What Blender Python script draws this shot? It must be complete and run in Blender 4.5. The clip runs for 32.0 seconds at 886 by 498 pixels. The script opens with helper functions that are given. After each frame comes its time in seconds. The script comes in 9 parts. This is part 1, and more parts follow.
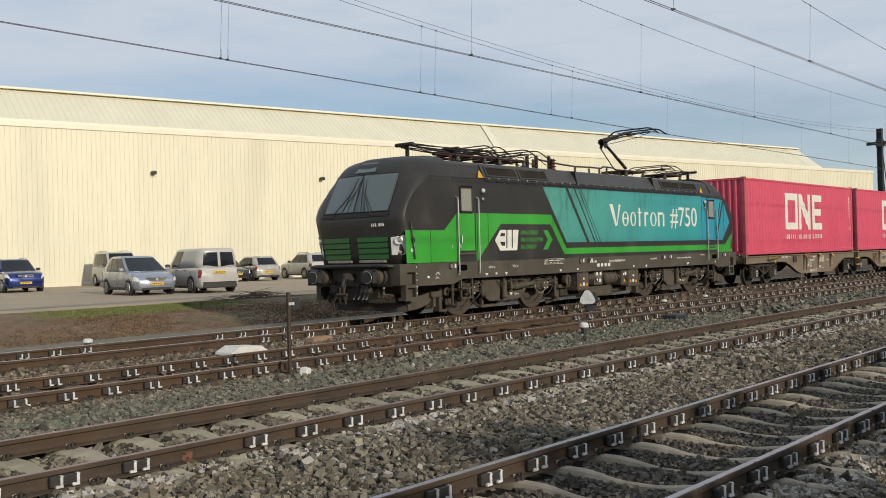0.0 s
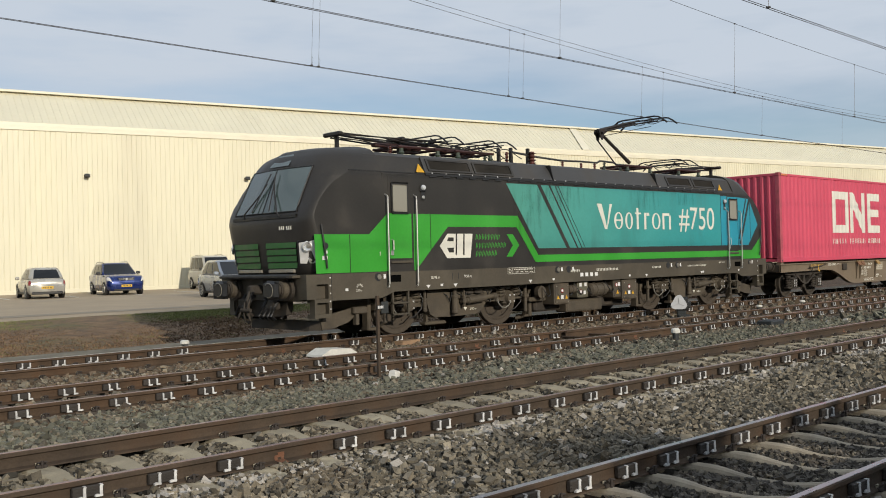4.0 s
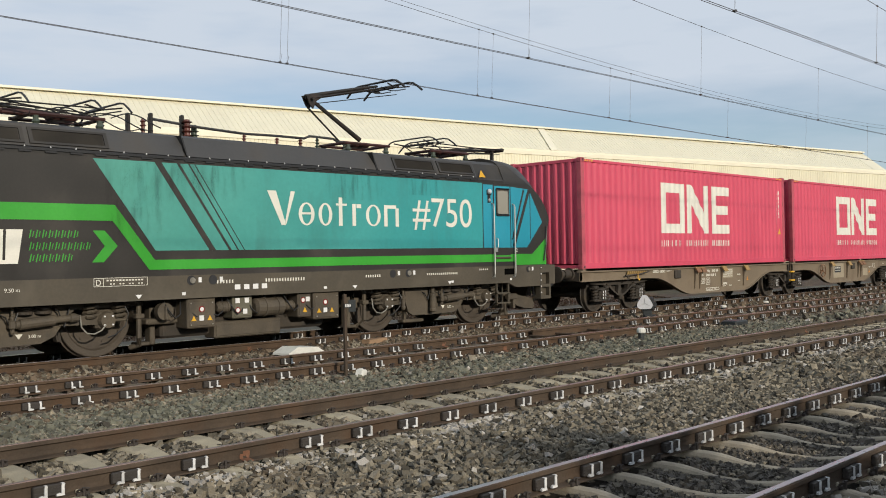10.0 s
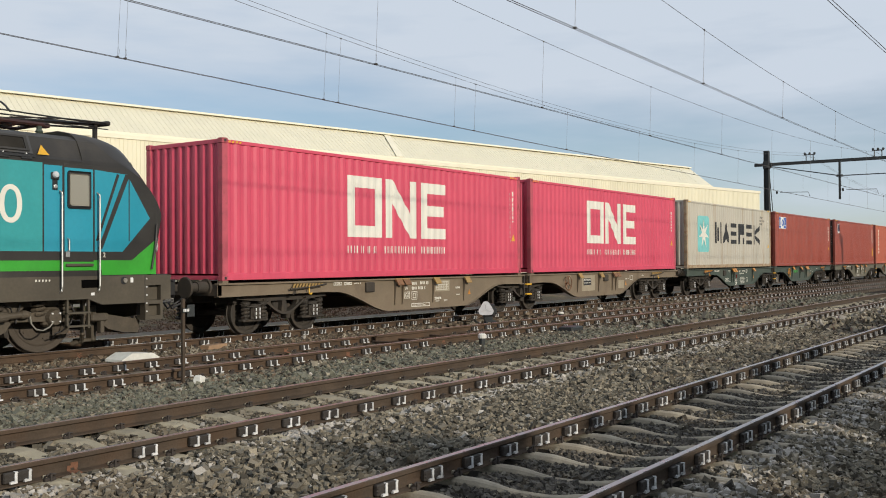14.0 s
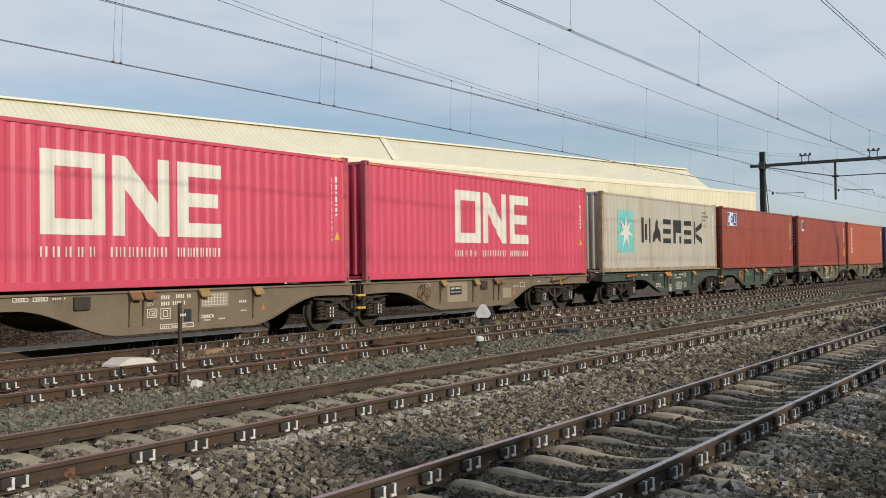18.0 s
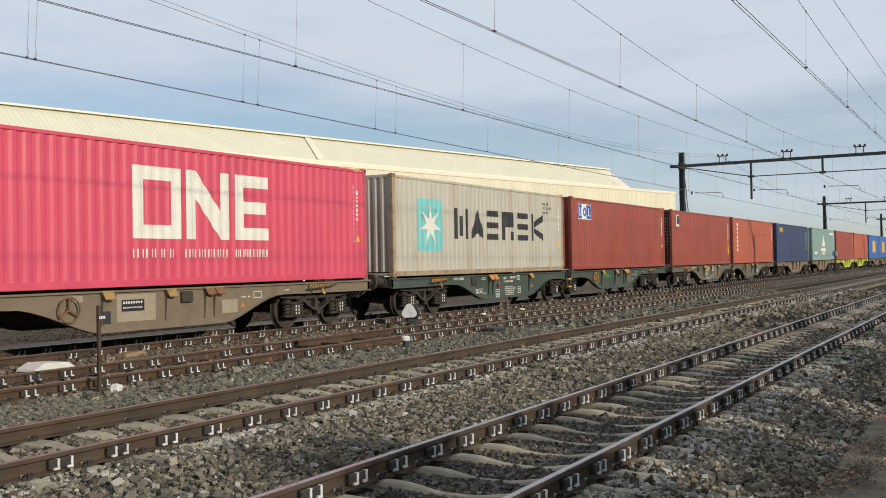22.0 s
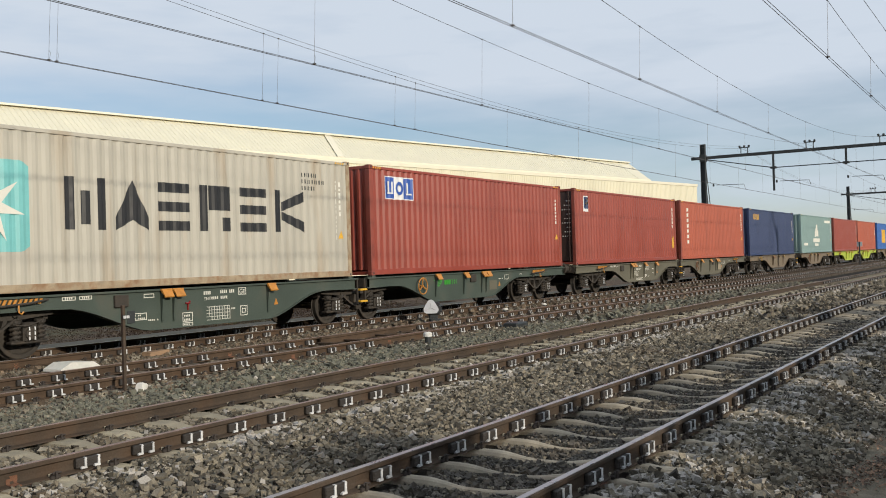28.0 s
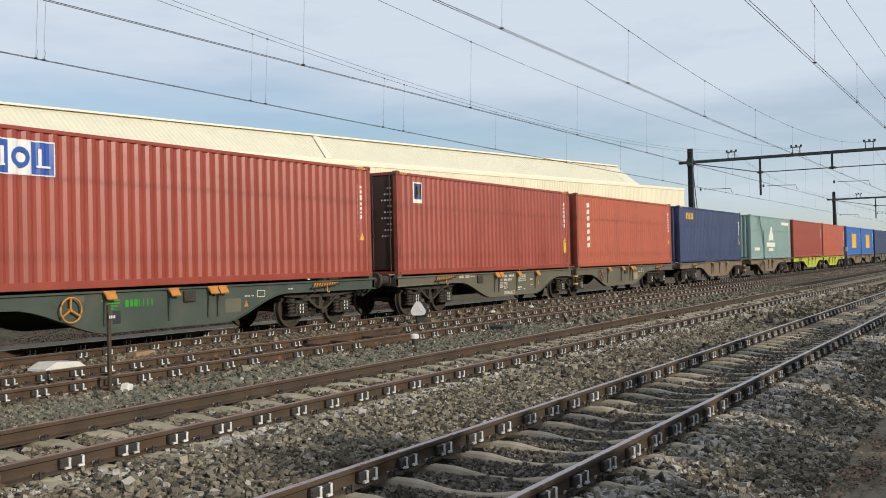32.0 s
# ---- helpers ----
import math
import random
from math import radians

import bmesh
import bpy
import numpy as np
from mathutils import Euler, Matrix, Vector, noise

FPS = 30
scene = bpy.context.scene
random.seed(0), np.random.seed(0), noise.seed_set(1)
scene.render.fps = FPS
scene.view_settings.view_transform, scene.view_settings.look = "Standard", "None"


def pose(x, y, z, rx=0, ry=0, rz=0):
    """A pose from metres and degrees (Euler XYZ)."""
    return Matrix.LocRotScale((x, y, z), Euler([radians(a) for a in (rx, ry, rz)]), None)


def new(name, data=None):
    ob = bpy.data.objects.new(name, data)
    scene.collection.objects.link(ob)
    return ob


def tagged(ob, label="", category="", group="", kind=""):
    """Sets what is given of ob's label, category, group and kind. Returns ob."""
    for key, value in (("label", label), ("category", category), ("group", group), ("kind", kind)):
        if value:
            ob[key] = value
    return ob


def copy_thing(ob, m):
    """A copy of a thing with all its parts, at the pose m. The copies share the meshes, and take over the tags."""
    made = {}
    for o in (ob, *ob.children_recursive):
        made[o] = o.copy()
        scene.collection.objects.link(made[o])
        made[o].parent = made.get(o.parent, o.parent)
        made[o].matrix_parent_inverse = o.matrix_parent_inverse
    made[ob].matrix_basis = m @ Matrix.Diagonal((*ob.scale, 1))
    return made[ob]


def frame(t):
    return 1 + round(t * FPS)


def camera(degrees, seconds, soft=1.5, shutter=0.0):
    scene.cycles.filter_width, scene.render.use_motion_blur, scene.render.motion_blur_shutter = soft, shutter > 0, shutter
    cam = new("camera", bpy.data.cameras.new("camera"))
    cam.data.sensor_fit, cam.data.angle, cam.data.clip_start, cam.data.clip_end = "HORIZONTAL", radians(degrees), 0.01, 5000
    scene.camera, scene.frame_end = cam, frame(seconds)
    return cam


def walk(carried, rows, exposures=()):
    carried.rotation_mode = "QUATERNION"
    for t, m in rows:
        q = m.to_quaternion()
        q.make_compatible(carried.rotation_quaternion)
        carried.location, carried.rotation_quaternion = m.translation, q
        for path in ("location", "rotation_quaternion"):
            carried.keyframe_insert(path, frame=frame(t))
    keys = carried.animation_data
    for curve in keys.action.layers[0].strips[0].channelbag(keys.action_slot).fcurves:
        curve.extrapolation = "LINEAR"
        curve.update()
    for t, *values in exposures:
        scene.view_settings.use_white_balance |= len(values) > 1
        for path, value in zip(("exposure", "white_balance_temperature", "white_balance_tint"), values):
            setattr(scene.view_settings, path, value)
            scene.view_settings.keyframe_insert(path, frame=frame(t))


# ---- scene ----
cam = camera(49.26, 32.0, soft=1.0)
# seconds, tilt, lean and heading of the hand-held camera, which stays on one spot
PATH = [
    (0, 90.23, 1.49, -49.19), (0.5, 90.07, 1.48, -48.87), (1, 89.91, 1.28, -48.56), (1.5, 90.02, 1.30, -48.39),
    (2, 90.18, 1.45, -48.02), (2.5, 90.30, 1.46, -47.30), (3, 90.44, 1.34, -46.13), (3.5, 90.50, 1.36, -44.86),
    (5.5, 90.77, 1.55, -43.15), (6, 90.78, 1.35, -43.38), (6.5, 90.83, 1.37, -43.43), (7, 90.88, 1.35, -43.37),
    (7.5, 90.89, 1.41, -43.44), (8, 90.92, 1.54, -43.46), (8.5, 90.89, 1.58, -43.50), (9, 90.79, 1.56, -43.64),
    (9.5, 90.73, 1.44, -44.30), (10, 90.49, 1.05, -45.88), (10.5, 90.37, 0.80, -47.32), (11, 90.38, 0.60, -48.75),
    (11.5, 90.40, 0.17, -51.21), (12, 90.64, -0.22, -53.70), (12.5, 90.91, -0.07, -54.91), (13, 90.94, 0.12, -55.18),
    (13.5, 90.75, 0.35, -55.18), (14, 90.71, 0.32, -55.09), (14.5, 90.77, 0.16, -55.31), (16.5, 90.88, 0.23, -55.92),
    (17, 90.93, 0.35, -55.80), (17.5, 90.95, 0.46, -55.62), (18, 90.88, 0.68, -55.28), (18.5, 90.86, 0.80, -55.25),
    (19, 90.82, 0.69, -56.35), (19.5, 90.87, 0.40, -58.21), (20, 90.97, 0.41, -59.27), (20.5, 90.98, 0.62, -59.19),
    (21, 90.87, 0.80, -59.07), (21.5, 90.78, 0.91, -59.50), (22, 90.80, 0.99, -59.67), (22.5, 90.83, 1.09, -59.38),
    (23, 90.85, 1.21, -59.11), (23.5, 90.86, 1.27, -59.09), (24, 90.86, 1.26, -59.38), (24.5, 90.89, 1.23, -59.58),
    (25, 90.89, 1.26, -59.67), (25.5, 90.72, 1.36, -59.59), (27.5, 90.54, 1.67, -58.64), (28, 90.58, 1.71, -58.42),
    (28.5, 90.61, 1.82, -58.33), (29, 90.65, 1.71, -58.59), (29.5, 90.66, 1.58, -58.87), (30, 90.68, 1.53, -58.99),
    (30.5, 90.70, 1.27, -59.25), (31, 90.64, 1.18, -59.44), (31.5, 90.64, 1.18, -59.31), (32, 90.68, 1.30, -59.16),
]
walk(cam, [(t, pose(0, 0, 1.56, rx, ry, rz)) for t, rx, ry, rz in PATH],
     [(0, -0.18), (3.5, -0.18), (6, -0.10), (10, -0.08), (14, -0.08), (19, -0.15), (22, -0.05), (28, -0.03), (32, 0.03)])

# ---- world, sun ----
SUN_EL, SUN_DIR = radians(18.5), Vector((0.2, 1.0, 0)).normalized()   # SUN_DIR: the way the light travels over the ground
world = bpy.data.worlds.new("sky")
scene.world = world
world.use_nodes = True
wn, wl = world.node_tree.nodes, world.node_tree.links
wn.clear()
sky = wn.new("ShaderNodeTexSky")
sky.sky_type, sky.sun_disc = "NISHITA", False
sky.sun_elevation = SUN_EL
sky.sun_rotation = math.atan2(-SUN_DIR.x, -SUN_DIR.y)
sky.air_density, sky.dust_density, sky.ozone_density = 1.0, 0.2, 3.0
wc = wn.new("ShaderNodeTexCoord")
wmap = wn.new("ShaderNodeMapping")
wmap.inputs["Scale"].default_value = (1.6, 1.6, 9.0)
wnoise = wn.new("ShaderNodeTexNoise")
wnoise.inputs["Scale"].default_value, wnoise.inputs["Detail"].default_value, wnoise.inputs["Roughness"].default_value = 1.5, 5.0, 0.55
wsep = wn.new("ShaderNodeSeparateXYZ")
wramp = wn.new("ShaderNodeMapRange")
wramp.inputs["From Min"].default_value, wramp.inputs["From Max"].default_value = 0.05, 0.24
wadd = wn.new("ShaderNodeMath")
wadd.operation = "ADD"
wsub = wn.new("ShaderNodeMapRange")
wsub.inputs["From Min"].default_value, wsub.inputs["From Max"].default_value = 0.25, 0.75
wsub.inputs["To Min"].default_value, wsub.inputs["To Max"].default_value = -0.45, 0.45
wmix = wn.new("ShaderNodeMixRGB")
wmix.inputs[2].default_value = (6.35, 7.1, 8.1, 1)      # thin high cloud, on the sky's own scale
wbg = wn.new("ShaderNodeBackground")
wbg.inputs["Strength"].default_value = 0.10
wo = wn.new("ShaderNodeOutputWorld")
wl.new(wc.outputs["Generated"], wmap.inputs["Vector"])
wl.new(wmap.outputs["Vector"], wnoise.inputs["Vector"])
wl.new(wc.outputs["Generated"], wsep.inputs[0])
wl.new(wsep.outputs["Z"], wramp.inputs["Value"])
wl.new(wnoise.outputs["Fac"], wsub.inputs["Value"])
wl.new(wramp.outputs["Result"], wadd.inputs[0])
wl.new(wsub.outputs["Result"], wadd.inputs[1])
wadd.use_clamp = True
whaze = wn.new("ShaderNodeMapRange")                    # the haze thickens along the line
whaze.inputs["From Min"].default_value, whaze.inputs["From Max"].default_value = 0.62, 0.98
whaze.inputs["To Min"].default_value, whaze.inputs["To Max"].default_value = 0.0, 1.0
wl.new(wsep.outputs["X"], whaze.inputs["Value"])
wlow = wn.new("ShaderNodeMapRange")                     # and lies low
wlow.inputs["From Min"].default_value, wlow.inputs["From Max"].default_value = 0.0, 0.26
wlow.inputs["To Min"].default_value, wlow.inputs["To Max"].default_value = 0.46, 0.06
wl.new(wsep.outputs["Z"], wlow.inputs["Value"])
wboth = wn.new("ShaderNodeMath")
wboth.operation = "MULTIPLY"
wl.new(whaze.outputs["Result"], wboth.inputs[0])
wl.new(wlow.outputs["Result"], wboth.inputs[1])
wsum = wn.new("ShaderNodeMath")
wsum.operation, wsum.use_clamp = "ADD", True
wl.new(wadd.outputs[0], wsum.inputs[0])
wl.new(wboth.outputs[0], wsum.inputs[1])
wl.new(wsum.outputs[0], wmix.inputs[0])
wl.new(sky.outputs[0], wmix.inputs[1])
wl.new(wmix.outputs[0], wbg.inputs[0])
wl.new(wbg.outputs[0], wo.inputs[0])

sun_data = bpy.data.lights.new("sun", "SUN")
sun_data.energy, sun_data.angle, sun_data.color = 4.0, radians(0.9), (1.0, 0.9, 0.74)
sun = new("sun", sun_data)
way = Vector((SUN_DIR.x * math.cos(SUN_EL), SUN_DIR.y * math.cos(SUN_EL), -math.sin(SUN_EL)))
sun.matrix_world = Matrix.Translation((0, -30, 40)) @ way.to_track_quat("-Z", "Y").to_matrix().to_4x4()
scene.view_settings.exposure = 0.0

# ---- materials ----
# darkens all base colours so that shade stays deep beside the strong sun
ALBEDO_SCALE = 0.77


def material(name, color, rough=0.6, metal=0.0, var=0.12, scale=6.0, fine=60.0, bump=0.15, dirt=None, dirt_amount=0.0, dirt_scale=1.5,
             stretch=(1, 1, 1), coat=0.0, random_value=0.0, island=0.0, spec=0.5):
    """A surface with two scales of variation (broad tone, fine grain), patches of dirt, and fine relief."""
    if metal < 0.5:                                        # everything that is not bare metal scaled down, deepening shade against the sun
        color, dirt = [c * ALBEDO_SCALE for c in color], dirt and [c * ALBEDO_SCALE for c in dirt]
    m = bpy.data.materials.new(name)
    m.use_nodes = True
    n, l = m.node_tree.nodes, m.node_tree.links
    b = n["Principled BSDF"]
    b.inputs["Roughness"].default_value, b.inputs["Metallic"].default_value = rough, metal
    b.inputs["Specular IOR Level"].default_value = spec
    b.inputs["Coat Weight"].default_value = coat
    tc, mp = n.new("ShaderNodeTexCoord"), n.new("ShaderNodeMapping")
    mp.inputs["Scale"].default_value = stretch
    l.new(tc.outputs["Object"], mp.inputs["Vector"])

    def noise_tex(s, detail=4.0):
        t = n.new("ShaderNodeTexNoise")
        t.inputs["Scale"].default_value, t.inputs["Detail"].default_value = s, detail
        l.new(mp.outputs["Vector"], t.inputs["Vector"])
        return t.outputs["Fac"]

    def ranged(src, a, c, lo, hi):
        r = n.new("ShaderNodeMapRange")
        for k, v in zip(("From Min", "From Max", "To Min", "To Max"), (a, c, lo, hi)):
            r.inputs[k].default_value = v
        l.new(src, r.inputs["Value"])
        return r.outputs["Result"]

    broad, grain = noise_tex(scale), noise_tex(fine, 6.0)
    hsv = n.new("ShaderNodeHueSaturation")
    hsv.inputs["Color"].default_value = (*color, 1)
    mul = n.new("ShaderNodeMath")
    mul.operation = "MULTIPLY"
    l.new(ranged(broad, 0.3, 0.7, 1 - var, 1 + var), mul.inputs[0])
    l.new(ranged(grain, 0.3, 0.7, 1 - var * 0.6, 1 + var * 0.6), mul.inputs[1])
    value = mul.outputs[0]
    if random_value or island:
        g = n.new("ShaderNodeObjectInfo" if random_value else "ShaderNodeNewGeometry")
        m2 = n.new("ShaderNodeMath")
        m2.operation = "MULTIPLY"
        amount = random_value or island
        l.new(value, m2.inputs[0])
        l.new(ranged(g.outputs["Random" if random_value else "Random Per Island"], 0, 1, 1 - amount, 1 + amount), m2.inputs[1])
        value = m2.outputs[0]
    l.new(value, hsv.inputs["Value"])
    col = hsv.outputs["Color"]
    if dirt:
        mx = n.new("ShaderNodeMixRGB")
        mx.inputs[2].default_value = (*dirt, 1)
        l.new(col, mx.inputs[1])
        l.new(ranged(noise_tex(dirt_scale, 8.0), 0.62 - dirt_amount * 0.4, 0.80 - dirt_amount * 0.3, 0, min(1, 0.35 + dirt_amount)), mx.inputs[0])
        col = mx.outputs[0]
    l.new(col, b.inputs["Base Color"])
    l.new(ranged(broad, 0.3, 0.7, max(0.03, rough - 0.1), min(1, rough + 0.1)), b.inputs["Roughness"])
    if bump:
        bp = n.new("ShaderNodeBump")
        bp.inputs["Strength"].default_value, bp.inputs["Distance"].default_value = bump, 0.01
        l.new(grain, bp.inputs["Height"])
        l.new(bp.outputs["Normal"], b.inputs["Normal"])
    return m


def glass(name, tint=(0.02, 0.025, 0.03), rough=0.03, ior=1.5):
    m = bpy.data.materials.new(name)
    m.use_nodes = True
    b = m.node_tree.nodes["Principled BSDF"]
    b.inputs["Base Color"].default_value, b.inputs["Roughness"].default_value = (*tint, 1), rough
    b.inputs["IOR"].default_value, b.inputs["Specular IOR Level"].default_value = ior, 0.6
    return m


RUST = (0.12, 0.055, 0.03)
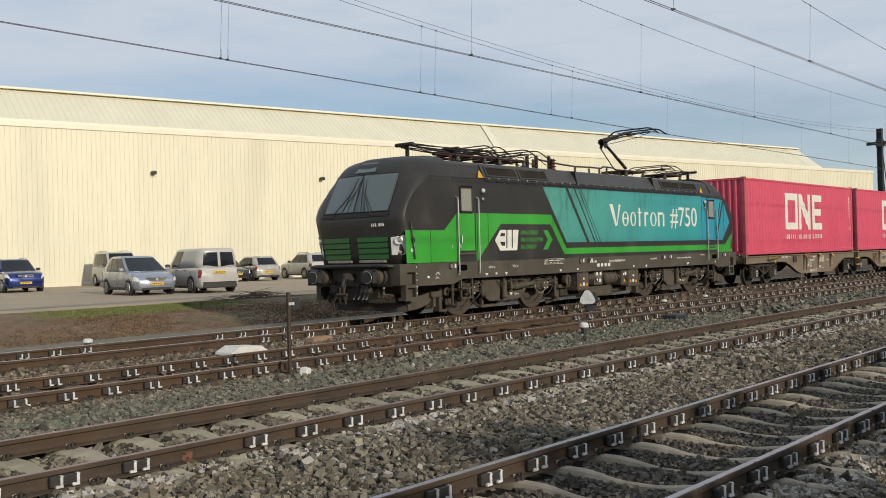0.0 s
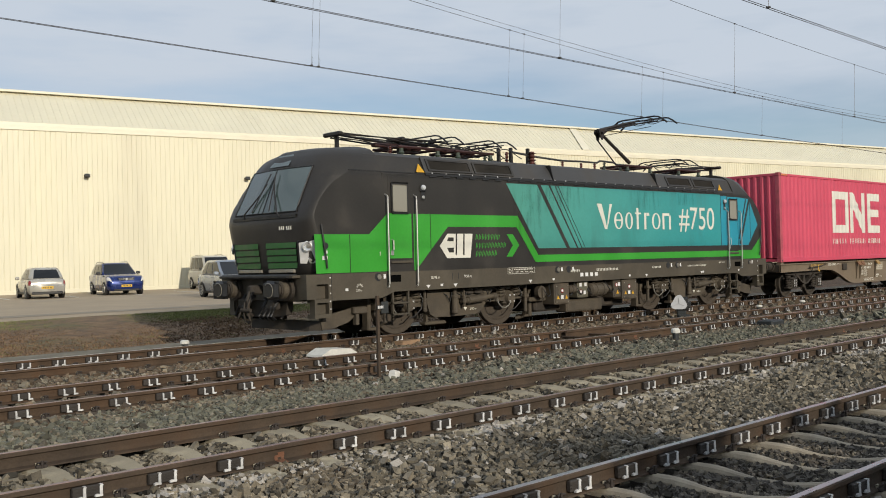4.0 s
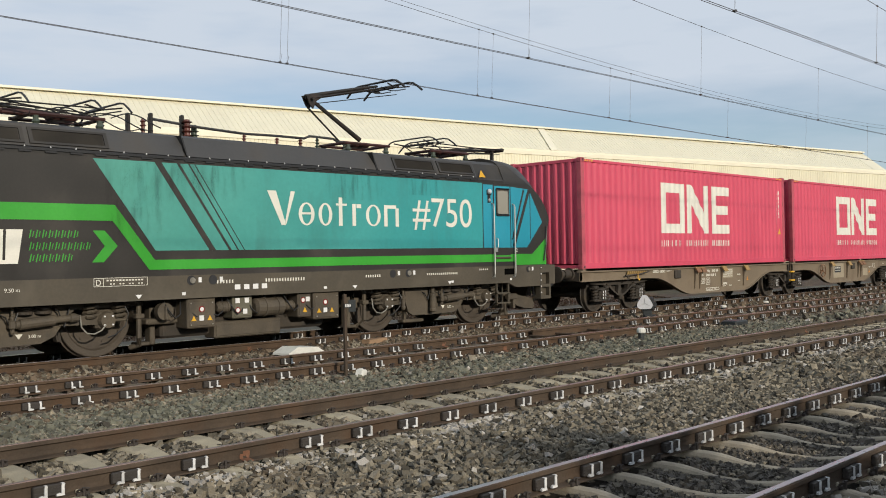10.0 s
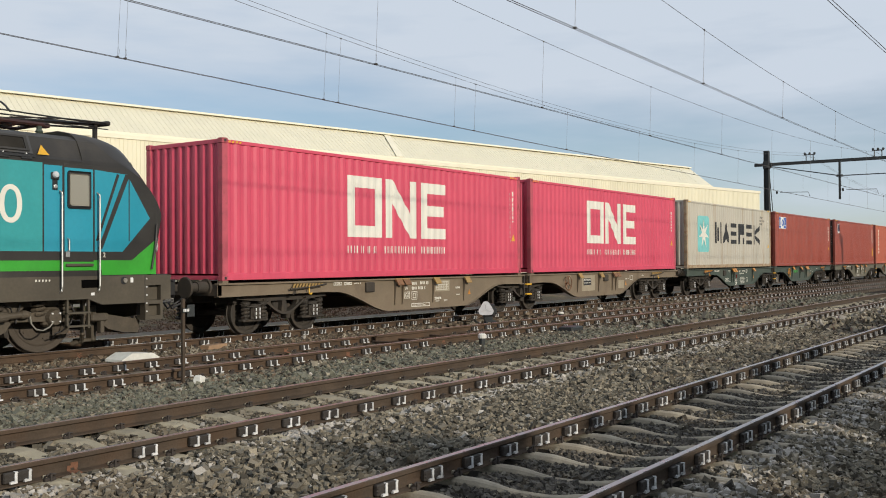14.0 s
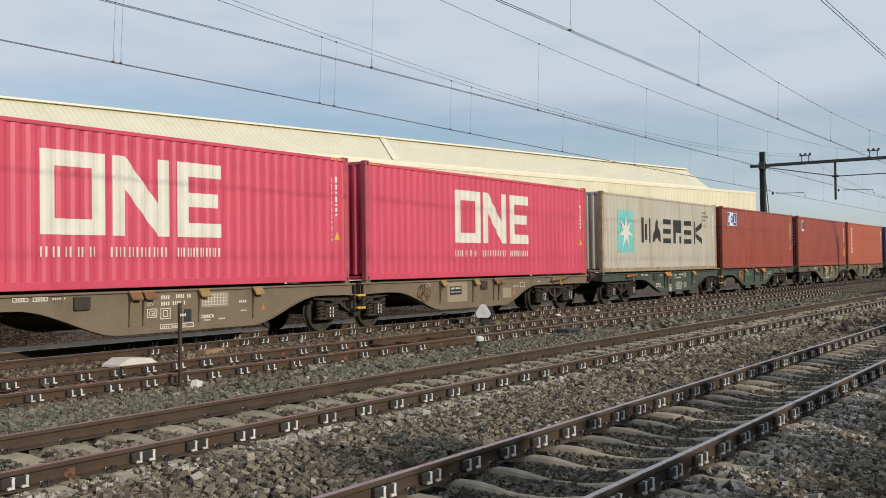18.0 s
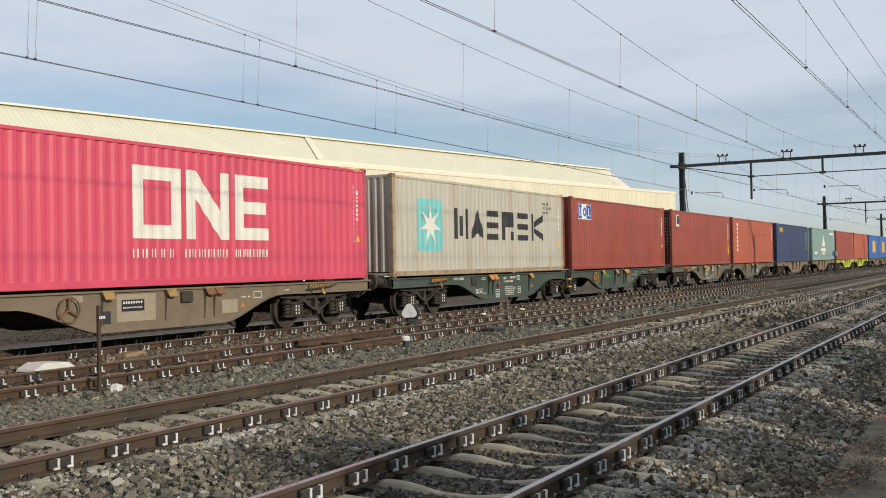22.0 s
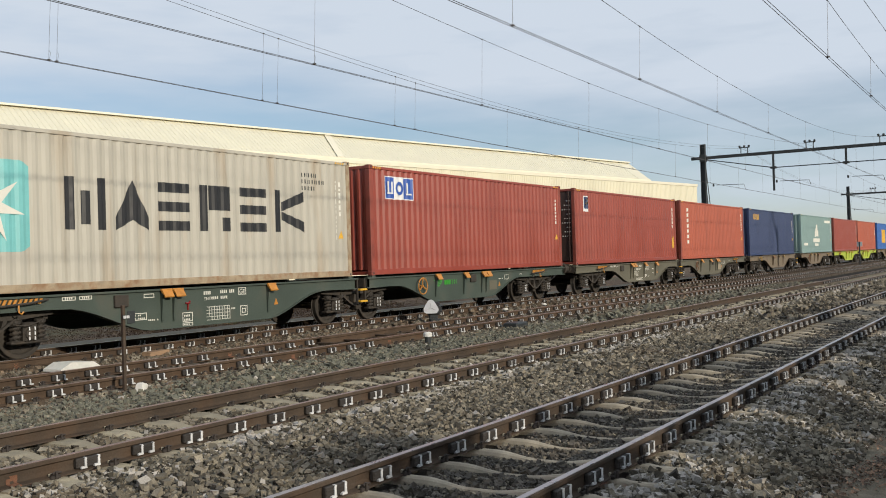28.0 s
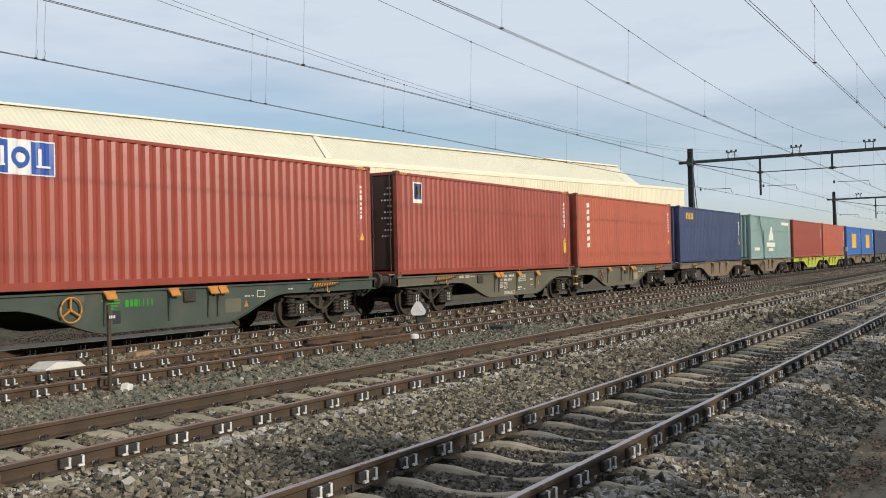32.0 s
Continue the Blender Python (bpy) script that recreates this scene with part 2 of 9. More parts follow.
M = dict(
    cream=material("cream_cladding", (0.80, 0.755, 0.575), 0.5, var=0.05, scale=0.4, fine=3, bump=0.03, dirt=(0.55, 0.50, 0.38), dirt_amount=0.10, dirt_scale=0.3, stretch=(1, 1, 0.15)),
    cream_roof=material("cream_roof_sheet", (0.77, 0.73, 0.57), 0.5, var=0.03, scale=0.5, fine=3, bump=0.03, dirt=(0.58, 0.53, 0.41), dirt_amount=0.05, dirt_scale=0.4),
    white_trim=material("cream_trim", (0.84, 0.79, 0.63), 0.45, var=0.04, scale=1, bump=0.02),
    rail_side=material("rusty_rail_steel", (0.074, 0.054, 0.039), 0.8, 0.0, 0.25, 3, 50, 0.3, spec=0.25, dirt=(0.10, 0.058, 0.034), dirt_amount=0.25, dirt_scale=2),
    rail_rust=material("brown_rusted_rail", (0.085, 0.057, 0.038), 0.85, 0.0, 0.25, 3, 50, 0.3, spec=0.2, dirt=(0.13, 0.065, 0.032), dirt_amount=0.15, dirt_scale=2),
    fresh_rust=material("fresh_orange_rust", (0.17, 0.075, 0.04), 0.8, var=0.3, scale=20, fine=120, bump=0.3, dirt=(0.14, 0.06, 0.03), dirt_amount=0.3, dirt_scale=14),
    rail_top_dull=material("dull_rail_head", (0.25, 0.17, 0.15), 0.42, 0.55, 0.2, 4, 80, 0.1),
    rail_top=material("worn_rail_head", (0.42, 0.37, 0.36), 0.32, 0.85, 0.15, 4, 80, 0.05),
    sleeper=material("weathered_concrete_sleeper", (0.375, 0.325, 0.228), 0.9, var=0.15, scale=5, fine=70, bump=0.4, dirt=(0.11, 0.09, 0.07), dirt_amount=0.3, dirt_scale=4, random_value=0.2),
    damper=material("black_rubber_damper", (0.036, 0.030, 0.026), 0.6, var=0.2, bump=0.2, random_value=0.2),
    clip=material("galvanised_spring_clip", (0.66, 0.66, 0.66), 0.45, 0.0, 0.12, 20, 120, 0.1, random_value=0.2),
    fastening=material("dark_rail_fastening", (0.05, 0.04, 0.035), 0.8, 0.2, bump=0.3),
    stone=material("crushed_ballast_stone", (0.168, 0.147, 0.111), 0.9, spec=0.3, var=0.30, scale=9, fine=90, bump=0.5, dirt=(0.12, 0.075, 0.045), dirt_amount=0.12, dirt_scale=0.7, island=0.8),
    stone_pale=material("pale_ballast_stone", (0.40, 0.37, 0.33), 0.9, var=0.2, scale=9, fine=90, bump=0.4, island=0.3),
    # near-black, so the shade between the stones sits in this colour
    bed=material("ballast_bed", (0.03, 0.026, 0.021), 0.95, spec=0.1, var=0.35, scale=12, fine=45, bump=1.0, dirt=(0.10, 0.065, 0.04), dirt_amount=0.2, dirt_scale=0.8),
    ground=material("verge_soil_and_grass", (0.175, 0.108, 0.058), 0.95, var=0.5, scale=2.5, fine=30, bump=0.7, dirt=(0.075, 0.115, 0.03), dirt_amount=0.25, dirt_scale=0.25),
    path=material("cinder_path", (0.19, 0.165, 0.12), 0.95, spec=0.15, var=0.35, scale=5, fine=70, bump=0.9, dirt=(0.12, 0.095, 0.07), dirt_amount=0.2),
    asphalt=material("car_park_asphalt", (0.42, 0.338, 0.238), 0.9, var=0.12, scale=0.6, fine=25, bump=0.2, dirt=(0.24, 0.22, 0.19), dirt_amount=0.2, dirt_scale=0.3),
    strip=material("grey_grit", (0.22, 0.205, 0.165), 0.95, spec=0.1, var=0.2, scale=3, fine=60, bump=0.3),
    wire=material("catenary_wire", (0.075, 0.07, 0.07), 0.55, 0.5, var=0.1, bump=0),
    panto=material("sooty_pantograph_steel", (0.022, 0.019, 0.017), 0.55, 0.2, 0.25, 6, 60, 0.1, dirt=(0.06, 0.03, 0.022), dirt_amount=0.2, dirt_scale=3),
    panto_red=material("maroon_pantograph_frame", (0.055, 0.018, 0.016), 0.6, 0.1, 0.25, 6, 60, 0.1, dirt=(0.02, 0.018, 0.016), dirt_amount=0.3, dirt_scale=3),
    mast=material("dark_painted_mast_steel", (0.035, 0.04, 0.042), 0.6, 0.2, var=0.2, scale=2, bump=0.1),
    pink=material("magenta_container_paint", (0.655, 0.077, 0.137), 0.5, var=0.08, scale=0.8, fine=12, bump=0.05, dirt=(0.45, 0.05, 0.11), dirt_amount=0.12, dirt_scale=0.9, stretch=(1, 1, 0.3)),
    oxide=material("red_oxide_container_paint", (0.32, 0.062, 0.040), 0.38, var=0.1, scale=0.8, fine=12, bump=0.06, dirt=(0.22, 0.05, 0.035), dirt_amount=0.2, dirt_scale=0.9, stretch=(1, 1, 0.3)),
    orange=material("orange_red_container_paint", (0.42, 0.095, 0.05), 0.55, var=0.1, scale=0.8, fine=12, bump=0.06, dirt=(0.3, 0.07, 0.04), dirt_amount=0.2, stretch=(1, 1, 0.3)),
    grey=material("pale_grey_container_paint", (0.50, 0.47, 0.40), 0.55, var=0.07, scale=0.8, fine=12, bump=0.05, dirt=(0.33, 0.22, 0.11), dirt_amount=0.22, dirt_scale=1.8, stretch=(1, 1, 0.16)),
    navy=material("navy_container_paint", (0.03, 0.05, 0.13), 0.5, var=0.1, scale=1, fine=12, bump=0.05, stretch=(1, 1, 0.3)),
    teal_grey=material("grey_green_container_paint", (0.22, 0.33, 0.32), 0.5, var=0.08, scale=1, fine=12, bump=0.05, stretch=(1, 1, 0.3)),
    blue=material("bright_blue_container_paint", (0.03, 0.13, 0.42), 0.5, var=0.08, scale=1, fine=12, bump=0.05, stretch=(1, 1, 0.3)),
    cast_pink=material("rusty_magenta_corner_steel", (0.48, 0.085, 0.12), 0.65, var=0.2, scale=4, bump=0.2, dirt=RUST, dirt_amount=0.22, dirt_scale=5),
    cast_red=material("rusty_oxide_corner_steel", (0.28, 0.06, 0.04), 0.6, var=0.2, scale=4, bump=0.2, dirt=RUST, dirt_amount=0.15, dirt_scale=5),
    cast_grey=material("rusty_grey_corner_steel", (0.38, 0.30, 0.20), 0.7, var=0.2, scale=4, bump=0.2, dirt=(0.25, 0.12, 0.05), dirt_amount=0.4, dirt_scale=5),
    off_white=material("off_white_marking", (0.78, 0.76, 0.68), 0.55, var=0.06, scale=3, bump=0.02),
    white=material("white_marking", (0.8, 0.8, 0.8), 0.5, var=0.05, bump=0.02),
    black=material("black_marking", (0.02, 0.02, 0.022), 0.55, var=0.1, bump=0.02),
    star_blue=material("turquoise_logo_square", (0.20, 0.55, 0.55), 0.5, var=0.08, scale=3, bump=0.02),
    logo_blue=material("royal_blue_logo", (0.03, 0.10, 0.42), 0.5, var=0.06, bump=0.02),
    yellow=material("yellow_paint", (0.75, 0.42, 0.03), 0.5, var=0.15, scale=8, bump=0.1, dirt=(0.2, 0.12, 0.05), dirt_amount=0.15, dirt_scale=8),
    orange_paint=material("orange_paint", (0.52, 0.22, 0.035), 0.5, var=0.15, scale=8, bump=0.1),
    wagon_brown=material("dusty_brown_wagon_frame", (0.20, 0.155, 0.105), 0.75, var=0.15, scale=1.5, fine=25, bump=0.15, dirt=(0.11, 0.08, 0.055), dirt_amount=0.3, dirt_scale=1.5),
    wagon_green=material("dark_green_wagon_frame", (0.055, 0.075, 0.06), 0.65, var=0.15, scale=1.5, fine=25, bump=0.12, dirt=(0.10, 0.09, 0.07), dirt_amount=0.2, dirt_scale=1.5),
    wagon_olive=material("olive_wagon_frame", (0.13, 0.12, 0.085), 0.7, var=0.15, scale=1.5, fine=25, bump=0.12, dirt=(0.08, 0.07, 0.05), dirt_amount=0.2, dirt_scale=1.5),
    lime=material("lime_wagon_frame", (0.42, 0.50, 0.05), 0.6, var=0.12, scale=2, bump=0.1),
    bogie=material("grimy_bogie_steel", (0.046, 0.038, 0.030), 0.8, 0.1, 0.25, 4, 40, 0.3, dirt=(0.08, 0.06, 0.042), dirt_amount=0.3, dirt_scale=4),
    dark_grey=material("anthracite_loco_paint", (0.033, 0.030, 0.027), 0.5, var=0.12, scale=1.2, fine=20, bump=0.04, dirt=(0.075, 0.065, 0.055), dirt_amount=0.15, dirt_scale=1.2, coat=0.04, spec=0.35),
    frame_grey=material("dusty_loco_frame", (0.072, 0.060, 0.042), 0.65, var=0.15, scale=1.2, fine=20, bump=0.08, dirt=(0.13, 0.11, 0.08), dirt_amount=0.25, dirt_scale=1.5),
    roof_grey=material("loco_roof_paint", (0.05, 0.05, 0.052), 0.6, var=0.12, scale=1.2, fine=20, bump=0.06, dirt=(0.06, 0.05, 0.04), dirt_amount=0.3, dirt_scale=1.2),
    green=material("bright_green_loco_paint", (0.045, 0.36, 0.035), 0.38, var=0.08, scale=1.2, fine=20, bump=0.03, dirt=(0.04, 0.20, 0.03), dirt_amount=0.10, coat=0.2),
    sky_teal=material("blue_teal_loco_foil", (0.02, 0.30, 0.42), 0.42, var=0.06, scale=0.7, fine=15, bump=0.03, coat=0.1),
    chrome=material("bare_metal_handrail", (0.42, 0.42, 0.41), 0.45, 0.7, 0.08, 10, 80, 0.03),
    loco_wheel=material("dusty_wheel_steel", (0.085, 0.068, 0.052), 0.7, 0.2, 0.2, 4, 40, 0.2, dirt=(0.05, 0.04, 0.03), dirt_amount=0.3, dirt_scale=4),
    cap_metal=material("dull_filler_cap", (0.30, 0.28, 0.24), 0.45, 0.6, 0.15, 12, 80, 0.1),
    ochre=material("dull_ochre_paint", (0.36, 0.23, 0.075), 0.65, var=0.2, scale=8, bump=0.15, dirt=(0.12, 0.08, 0.05), dirt_amount=0.3, dirt_scale=8),
    rust_wheel=material("rusty_handwheel", (0.20, 0.10, 0.05), 0.8, var=0.2, scale=8, bump=0.2),
    door_dark=material("dark_brown_door", (0.055, 0.028, 0.022), 0.7, var=0.2, scale=2, fine=20, bump=0.1),
    sleeper_pale=material("pale_concrete_sleeper", (0.40, 0.345, 0.26), 0.9, var=0.15, scale=5, fine=70, bump=0.4, dirt=(0.12, 0.10, 0.08), dirt_amount=0.25, dirt_scale=4, random_value=0.2),
    panel_tan=material("pale_tan_panel", (0.34, 0.29, 0.21), 0.7, var=0.12, scale=5, fine=40, bump=0.05),
    sleeper_dark=material("grimy_sleeper", (0.13, 0.10, 0.07), 0.9, var=0.25, scale=5, fine=70, bump=0.4, dirt=(0.06, 0.05, 0.04), dirt_amount=0.3, dirt_scale=4, random_value=0.25),
    car_glass=glass("dark_car_glass", (0.012, 0.014, 0.017), 0.04, 1.33),
    # pale tan base colour stands for trees mirrored in the panes
    door_glass=glass("tree_reflection_door_glass", (0.23, 0.215, 0.18), 0.12, 1.6),
    # near black, painting the darkness of a hollow onto a flush face
    void=material("hollow_shade_black", (0.004, 0.004, 0.004), 0.95, spec=0.0, var=0.1, bump=0),
    pad=material("pale_insulator_pad", (0.36, 0.32, 0.24), 0.7, var=0.15, scale=20, bump=0.1),
    glass_clear=glass("window_glass", (0.06, 0.085, 0.08), 0.05, 1.75),
    reflector=material("silvered_lamp_reflector", (0.72, 0.72, 0.70), 0.22, 0.6, 0.1, 14, 80, 0.05),
    car_edge=material("grey_kerb_asphalt", (0.31, 0.265, 0.205), 0.9, var=0.15, scale=1.5, fine=30, bump=0.3),
    loco_bogie=material("brown_dusted_bogie_steel", (0.088, 0.071, 0.050), 0.75, 0.0, 0.22, 2.5, 30, 0.25, dirt=(0.045, 0.037, 0.028), dirt_amount=0.3, dirt_scale=3),
    loop_cable=material("pale_grey_cable", (0.24, 0.23, 0.20), 0.6, var=0.15, bump=0.05),
    lamp_glass=glass("lamp_glass", (0.45, 0.47, 0.5), 0.08),
    copper=material("brown_insulator", (0.12, 0.035, 0.025), 0.35, var=0.2, bump=0.05),
    insul_green=material("green_grey_insulator", (0.06, 0.078, 0.06), 0.4, var=0.15, bump=0.05),
    hose=material("black_hose", (0.015, 0.015, 0.016), 0.5, var=0.1, bump=0.1),
    tyre=material("tyre_rubber", (0.02, 0.02, 0.021), 0.8, var=0.15, bump=0.2),
    silver=material("silver_car_paint", (0.27, 0.30, 0.35), 0.3, 0.5, 0.05, 2, 200, 0.02, coat=0.6),
    beige_silver=material("beige_silver_car_paint", (0.52, 0.50, 0.45), 0.3, 0.4, 0.05, 2, 200, 0.02, coat=0.6),
    car_white=material("white_car_paint", (0.50, 0.49, 0.46), 0.35, 0.0, 0.05, 2, 200, 0.02, coat=0.6),
    car_blue=material("deep_blue_car_paint", (0.008, 0.03, 0.17), 0.25, 0.4, 0.05, 2, 200, 0.02, coat=0.8),
    car_dark=material("dark_car_paint", (0.02, 0.022, 0.03), 0.25, 0.3, 0.05, 2, 200, 0.02, coat=0.8),
    plastic=material("black_plastic_trim", (0.02, 0.02, 0.021), 0.55, var=0.1, bump=0.05),
    red_lamp=material("red_lamp_lens", (0.25, 0.012, 0.012), 0.2, var=0.05, bump=0, coat=0.5),
    plate=material("yellow_plate", (0.75, 0.45, 0.02), 0.5, var=0.04, bump=0),
    slab_white=material("white_painted_concrete", (0.72, 0.71, 0.66), 0.8, var=0.1, scale=6, bump=0.3, dirt=(0.35, 0.30, 0.24), dirt_amount=0.15, dirt_scale=5),
    wood=material("weathered_timber", (0.30, 0.19, 0.11), 0.85, var=0.2, scale=6, fine=60, bump=0.3, stretch=(0.3, 1, 1)),
    signal_white=material("reflective_white_sheet", (0.62, 0.63, 0.66), 0.4, var=0.08, bump=0.05),
    lamp_white=material("white_lamp_housing", (0.75, 0.74, 0.72), 0.25, var=0.04, bump=0.02, coat=0.5),
    leaf=material("dark_evergreen_leaves", (0.035, 0.05, 0.02), 0.7, var=0.3, bump=0, island=0.4),
    # livery green at about a third: the front's shade put into the colour
    slat_green=material("shaded_green_grille_paint", (0.015, 0.12, 0.015), 0.5, var=0.1, bump=0.03),
    bark=material("tree_bark", (0.10, 0.08, 0.06), 0.9, var=0.2, bump=0.5),
    twig=material("bare_twigs", (0.13, 0.10, 0.085), 0.9, var=0.2, bump=0.2),
    grass=material("verge_grass_blades", (0.16, 0.185, 0.05), 0.8, var=0.2, scale=1, fine=20, bump=0, island=0.45),
    dry=material("dry_verge_litter", (0.18, 0.115, 0.066), 0.9, var=0.2, scale=1, fine=20, bump=0, island=0.5),
)

def graded(name, first, last, x0, x1, rough=0.42):
    """A foil whose colour runs from first to last between two places along its thing, with streaks of grime."""
    m = material(name, first, rough, var=0.07, scale=0.7, fine=15, bump=0.03, coat=0.1)
    n, l = m.node_tree.nodes, m.node_tree.links
    tc, sep, ramp, mix = n.new("ShaderNodeTexCoord"), n.new("ShaderNodeSeparateXYZ"), n.new("ShaderNodeMapRange"), n.new("ShaderNodeMixRGB")
    mp, tex, dirty, grime = n.new("ShaderNodeMapping"), n.new("ShaderNodeTexNoise"), n.new("ShaderNodeMapRange"), n.new("ShaderNodeMixRGB")
    mp.inputs["Scale"].default_value = (1.0, 1.0, 0.18)
    tex.inputs["Scale"].default_value, tex.inputs["Detail"].default_value = 2.2, 8.0
    ramp.inputs["From Min"].default_value, ramp.inputs["From Max"].default_value = x0, x1
    dirty.inputs["From Min"].default_value, dirty.inputs["From Max"].default_value, dirty.inputs["To Max"].default_value = 0.52, 0.80, 0.55
    mix.inputs[1].default_value, mix.inputs[2].default_value, grime.inputs[2].default_value = (*(c * ALBEDO_SCALE for c in first), 1), (*(c * ALBEDO_SCALE for c in last), 1), (0.04, 0.13, 0.12, 1)
    l.new(tc.outputs["Object"], sep.inputs[0])
    l.new(sep.outputs["X"], ramp.inputs["Value"])
    l.new(ramp.outputs["Result"], mix.inputs[0])
    l.new(tc.outputs["Object"], mp.inputs["Vector"])
    l.new(mp.outputs["Vector"], tex.inputs["Vector"])
    l.new(tex.outputs["Fac"], dirty.inputs["Value"])
    l.new(dirty.outputs["Result"], grime.inputs[0])
    l.new(mix.outputs[0], grime.inputs[1])
    hsv = [q for q in n if q.bl_idname == "ShaderNodeHueSaturation"][0]
    l.new(grime.outputs[0], hsv.inputs["Color"])
    return m


def soot(name):
    """Black soot blown on a panel: thick in the middle of its patch, broken up by noise, thin to the edge."""
    m = bpy.data.materials.new(name)
    m.use_nodes = True
    n, l = m.node_tree.nodes, m.node_tree.links
    b = n["Principled BSDF"]
    b.inputs["Base Color"].default_value, b.inputs["Roughness"].default_value = (0.02, 0.022, 0.02, 1), 0.8
    tc, mp, tex = n.new("ShaderNodeTexCoord"), n.new("ShaderNodeMapping"), n.new("ShaderNodeTexNoise")
    ball, fade, cut, mul = n.new("ShaderNodeTexGradient"), n.new("ShaderNodeMapping"), n.new("ShaderNodeMapRange"), n.new("ShaderNodeMath")
    ball.gradient_type = "SPHERICAL"
    mp.inputs["Scale"].default_value, mp.inputs["Rotation"].default_value = (6.0, 1.0, 1.2), (0, 0.5, 0)
    fade.inputs["Scale"].default_value = (1.0, 1.0, 1.25)
    tex.inputs["Scale"].default_value, tex.inputs["Detail"].default_value = 1.6, 8.0
    cut.inputs["From Min"].default_value, cut.inputs["From Max"].default_value, cut.inputs["To Max"].default_value = 0.46, 0.80, 0.6
    mul.operation = "MULTIPLY"
    l.new(tc.outputs["Object"], mp.inputs["Vector"])
    l.new(tc.outputs["Object"], fade.inputs["Vector"])
    l.new(mp.outputs["Vector"], tex.inputs["Vector"])
    l.new(fade.outputs["Vector"], ball.inputs["Vector"])
    l.new(tex.outputs["Fac"], cut.inputs["Value"])
    l.new(cut.outputs["Result"], mul.inputs[0])
    l.new(ball.outputs["Fac"], mul.inputs[1])
    l.new(mul.outputs[0], b.inputs["Alpha"])
    return m


M["teal"] = graded("sea_green_to_blue_loco_foil", (0.085, 0.345, 0.28), (0.035, 0.33, 0.345), -3.0, 5.0)
M["soot"] = soot("blown_soot")

# ---- mesh tools ----
def part(name, bm, mat, parent=None, label="", smooth=False):
    """Links a bmesh as one mesh object under a thing or a part."""
    me = bpy.data.meshes.new(name)
    bm.normal_update()
    bm.to_mesh(me)
    bm.free()
    mats = mat if isinstance(mat, (list, tuple)) else [mat]
    for one in mats:
        me.materials.append(one)
    if smooth:
        me.polygons.foreach_set("use_smooth", [True] * len(me.polygons))
    ob = new(name, me)
    ob.parent = parent
    if label:
        tagged(ob, label)
    return ob


def again(name, ob, parent, place, label=""):
    """One more object on the mesh of ob, at a pose in its parent's space."""
    o = new(name, ob.data)
    o.parent = parent
    o.matrix_basis = place
    if label:
        tagged(o, label)
    return o


def thing(name, place, label, category, group="", kind=""):
    e = new(name)
    e.empty_display_size = 0.2
    e.matrix_basis = place
    return tagged(e, label, category, group, kind)


def face(bm, pts, slot=0):
    f = bm.faces.new([bm.verts.new(p) for p in pts])
    f.material_index = slot
    return f


def box(bm, x0, x1, y0, y1, z0, z1, b=0.0, slot=0):
    """A box; b: the width of its bevelled edges."""
    if b <= 0:
        v = [bm.verts.new(p) for p in ((x0, y0, z0), (x1, y0, z0), (x1, y1, z0), (x0, y1, z0), (x0, y0, z1), (x1, y0, z1), (x1, y1, z1), (x0, y1, z1))]
        for q in ((0, 3, 2, 1), (4, 5, 6, 7), (0, 1, 5, 4), (1, 2, 6, 5), (2, 3, 7, 6), (3, 0, 4, 7)):
            bm.faces.new([v[i] for i in q]).material_index = slot
        return bm
    rings = []
    for z, i in ((z0, b), (z0 + b, 0), (z1 - b, 0), (z1, b)):
        xa, xb, ya, yb = x0 + i, x1 - i, y0 + i, y1 - i
        rings.append([bm.verts.new(p) for p in ((xa + b, ya, z), (xb - b, ya, z), (xb, ya + b, z), (xb, yb - b, z), (xb - b, yb, z), (xa + b, yb, z), (xa, yb - b, z), (xa, ya + b, z))])
    loft(bm, rings, slot)
    return bm


def loft(bm, rings, slot=0, caps=True, closed=True):
    """Faces between rings of vertices, all of one count."""
    k = len(rings[0])
    for a, c in zip(rings, rings[1:]):
        for i in range(k if closed else k - 1):
            j = (i + 1) % k
            bm.faces.new((a[i], a[j], c[j], c[i])).material_index = slot
    if caps and closed:
        bm.faces.new(list(reversed(rings[0]))).material_index = slot
        bm.faces.new(rings[-1]).material_index = slot
    return bm


def prism(bm, poly, y0, y1, slot=0):
    """A polygon in x and z, drawn out from y0 to y1 (y0 is the near face). Corners run clockwise or not."""
    area = sum(a[0] * c[1] - c[0] * a[1] for a, c in zip(poly, poly[1:] + poly[:1]))
    if area < 0:
        poly = poly[::-1]
    a = [bm.verts.new((x, y0, z)) for x, z in poly]
    c = [bm.verts.new((x, y1, z)) for x, z in poly]
    bm.faces.new(a).material_index = slot
    bm.faces.new(c[::-1]).material_index = slot
    for i in range(len(a)):
        j = (i + 1) % len(a)
        bm.faces.new((a[j], a[i], c[i], c[j])).material_index = slot
    return bm


def prism_x(bm, poly, x0, x1, slot=0):
    """A polygon in y and z, drawn out along x."""
    a = [bm.verts.new((x0, y, z)) for y, z in poly]
    c = [bm.verts.new((x1, y, z)) for y, z in poly]
    loft(bm, [a, c], slot)
    return bm


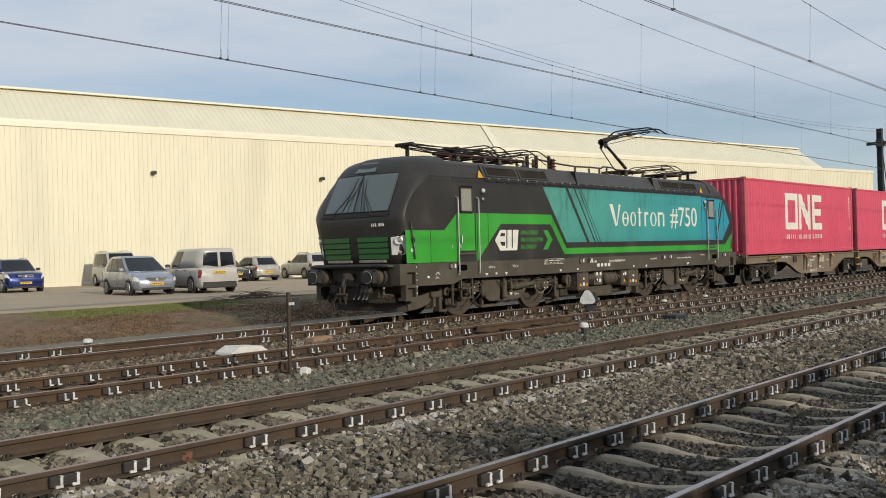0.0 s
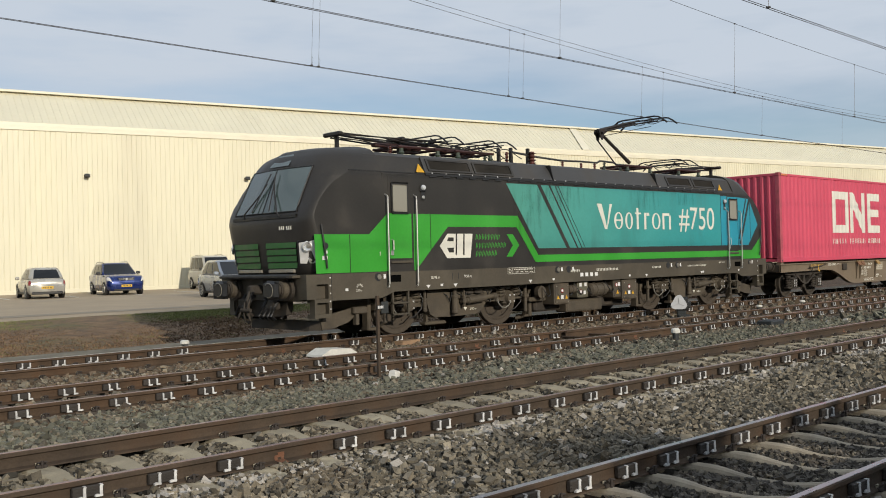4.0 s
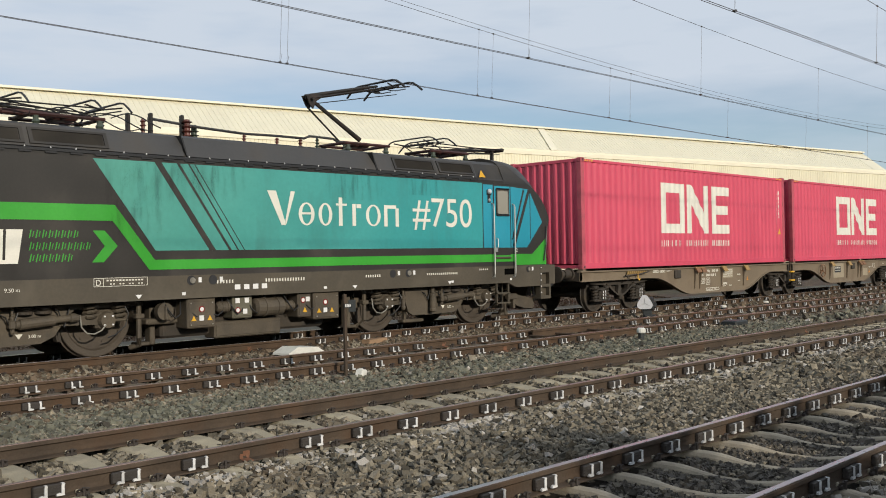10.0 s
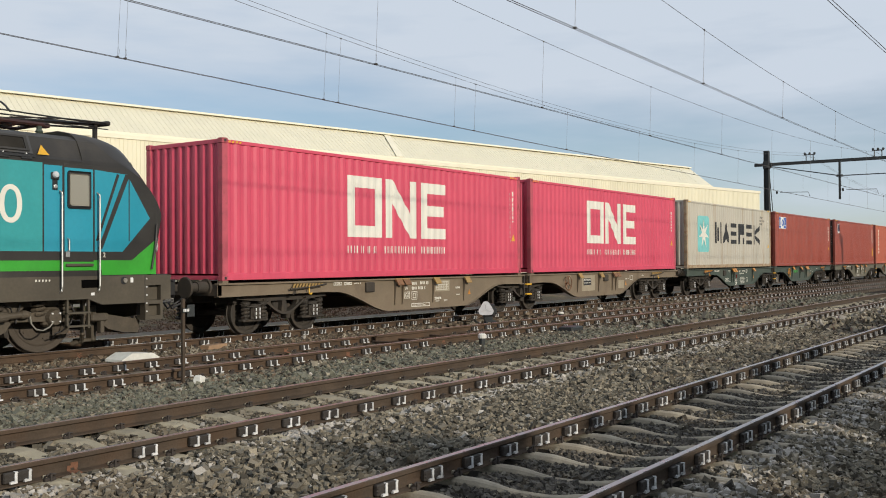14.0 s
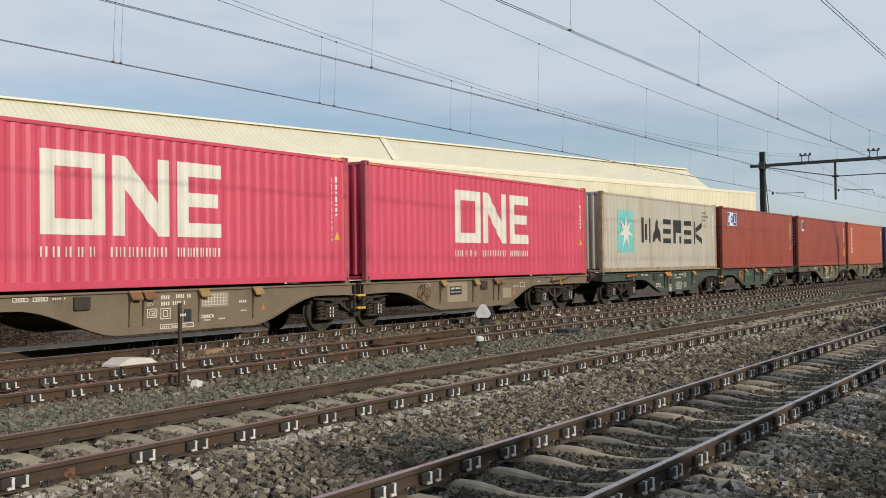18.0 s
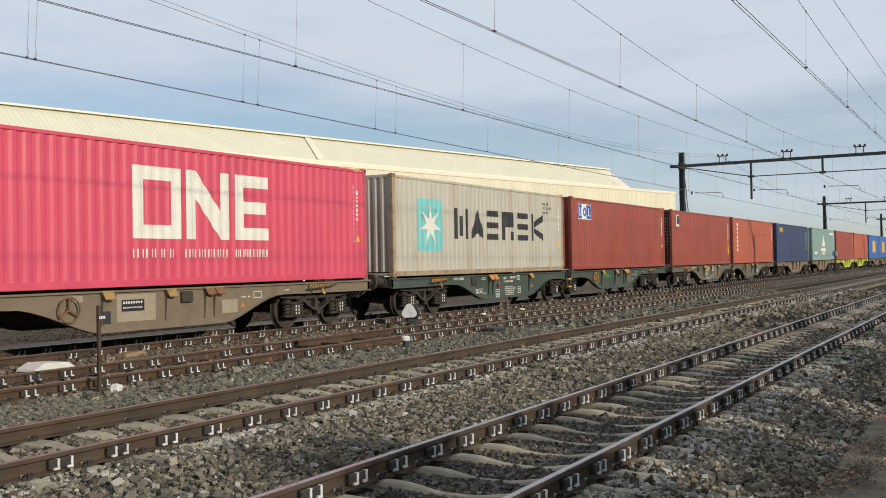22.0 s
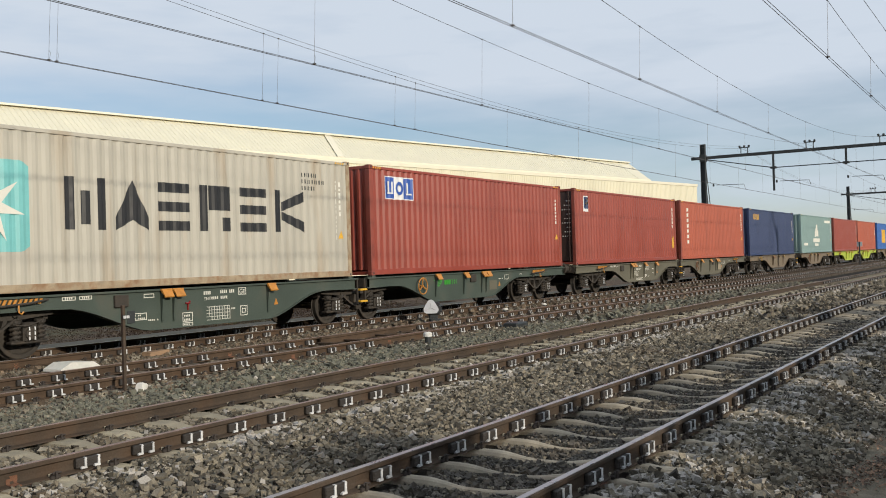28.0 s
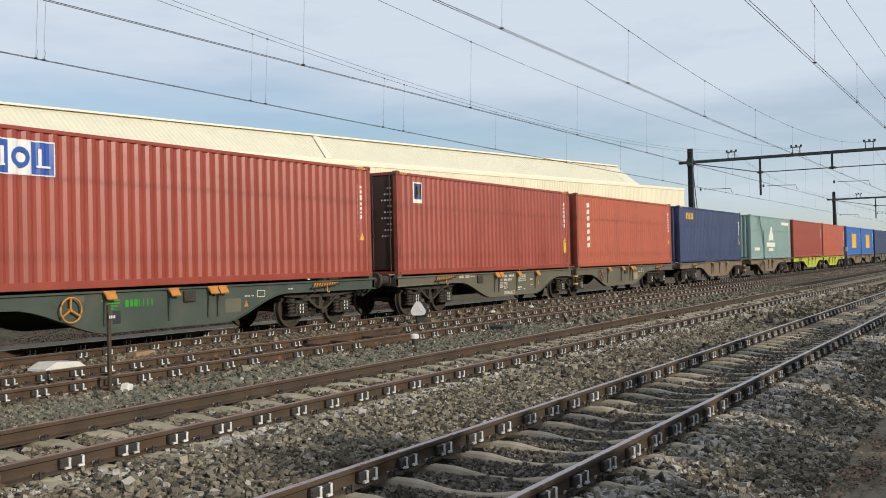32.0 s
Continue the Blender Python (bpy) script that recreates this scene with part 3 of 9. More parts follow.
def tube(bm, pts, r, k=6, slot=0, r1=None):
    """A round bar along points; r1: its radius at the end."""
    pts = [Vector(p) for p in pts]
    rings = []
    for i, p in enumerate(pts):
        d = (pts[min(i + 1, len(pts) - 1)] - pts[max(i - 1, 0)]).normalized()
        a = d.cross(Vector((0, 0, 1)) if abs(d.z) < 0.9 else Vector((1, 0, 0))).normalized()
        c = d.cross(a)
        w = r if r1 is None else r + (r1 - r) * i / (len(pts) - 1)
        rings.append([bm.verts.new(p + a * w * math.cos(6.28318 * j / k) + c * w * math.sin(6.28318 * j / k)) for j in range(k)])
    return loft(bm, rings, slot)


def wheel_disc(bm, x, y0, y1, z, r, k=28, hole=0.0, slot=0):
    """A disc or ring on an axis along y."""
    def ring(y, rad):
        return [bm.verts.new((x + rad * math.cos(6.28318 * j / k), y, z + rad * math.sin(6.28318 * j / k))) for j in range(k)]
    if hole:
        rs = [ring(y0, hole), ring(y0, r), ring(y1, r), ring(y1, hole)]
        loft(bm, rs + [rs[0]], slot, caps=False)
    else:
        loft(bm, [ring(y0, r), ring(y1, r)], slot)
    return bm


def lathe(bm, x, z, prof, k=28, slot=0):
    """A turned body on an axis along y; prof: (y, radius) from end to end."""
    rings = [[bm.verts.new((x + rad * math.cos(6.28318 * j / k), y, z + rad * math.sin(6.28318 * j / k))) for j in range(k)] for y, rad in prof]
    return loft(bm, rings, slot)


def upright(bm, x, y, prof, k=12, slot=0):
    """A turned body on an upright axis; prof: (z, radius)."""
    rings = [[bm.verts.new((x + rad * math.cos(6.28318 * j / k), y + rad * math.sin(6.28318 * j / k), z)) for j in range(k)] for z, rad in prof]
    return loft(bm, rings, slot)


def B():
    return bmesh.new()


def text_mesh(name, words, size, mat, parent, place, label="", width=None):
    """Writing in the built-in font, as a thin mesh; width: to which it is drawn out."""
    cu = bpy.data.curves.new(name, "FONT")
    cu.body, cu.size, cu.extrude, cu.align_x = words, size, 0.002, "LEFT"
    tmp = bpy.data.objects.new(name, cu)
    scene.collection.objects.link(tmp)
    bpy.context.view_layer.update()
    me = bpy.data.meshes.new_from_object(tmp)
    w = tmp.dimensions.x
    bpy.data.objects.remove(tmp)
    if width and w:
        me.transform(Matrix.Diagonal((width / w, 1, 1, 1)))
    me.materials.clear()
    me.materials.append(mat)
    ob = new(name, me)
    ob.parent = parent
    ob.matrix_basis = place
    if label:
        tagged(ob, label)
    return ob

# ---- ground ----
TRACKS = [("track_near", 3.66, 0.335), ("track_middle", 7.81, 0.008), ("track_siding", 12.14, -0.06), ("track_far", 16.25, 0.307)]
PITCH = {"track_near": (0.577, 0.33), "track_middle": (0.605, 0.26), "track_siding": (0.60, 0.30), "track_far": (0.60, 0.30)}   # sleeper spacing, and how far a sleeper lies past its damper
HALF = 0.765            # from a track's middle to the middle of a rail head
RAIL_FAR, RAIL_BACK = 620.0, -40.0
GROUND = [(-900, -0.5), (-20, -0.46), (0.4, -0.44), (1.9, -0.46), (2.6, -0.5), (18.2, -0.5), (19.2, -0.30), (20.2, -0.22), (23, -0.02), (26.5, 0.10), (30, 0.14), (60, 0.14), (1600, 0.14)]


def make_ground():
    bm = B()
    xs = [-900, -60, -20] + [i * 2.0 for i in range(-4, 40)] + [100, 160, 300, 700, 2200]
    grid = [[bm.verts.new((x, y, z + (0.05 * noise.noise((x * 0.3, y * 0.5, 0)) if 19 < y < 27 or -1 < y < 1.8 else 0))) for x in xs] for y, z in GROUND]
    for a, c in zip(grid, grid[1:]):
        for i in range(len(xs) - 1):
            bm.faces.new((a[i], a[i + 1], c[i + 1], c[i]))
    tagged(part("ground", bm, M["ground"]), "brown verge soil with patches of short green grass", "ground", kind="structure")
    bm = B()
    face(bm, [(-60, -30, -0.41), (300, -30, -0.41), (300, 1.55, -0.42), (-60, 1.55, -0.42)])
    tagged(part("path", bm, M["path"]), "dark trodden cinder path beside the track", "path", kind="structure")
    bm = B()
    prism_x(bm, [(17.9, -0.6), (20.4, -0.6), (20.2, -0.20), (18.6, -0.235), (17.9, -0.25)], -60, 300)
    tagged(part("grit_strip", bm, M["strip"]), "grey grit strip along the far rail", "gravel", kind="structure")
    bm = B()
    prism_x(bm, [(27.9, -0.3), (70, -0.3), (70, 0.19), (28.5, 0.185), (27.9, 0.128)], -70, 70)
    park = tagged(part("pavement", bm, M["asphalt"]), "pale worn asphalt of a car park", "car park", kind="structure")
    bm = B()
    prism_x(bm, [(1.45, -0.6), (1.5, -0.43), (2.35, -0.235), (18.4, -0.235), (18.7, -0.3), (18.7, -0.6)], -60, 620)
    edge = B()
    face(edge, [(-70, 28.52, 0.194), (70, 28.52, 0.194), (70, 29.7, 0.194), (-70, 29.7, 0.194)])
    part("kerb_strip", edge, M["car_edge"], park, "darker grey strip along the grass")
    return tagged(part("ballast_bed", bm, M["bed"]), "crushed stone bed under the tracks, coloured dark as shade between stones", "ballast", kind="structure"), park


ballast_bed, car_park = make_ground()


# ---- tracks ----
def rail_profile(bm, x0, x1, y):
    """A flat-bottomed rail with its head at z = 0."""
    half = [(0.0, -0.001), (0.026, -0.002), (0.034, -0.010), (0.035, -0.036), (0.012, -0.050), (0.009, -0.100), (0.012, -0.135), (0.068, -0.150), (0.070, -0.160)]
    poly = [(y - a, z) for a, z in half] + [(y + a, z) for a, z in half[:0:-1]]
    prism_x(bm, poly, x0, x1)


def sleeper_mesh(dip, narrow):
    """A concrete sleeper, high under the rails and waisted in the middle, its shoulders bevelled."""
    bm = B()
    rings = []
    for i in range(37):
        y = -1.26 + 0.07 * i
        a = abs(y)
        f = min(1, max(0, (a - 0.10) / 0.42))
        f = f * f * (3 - 2 * f)
        top = -0.163 - dip * (1 - f) - (0.02 if a > 1.25 else 0.012 if a > 0.95 else 0)
        w = 0.054 - narrow * 0.5 + 0.024 * f
        e = 0.6 if narrow > 0 else 1.0
        rings.append([bm.verts.new((sx, y, z)) for sx, z in ((-w - 0.05 * e, -0.36), (w + 0.05 * e, -0.36), (w + 0.034 * e, top - 0.040), (w + 0.014 * e, top - 0.012), (w - 0.012, top), (-w + 0.012, top), (-w - 0.014 * e, top - 0.012), (-w - 0.034 * e, top - 0.040))])
    loft(bm, rings)
    return bm


def damper_mesh(side):
    bm = B()
    y = -0.035 if side < 0 else 0.035
    a, c = sorted((y + side * 0.022, y - side * 0.022))
    box(bm, -0.105, 0.135, a, c, -0.132, -0.046, 0.008)
    for z in (-0.075, -0.10):
        box(bm, -0.102, 0.132, a - 0.004, c, z - 0.004, z + 0.004)
    return bm


def clip_mesh():
    """A sprung strip over a damper's face: a riser, a foot and a crimped top."""
    bm = B()
    prism(bm, [(-0.007, -0.128), (0.015, -0.128), (0.015, -0.060), (0.022, -0.053), (-0.002, -0.050), (-0.007, -0.066)], -0.070, -0.062)
    box(bm, -0.004, 0.015, -0.070, -0.04, -0.050, -0.045)
    prism(bm, [(-0.044, -0.136), (0.015, -0.136), (0.015, -0.122), (-0.007, -0.120), (-0.022, -0.114), (-0.044, -0.120)], -0.074, -0.05)
    return bm


def fastening_mesh():
    bm = B()
    for s in (-1, 1):
        box(bm, -0.05, 0.05, s * 0.075 - 0.02, s * 0.075 + 0.02, -0.165, -0.135, 0.006)
        tube(bm, [(-0.04, s * 0.07, -0.13), (-0.04, s * 0.10, -0.112), (0.0, s * 0.085, -0.105), (0.04, s * 0.10, -0.112), (0.04, s * 0.06, -0.125)], 0.008, 5)
        tube(bm, [(0, s * 0.10, -0.165), (0, s * 0.10, -0.10)], 0.012, 6)
        box(bm, -0.045, -0.01, min(s * 0.045, s * 0.060), max(s * 0.045, s * 0.060), -0.160, -0.115, 0.004, 1)
    return bm


def make_tracks():
    sl = fl = dl = cl = None
    for name, y, phase in TRACKS:
        tr = thing(name, pose(0, y, 0), "railway track with rusty rails on concrete sleepers", "railway track", "parallel tracks", "structure")
        for s in (-1, 1):
            bm = B()
            rail_profile(bm, RAIL_BACK, RAIL_FAR, s * HALF)
            rail = part("rail", bm, M["rail_rust" if name in ("track_siding", "track_far") else "rail_side"], tr)
            bm = B()
            prism_x(bm, [(s * HALF - 0.027, -0.004), (s * HALF - 0.025, 0.001), (s * HALF + 0.025, 0.001), (s * HALF + 0.027, -0.004)], RAIL_BACK, RAIL_FAR)
            part("running_surface", bm, M["rail_top" if name in ("track_near", "track_far") else "rail_top_dull"], rail, "rail head worn bright by wheels")
        first = -14
        last = {"track_near": 80, "track_middle": 79, "track_siding": 75, "track_far": 71}[name]
        far = B()
        for i in range(first, 420):
            pitch, past = PITCH[name]
            x = phase + pitch * i
            j = random.uniform(-0.008, 0.008)
            if i < last:
                if sl is None or name in ("track_middle", "track_siding") and i == first:
                    sl = part("sleeper", sleeper_mesh(0.044, 0.080) if name == "track_near" else sleeper_mesh(0.035, -0.07), M[{"track_near": "sleeper_pale", "track_middle": "sleeper"}.get(name, "sleeper_dark")], tr)
                    sl.matrix_basis = pose(x + past, 0, 0)
                    fl = part("fastening", fastening_mesh(), [M["fastening"], M["pad"]], sl)
                    fl.matrix_basis = pose(0, -HALF, 0)
                    again("fastening", fl, sl, pose(0, HALF, 0))
                else:
                    o = again("sleeper", sl, tr, pose(x + past + j, random.uniform(-0.01, 0.01), random.uniform(-0.006, 0.002), 0, 0, random.uniform(-0.6, 0.6)))
                    if i < last - 30:
                        for s in (-1, 1):
                            again("fastening", fl, o, pose(0, s * HALF, 0))
                for s in (-1, 1):
                    if name == "track_far" and (s < 0 and x < 12.3 or s > 0 and 9.9 < x < 12.0):
                        continue
                    if name == "track_middle" and s > 0 or name == "track_siding" and (16.0 < x < 17.6 or s > 0 and 18.0 < x < 19.3):
                        continue
                    if name == "track_siding" and abs(x - 13.28) < 0.2 or name == "track_middle" and abs(x - 4.83) < 0.2:
                        continue
                    flip = Matrix.Diagonal((-1, 1, 1, 1)) if name == "track_siding" else Matrix()
                    if dl is None:
                        dl = part("rail_damper", damper_mesh(-1), M["damper"], tr)
                        dl.matrix_basis = pose(x, s * HALF, 0)
                        cl = part("clip", clip_mesh(), M["clip"], dl)
                        cl.matrix_basis = pose(-0.02, -0.0, 0)
                        again("clip", cl, dl, pose(0.105, 0, 0))
                    else:
                        o = again("rail_damper", dl, tr, pose(x + j, s * HALF, 0))
                        again("clip", cl, o, pose(-0.02 + j, 0, 0) @ flip)
                        again("clip", cl, o, pose(0.105 - j, 0, 0) @ flip)
            else:
                half = 0.06 if name == "track_near" else 0.13
                box(far, x + past - half, x + past + half, -1.26, 1.26, -0.3, -0.175)
                for s in (-1, 1):
                    box(far, x - 0.13, x + 0.13, s * HALF - 0.08, s * HALF - 0.02, -0.128, -0.048, slot=1)
                    box(far, x - 0.05, x - 0.02, s * HALF - 0.084, s * HALF - 0.05, -0.128, -0.046, slot=2)
                    box(far, x + 0.05, x + 0.08, s * HALF - 0.084, s * HALF - 0.05, -0.128, -0.046, slot=2)
        tagged(part("distant_sleepers", far, [M["sleeper" if name in ("track_near", "track_middle") else "sleeper_dark"], M["damper"], M["clip"]], tr), kind="stuff")


make_tracks()


def weld_mark(x, y, seed):
    """Fresh rust where a rail was welded: a rough collar over foot, web and head side, and a dribble on the foot."""
    rng = random.Random(seed)
    bm = B()
    a = [(-0.072, -0.158), (-0.071, -0.146), (-0.016, -0.133), (-0.0125, -0.112), (-0.0115, -0.092), (-0.0125, -0.07)]
    rows = []
    for dx in (-0.05, -0.02, 0.015, 0.045):
        rows.append([bm.verts.new((x + dx + rng.uniform(-0.008, 0.008), y + py - 0.003, pz)) for py, pz in a])
    for r0, r1 in zip(rows, rows[1:]):
        for j in range(len(a) - 1):
            if rng.random() < 0.86 or j < 2:
                bm.faces.new((r0[j], r1[j], r1[j + 1], r0[j + 1]))
    return part("weld_mark", bm, M["fresh_rust"], None)


for i, (x, y, rail_of) in enumerate(((4.76, 7.81 - HALF, "rail.002"), (13.28, 12.14 - HALF, "rail.004"), (13.28, 12.14 + HALF, "rail.005"), (16.29, 12.14 - HALF, "rail.004"), (16.29, 12.14 + HALF, "rail.005"), (10.62, 16.25 - HALF, "rail.006"), (19.6, 7.81 + HALF, "rail.003"))):
    mark = weld_mark(x, y - bpy.data.objects[rail_of].parent.location.y, i)
    mark.parent = bpy.data.objects[rail_of]


# ---- warehouse ----
WALL_L, WALL_DIR = Vector((24.8 - 60 * 0.978, 53.8 + 60 * 0.208, 0)), Vector((0.978, -0.208, 0))
WALL_LEN, EAVE, BASE = 152.4, 9.62, 0.16


def make_warehouse():
    hall = thing("warehouse", Matrix.Translation((WALL_L.x, WALL_L.y, 0)) @ pose(0, 0, 0, 0, 0, math.degrees(math.atan2(WALL_DIR.y, WALL_DIR.x))),
                 "long cream corrugated metal warehouse beside the car park", "warehouse", kind="structure")
    n = int(WALL_LEN / 0.28)
    bm = B()
    lo, hi = [], []
    for i in range(n):
        x = i * 0.28
        for dx, dy in ((0, 0), (0.215, 0), (0.227, 0.022), (0.268, 0.022)):
            lo.append(bm.verts.new((x + dx, dy, BASE - 0.3)))
            hi.append(bm.verts.new((x + dx, dy, EAVE - 0.25)))
    loft(bm, [lo, hi], caps=False, closed=False)
    part("wall", bm, M["cream"], hall)
    for i, (s, z0, z1) in enumerate(((0.06, EAVE - 0.30, EAVE), (0.03, BASE - 0.3, BASE + 0.22))):
        bm = B()
        box(bm, -0.02, WALL_LEN + 0.02, -s, 0.25, z0, z1, 0.02)
        part("fascia" if i == 0 else "plinth", bm, M["white_trim" if i == 0 else "cream"], hall)
    bm = B()
    box(bm, 0, WALL_LEN, 0.1, 0.3, BASE - 0.3, EAVE - 0.2)
    box(bm, WALL_LEN - 0.3, WALL_LEN, 0.3, 40, BASE - 0.3, EAVE)
    box(bm, 0, 0.3, 0.3, 40, BASE - 0.3, EAVE)
    box(bm, 0, WALL_LEN, 40, 40.3, BASE - 0.3, EAVE)
    part("inner_wall", bm, M["cream"], hall)
    # the roof: a low slope behind the parapet, with a raised joint and a hipped end
    y0, y1, z0, z1, xe = ROOF
    bm = B()
    box(bm, 0, WALL_LEN, 0.25, y0 + 0.3, EAVE - 0.35, EAVE - 0.25)
    part("gutter", bm, M["cream_roof"], hall)
    bm = B()
    box(bm, 0, xe + HIP, y0 - 0.05, y0 - 0.01, EAVE - 0.25, z0 + 0.05)
    part("eaves_board", bm, M["white_trim"], hall)
    bm = B()
    n = int((xe - 2.5) / 0.4)
    lo, hi = [], []
    for i in range(n):
        x = i * 0.4
        for dx, dz in ((0, 0), (0.27, 0), (0.285, 0.028), (0.385, 0.028)):
            lo.append(bm.verts.new((x + dx, y0, z0 + dz)))
            hi.append(bm.verts.new((x + dx, y1, z1 + dz)))
    loft(bm, [lo, hi], caps=False, closed=False)
    part("roof", bm, M["cream_roof"], hall)
    bm = B()
    face(bm, [(xe - 2.6, y0, z0), (xe + HIP, y0, z0), (xe, y1, z1), (xe - 2.6, y1, z1)])
    face(bm, [(xe + HIP, y0, z0), (xe + HIP, y1 + 10, z0), (xe, y1, z1)])
    face(bm, [(0, y1, z1), (xe, y1, z1), (xe + HIP, y1 + 10, z0), (0, y1 + 10, z0)])
    part("roof_end", bm, M["cream_roof"], hall)
    for k in range(2):
        bm = B()
        if k == 0:
            prism_x(bm, [(y1 - 0.35, z1 - 0.02), (y1 - 0.3, z1 + 0.12), (y1 + 0.3, z1 + 0.12), (y1 + 0.35, z1 - 0.02)], 0, xe)
            part("ridge_cap", bm, M["white_trim"], hall)
        else:
            a, c = Vector((JOINT_LOW, y0, z0 + 0.08)), Vector((JOINT_TOP, y1, z1 + 0.08))
            d = Vector((0.35, 0, 0))
            v = [a - d, a + d, c + d, c - d]
            f = [bm.verts.new(p + Vector((0, 0, h))) for h in (0, 0.05) for p in v]
            loft(bm, [f[:4], f[4:]])
            part("roof_flashing", bm, M["white_trim"], hall)
    for x, z in LAMPS:
        bm = B()
        box(bm, x - 0.10, x + 0.10, -0.12, 0.0, z - 0.06, z + 0.06, 0.02)
        prism_x(bm, [(-0.02, z + 0.05), (-0.34, z + 0.10), (-0.40, z - 0.06), (-0.30, z - 0.12), (-0.02, z - 0.05)], x - 0.13, x + 0.13)
        part("wall_lamp", bm, M["plastic"], hall, "small black floodlight on the cladding")
    return hall


ROOF, HIP, JOINT_LOW, JOINT_TOP = (2.0, 5.2, 9.98, 12.28, 145.5), -0.3, 98.1, 99.3
LAMPS = [(59.0, 6.85), (68.6, 6.92), (80.4, 6.86)]
warehouse = make_warehouse()


# ---- overhead line ----
GANTRIES = [4.5, 64.8, 123.7, 184.0, 245.0]
LINES = [("track_near", 3.66, 5.56, 6.55, 1.7, (9.1, 15.5, 21.85, 28.1, 34.4)),
         ("track_middle", 7.81, 5.58, 6.58, 1.75, (8.9, 15.3, 21.75, 28.2, 34.5)),
         ("track_siding", 12.14, 5.50, 7.04, 1.15, (8.3, 15.08, 21.9, 28.93, 35.7)),
         ("track_far", 16.25, 5.55, 6.90, 1.35, (12.02, 12.2, 18.1, 18.65, 23.9, 25.0, 31.1))]


def messenger_z(x, low, rise):
    for a, c in zip(GANTRIES, GANTRIES[1:]):
        if a <= x <= c:
            return low + rise * ((x - (a + c) / 2) / ((c - a) / 2)) ** 2
    return low + rise


def make_overhead():
    for name, y, contact, low, rise, drops in LINES:
        line = thing("overhead_line", pose(0, y, 0), "dark overhead contact wires hung from a sagging messenger wire", "overhead line", "overhead lines", "structure")
        pts = [-40 + i * 2.0 for i in range(180)]
        for dy in (-0.03, 0.03):
            bm = B()
            tube(bm, [(x, dy, contact + 0.10 * max(0, (30 - x) / 20 if name in ("track_far", "track_near", "track_middle") else 0) * (1 if x > 8 else 1)) if x > 6 else (x, dy, contact + 0.12) for x in pts], 0.0062, 5)
            part("contact_wire", bm, M["wire"], line)
        bm = B()
        tube(bm, [(x, 0, messenger_z(x, low, rise) if x > 4.5 else low + rise) for x in pts], 0.0058, 5)
        part("messenger_wire", bm, M["wire"], line)
        if name == "track_far":
            bm = B()
            tube(bm, [(x, 0.10, messenger_z(x, low + 0.10, rise) + 0.06 if x > 4.5 else low + rise + 0.16) for x in pts], 0.005, 5)
            part("messenger_wire", bm, M["wire"], line)
        xs = list(drops) + [drops[-1] + 6.4 * k for k in range(1, 30)]
        for x in xs:
            cz = contact + (0.10 * max(0, (30 - x) / 20) if name != "track_siding" else 0)
            bm = B()
            tube(bm, [(x, 0, cz), (x + 0.12, 0, messenger_z(x + 0.12, low, rise))], 0.0035, 4)
            box(bm, x - 0.022, x + 0.022, -0.036, 0.036, cz - 0.004, cz + 0.030, 0.006)
            if x < 60:
                tube(bm, [(x, 0, cz + 0.02), (x + 0.05, 0.02, cz + 0.10), (x + 0.06, 0.02, cz + 0.17), (x + 0.015, 0, cz + 0.20)], 0.0035, 4)
            box(bm, x + 0.10, x + 0.14, -0.012, 0.012, messenger_z(x, low, rise) - 0.02, messenger_z(x, low, rise) + 0.012)
            part("dropper", bm, M["wire"], line)
    feeder = thing("feeder_wire", pose(0, 3.9, 0), "single dark feeder wire carried over the portals", "feeder wire", "overhead lines", "structure")
    bm = B()
    tube(bm, [(-40 + i * 4.0, 0, 8.42) for i in range(90)], 0.0075, 5)
    part("wire", bm, M["wire"], feeder)
    # the portals over the tracks
    for gx in GANTRIES[1:]:
        g = thing("line_portal", pose(gx, 0, 0), "dark steel portal carrying the overhead lines", "line portal", "portals over the tracks", "structure")
        for y in (19.0, -1.6):
            bm = B()
            for s in (-1, 1):
                box(bm, -0.15, 0.15, y + s * 0.15 - 0.012, y + s * 0.15 + 0.012, -0.6, 8.75)
            box(bm, -0.008, 0.008, y - 0.15, y + 0.15, -0.6, 8.75)
            box(bm, -0.2, 0.2, y - 0.2, y + 0.2, 7.55, 8.05, 0.02)
            part("mast", bm, M["mast"], g)
        bm = B()
        box(bm, -0.07, 0.07, -1.9, 19.8, 7.72, 7.92, 0.01)
        part("beam", bm, M["mast"], g)
        for a, c in ((18.8, 14.42), (14.42, 10.0), (10.0, 5.7), (5.7, -1.4)):
            bm = B()
            za, zc = (7.7 if a > 18 else 6.85), (7.7 if c < 0 else 6.85)
            tube(bm, [(0, a, za), (0, c, zc)], 0.035, 6)
            part("tie_rod", bm, M["mast"], g)
        for y, bottom in ((14.42, 5.35), (10.0, 6.75), (5.7, 6.75)):
            bm = B()
            box(bm, -0.06, 0.06, y - 0.06, y + 0.06, bottom, 7.72)
            box(bm, -0.1, 0.1, y - 0.2, y + 0.2, 6.78, 6.92, 0.02)
            part("hanger_post", bm, M["mast"], g)
        for name, y, contact, low, rise, drops in LINES:
            bm = B()
            for s in (-0.22, 0.22):
                tube(bm, [(0, y + s, 7.9), (0, y + s, 8.3)], 0.03, 6)
            box(bm, -0.05, 0.05, y - 0.34, y + 0.34, 8.28, 8.34, 0.01)
            for s in (-0.3, 0.0, 0.3):
                upright(bm, 0, y + s, [(8.32, 0.04), (8.36, 0.075), (8.42, 0.075), (8.46, 0.04)], 8)
            part("insulator_bracket", bm, M["mast"], g)
            bm = B()
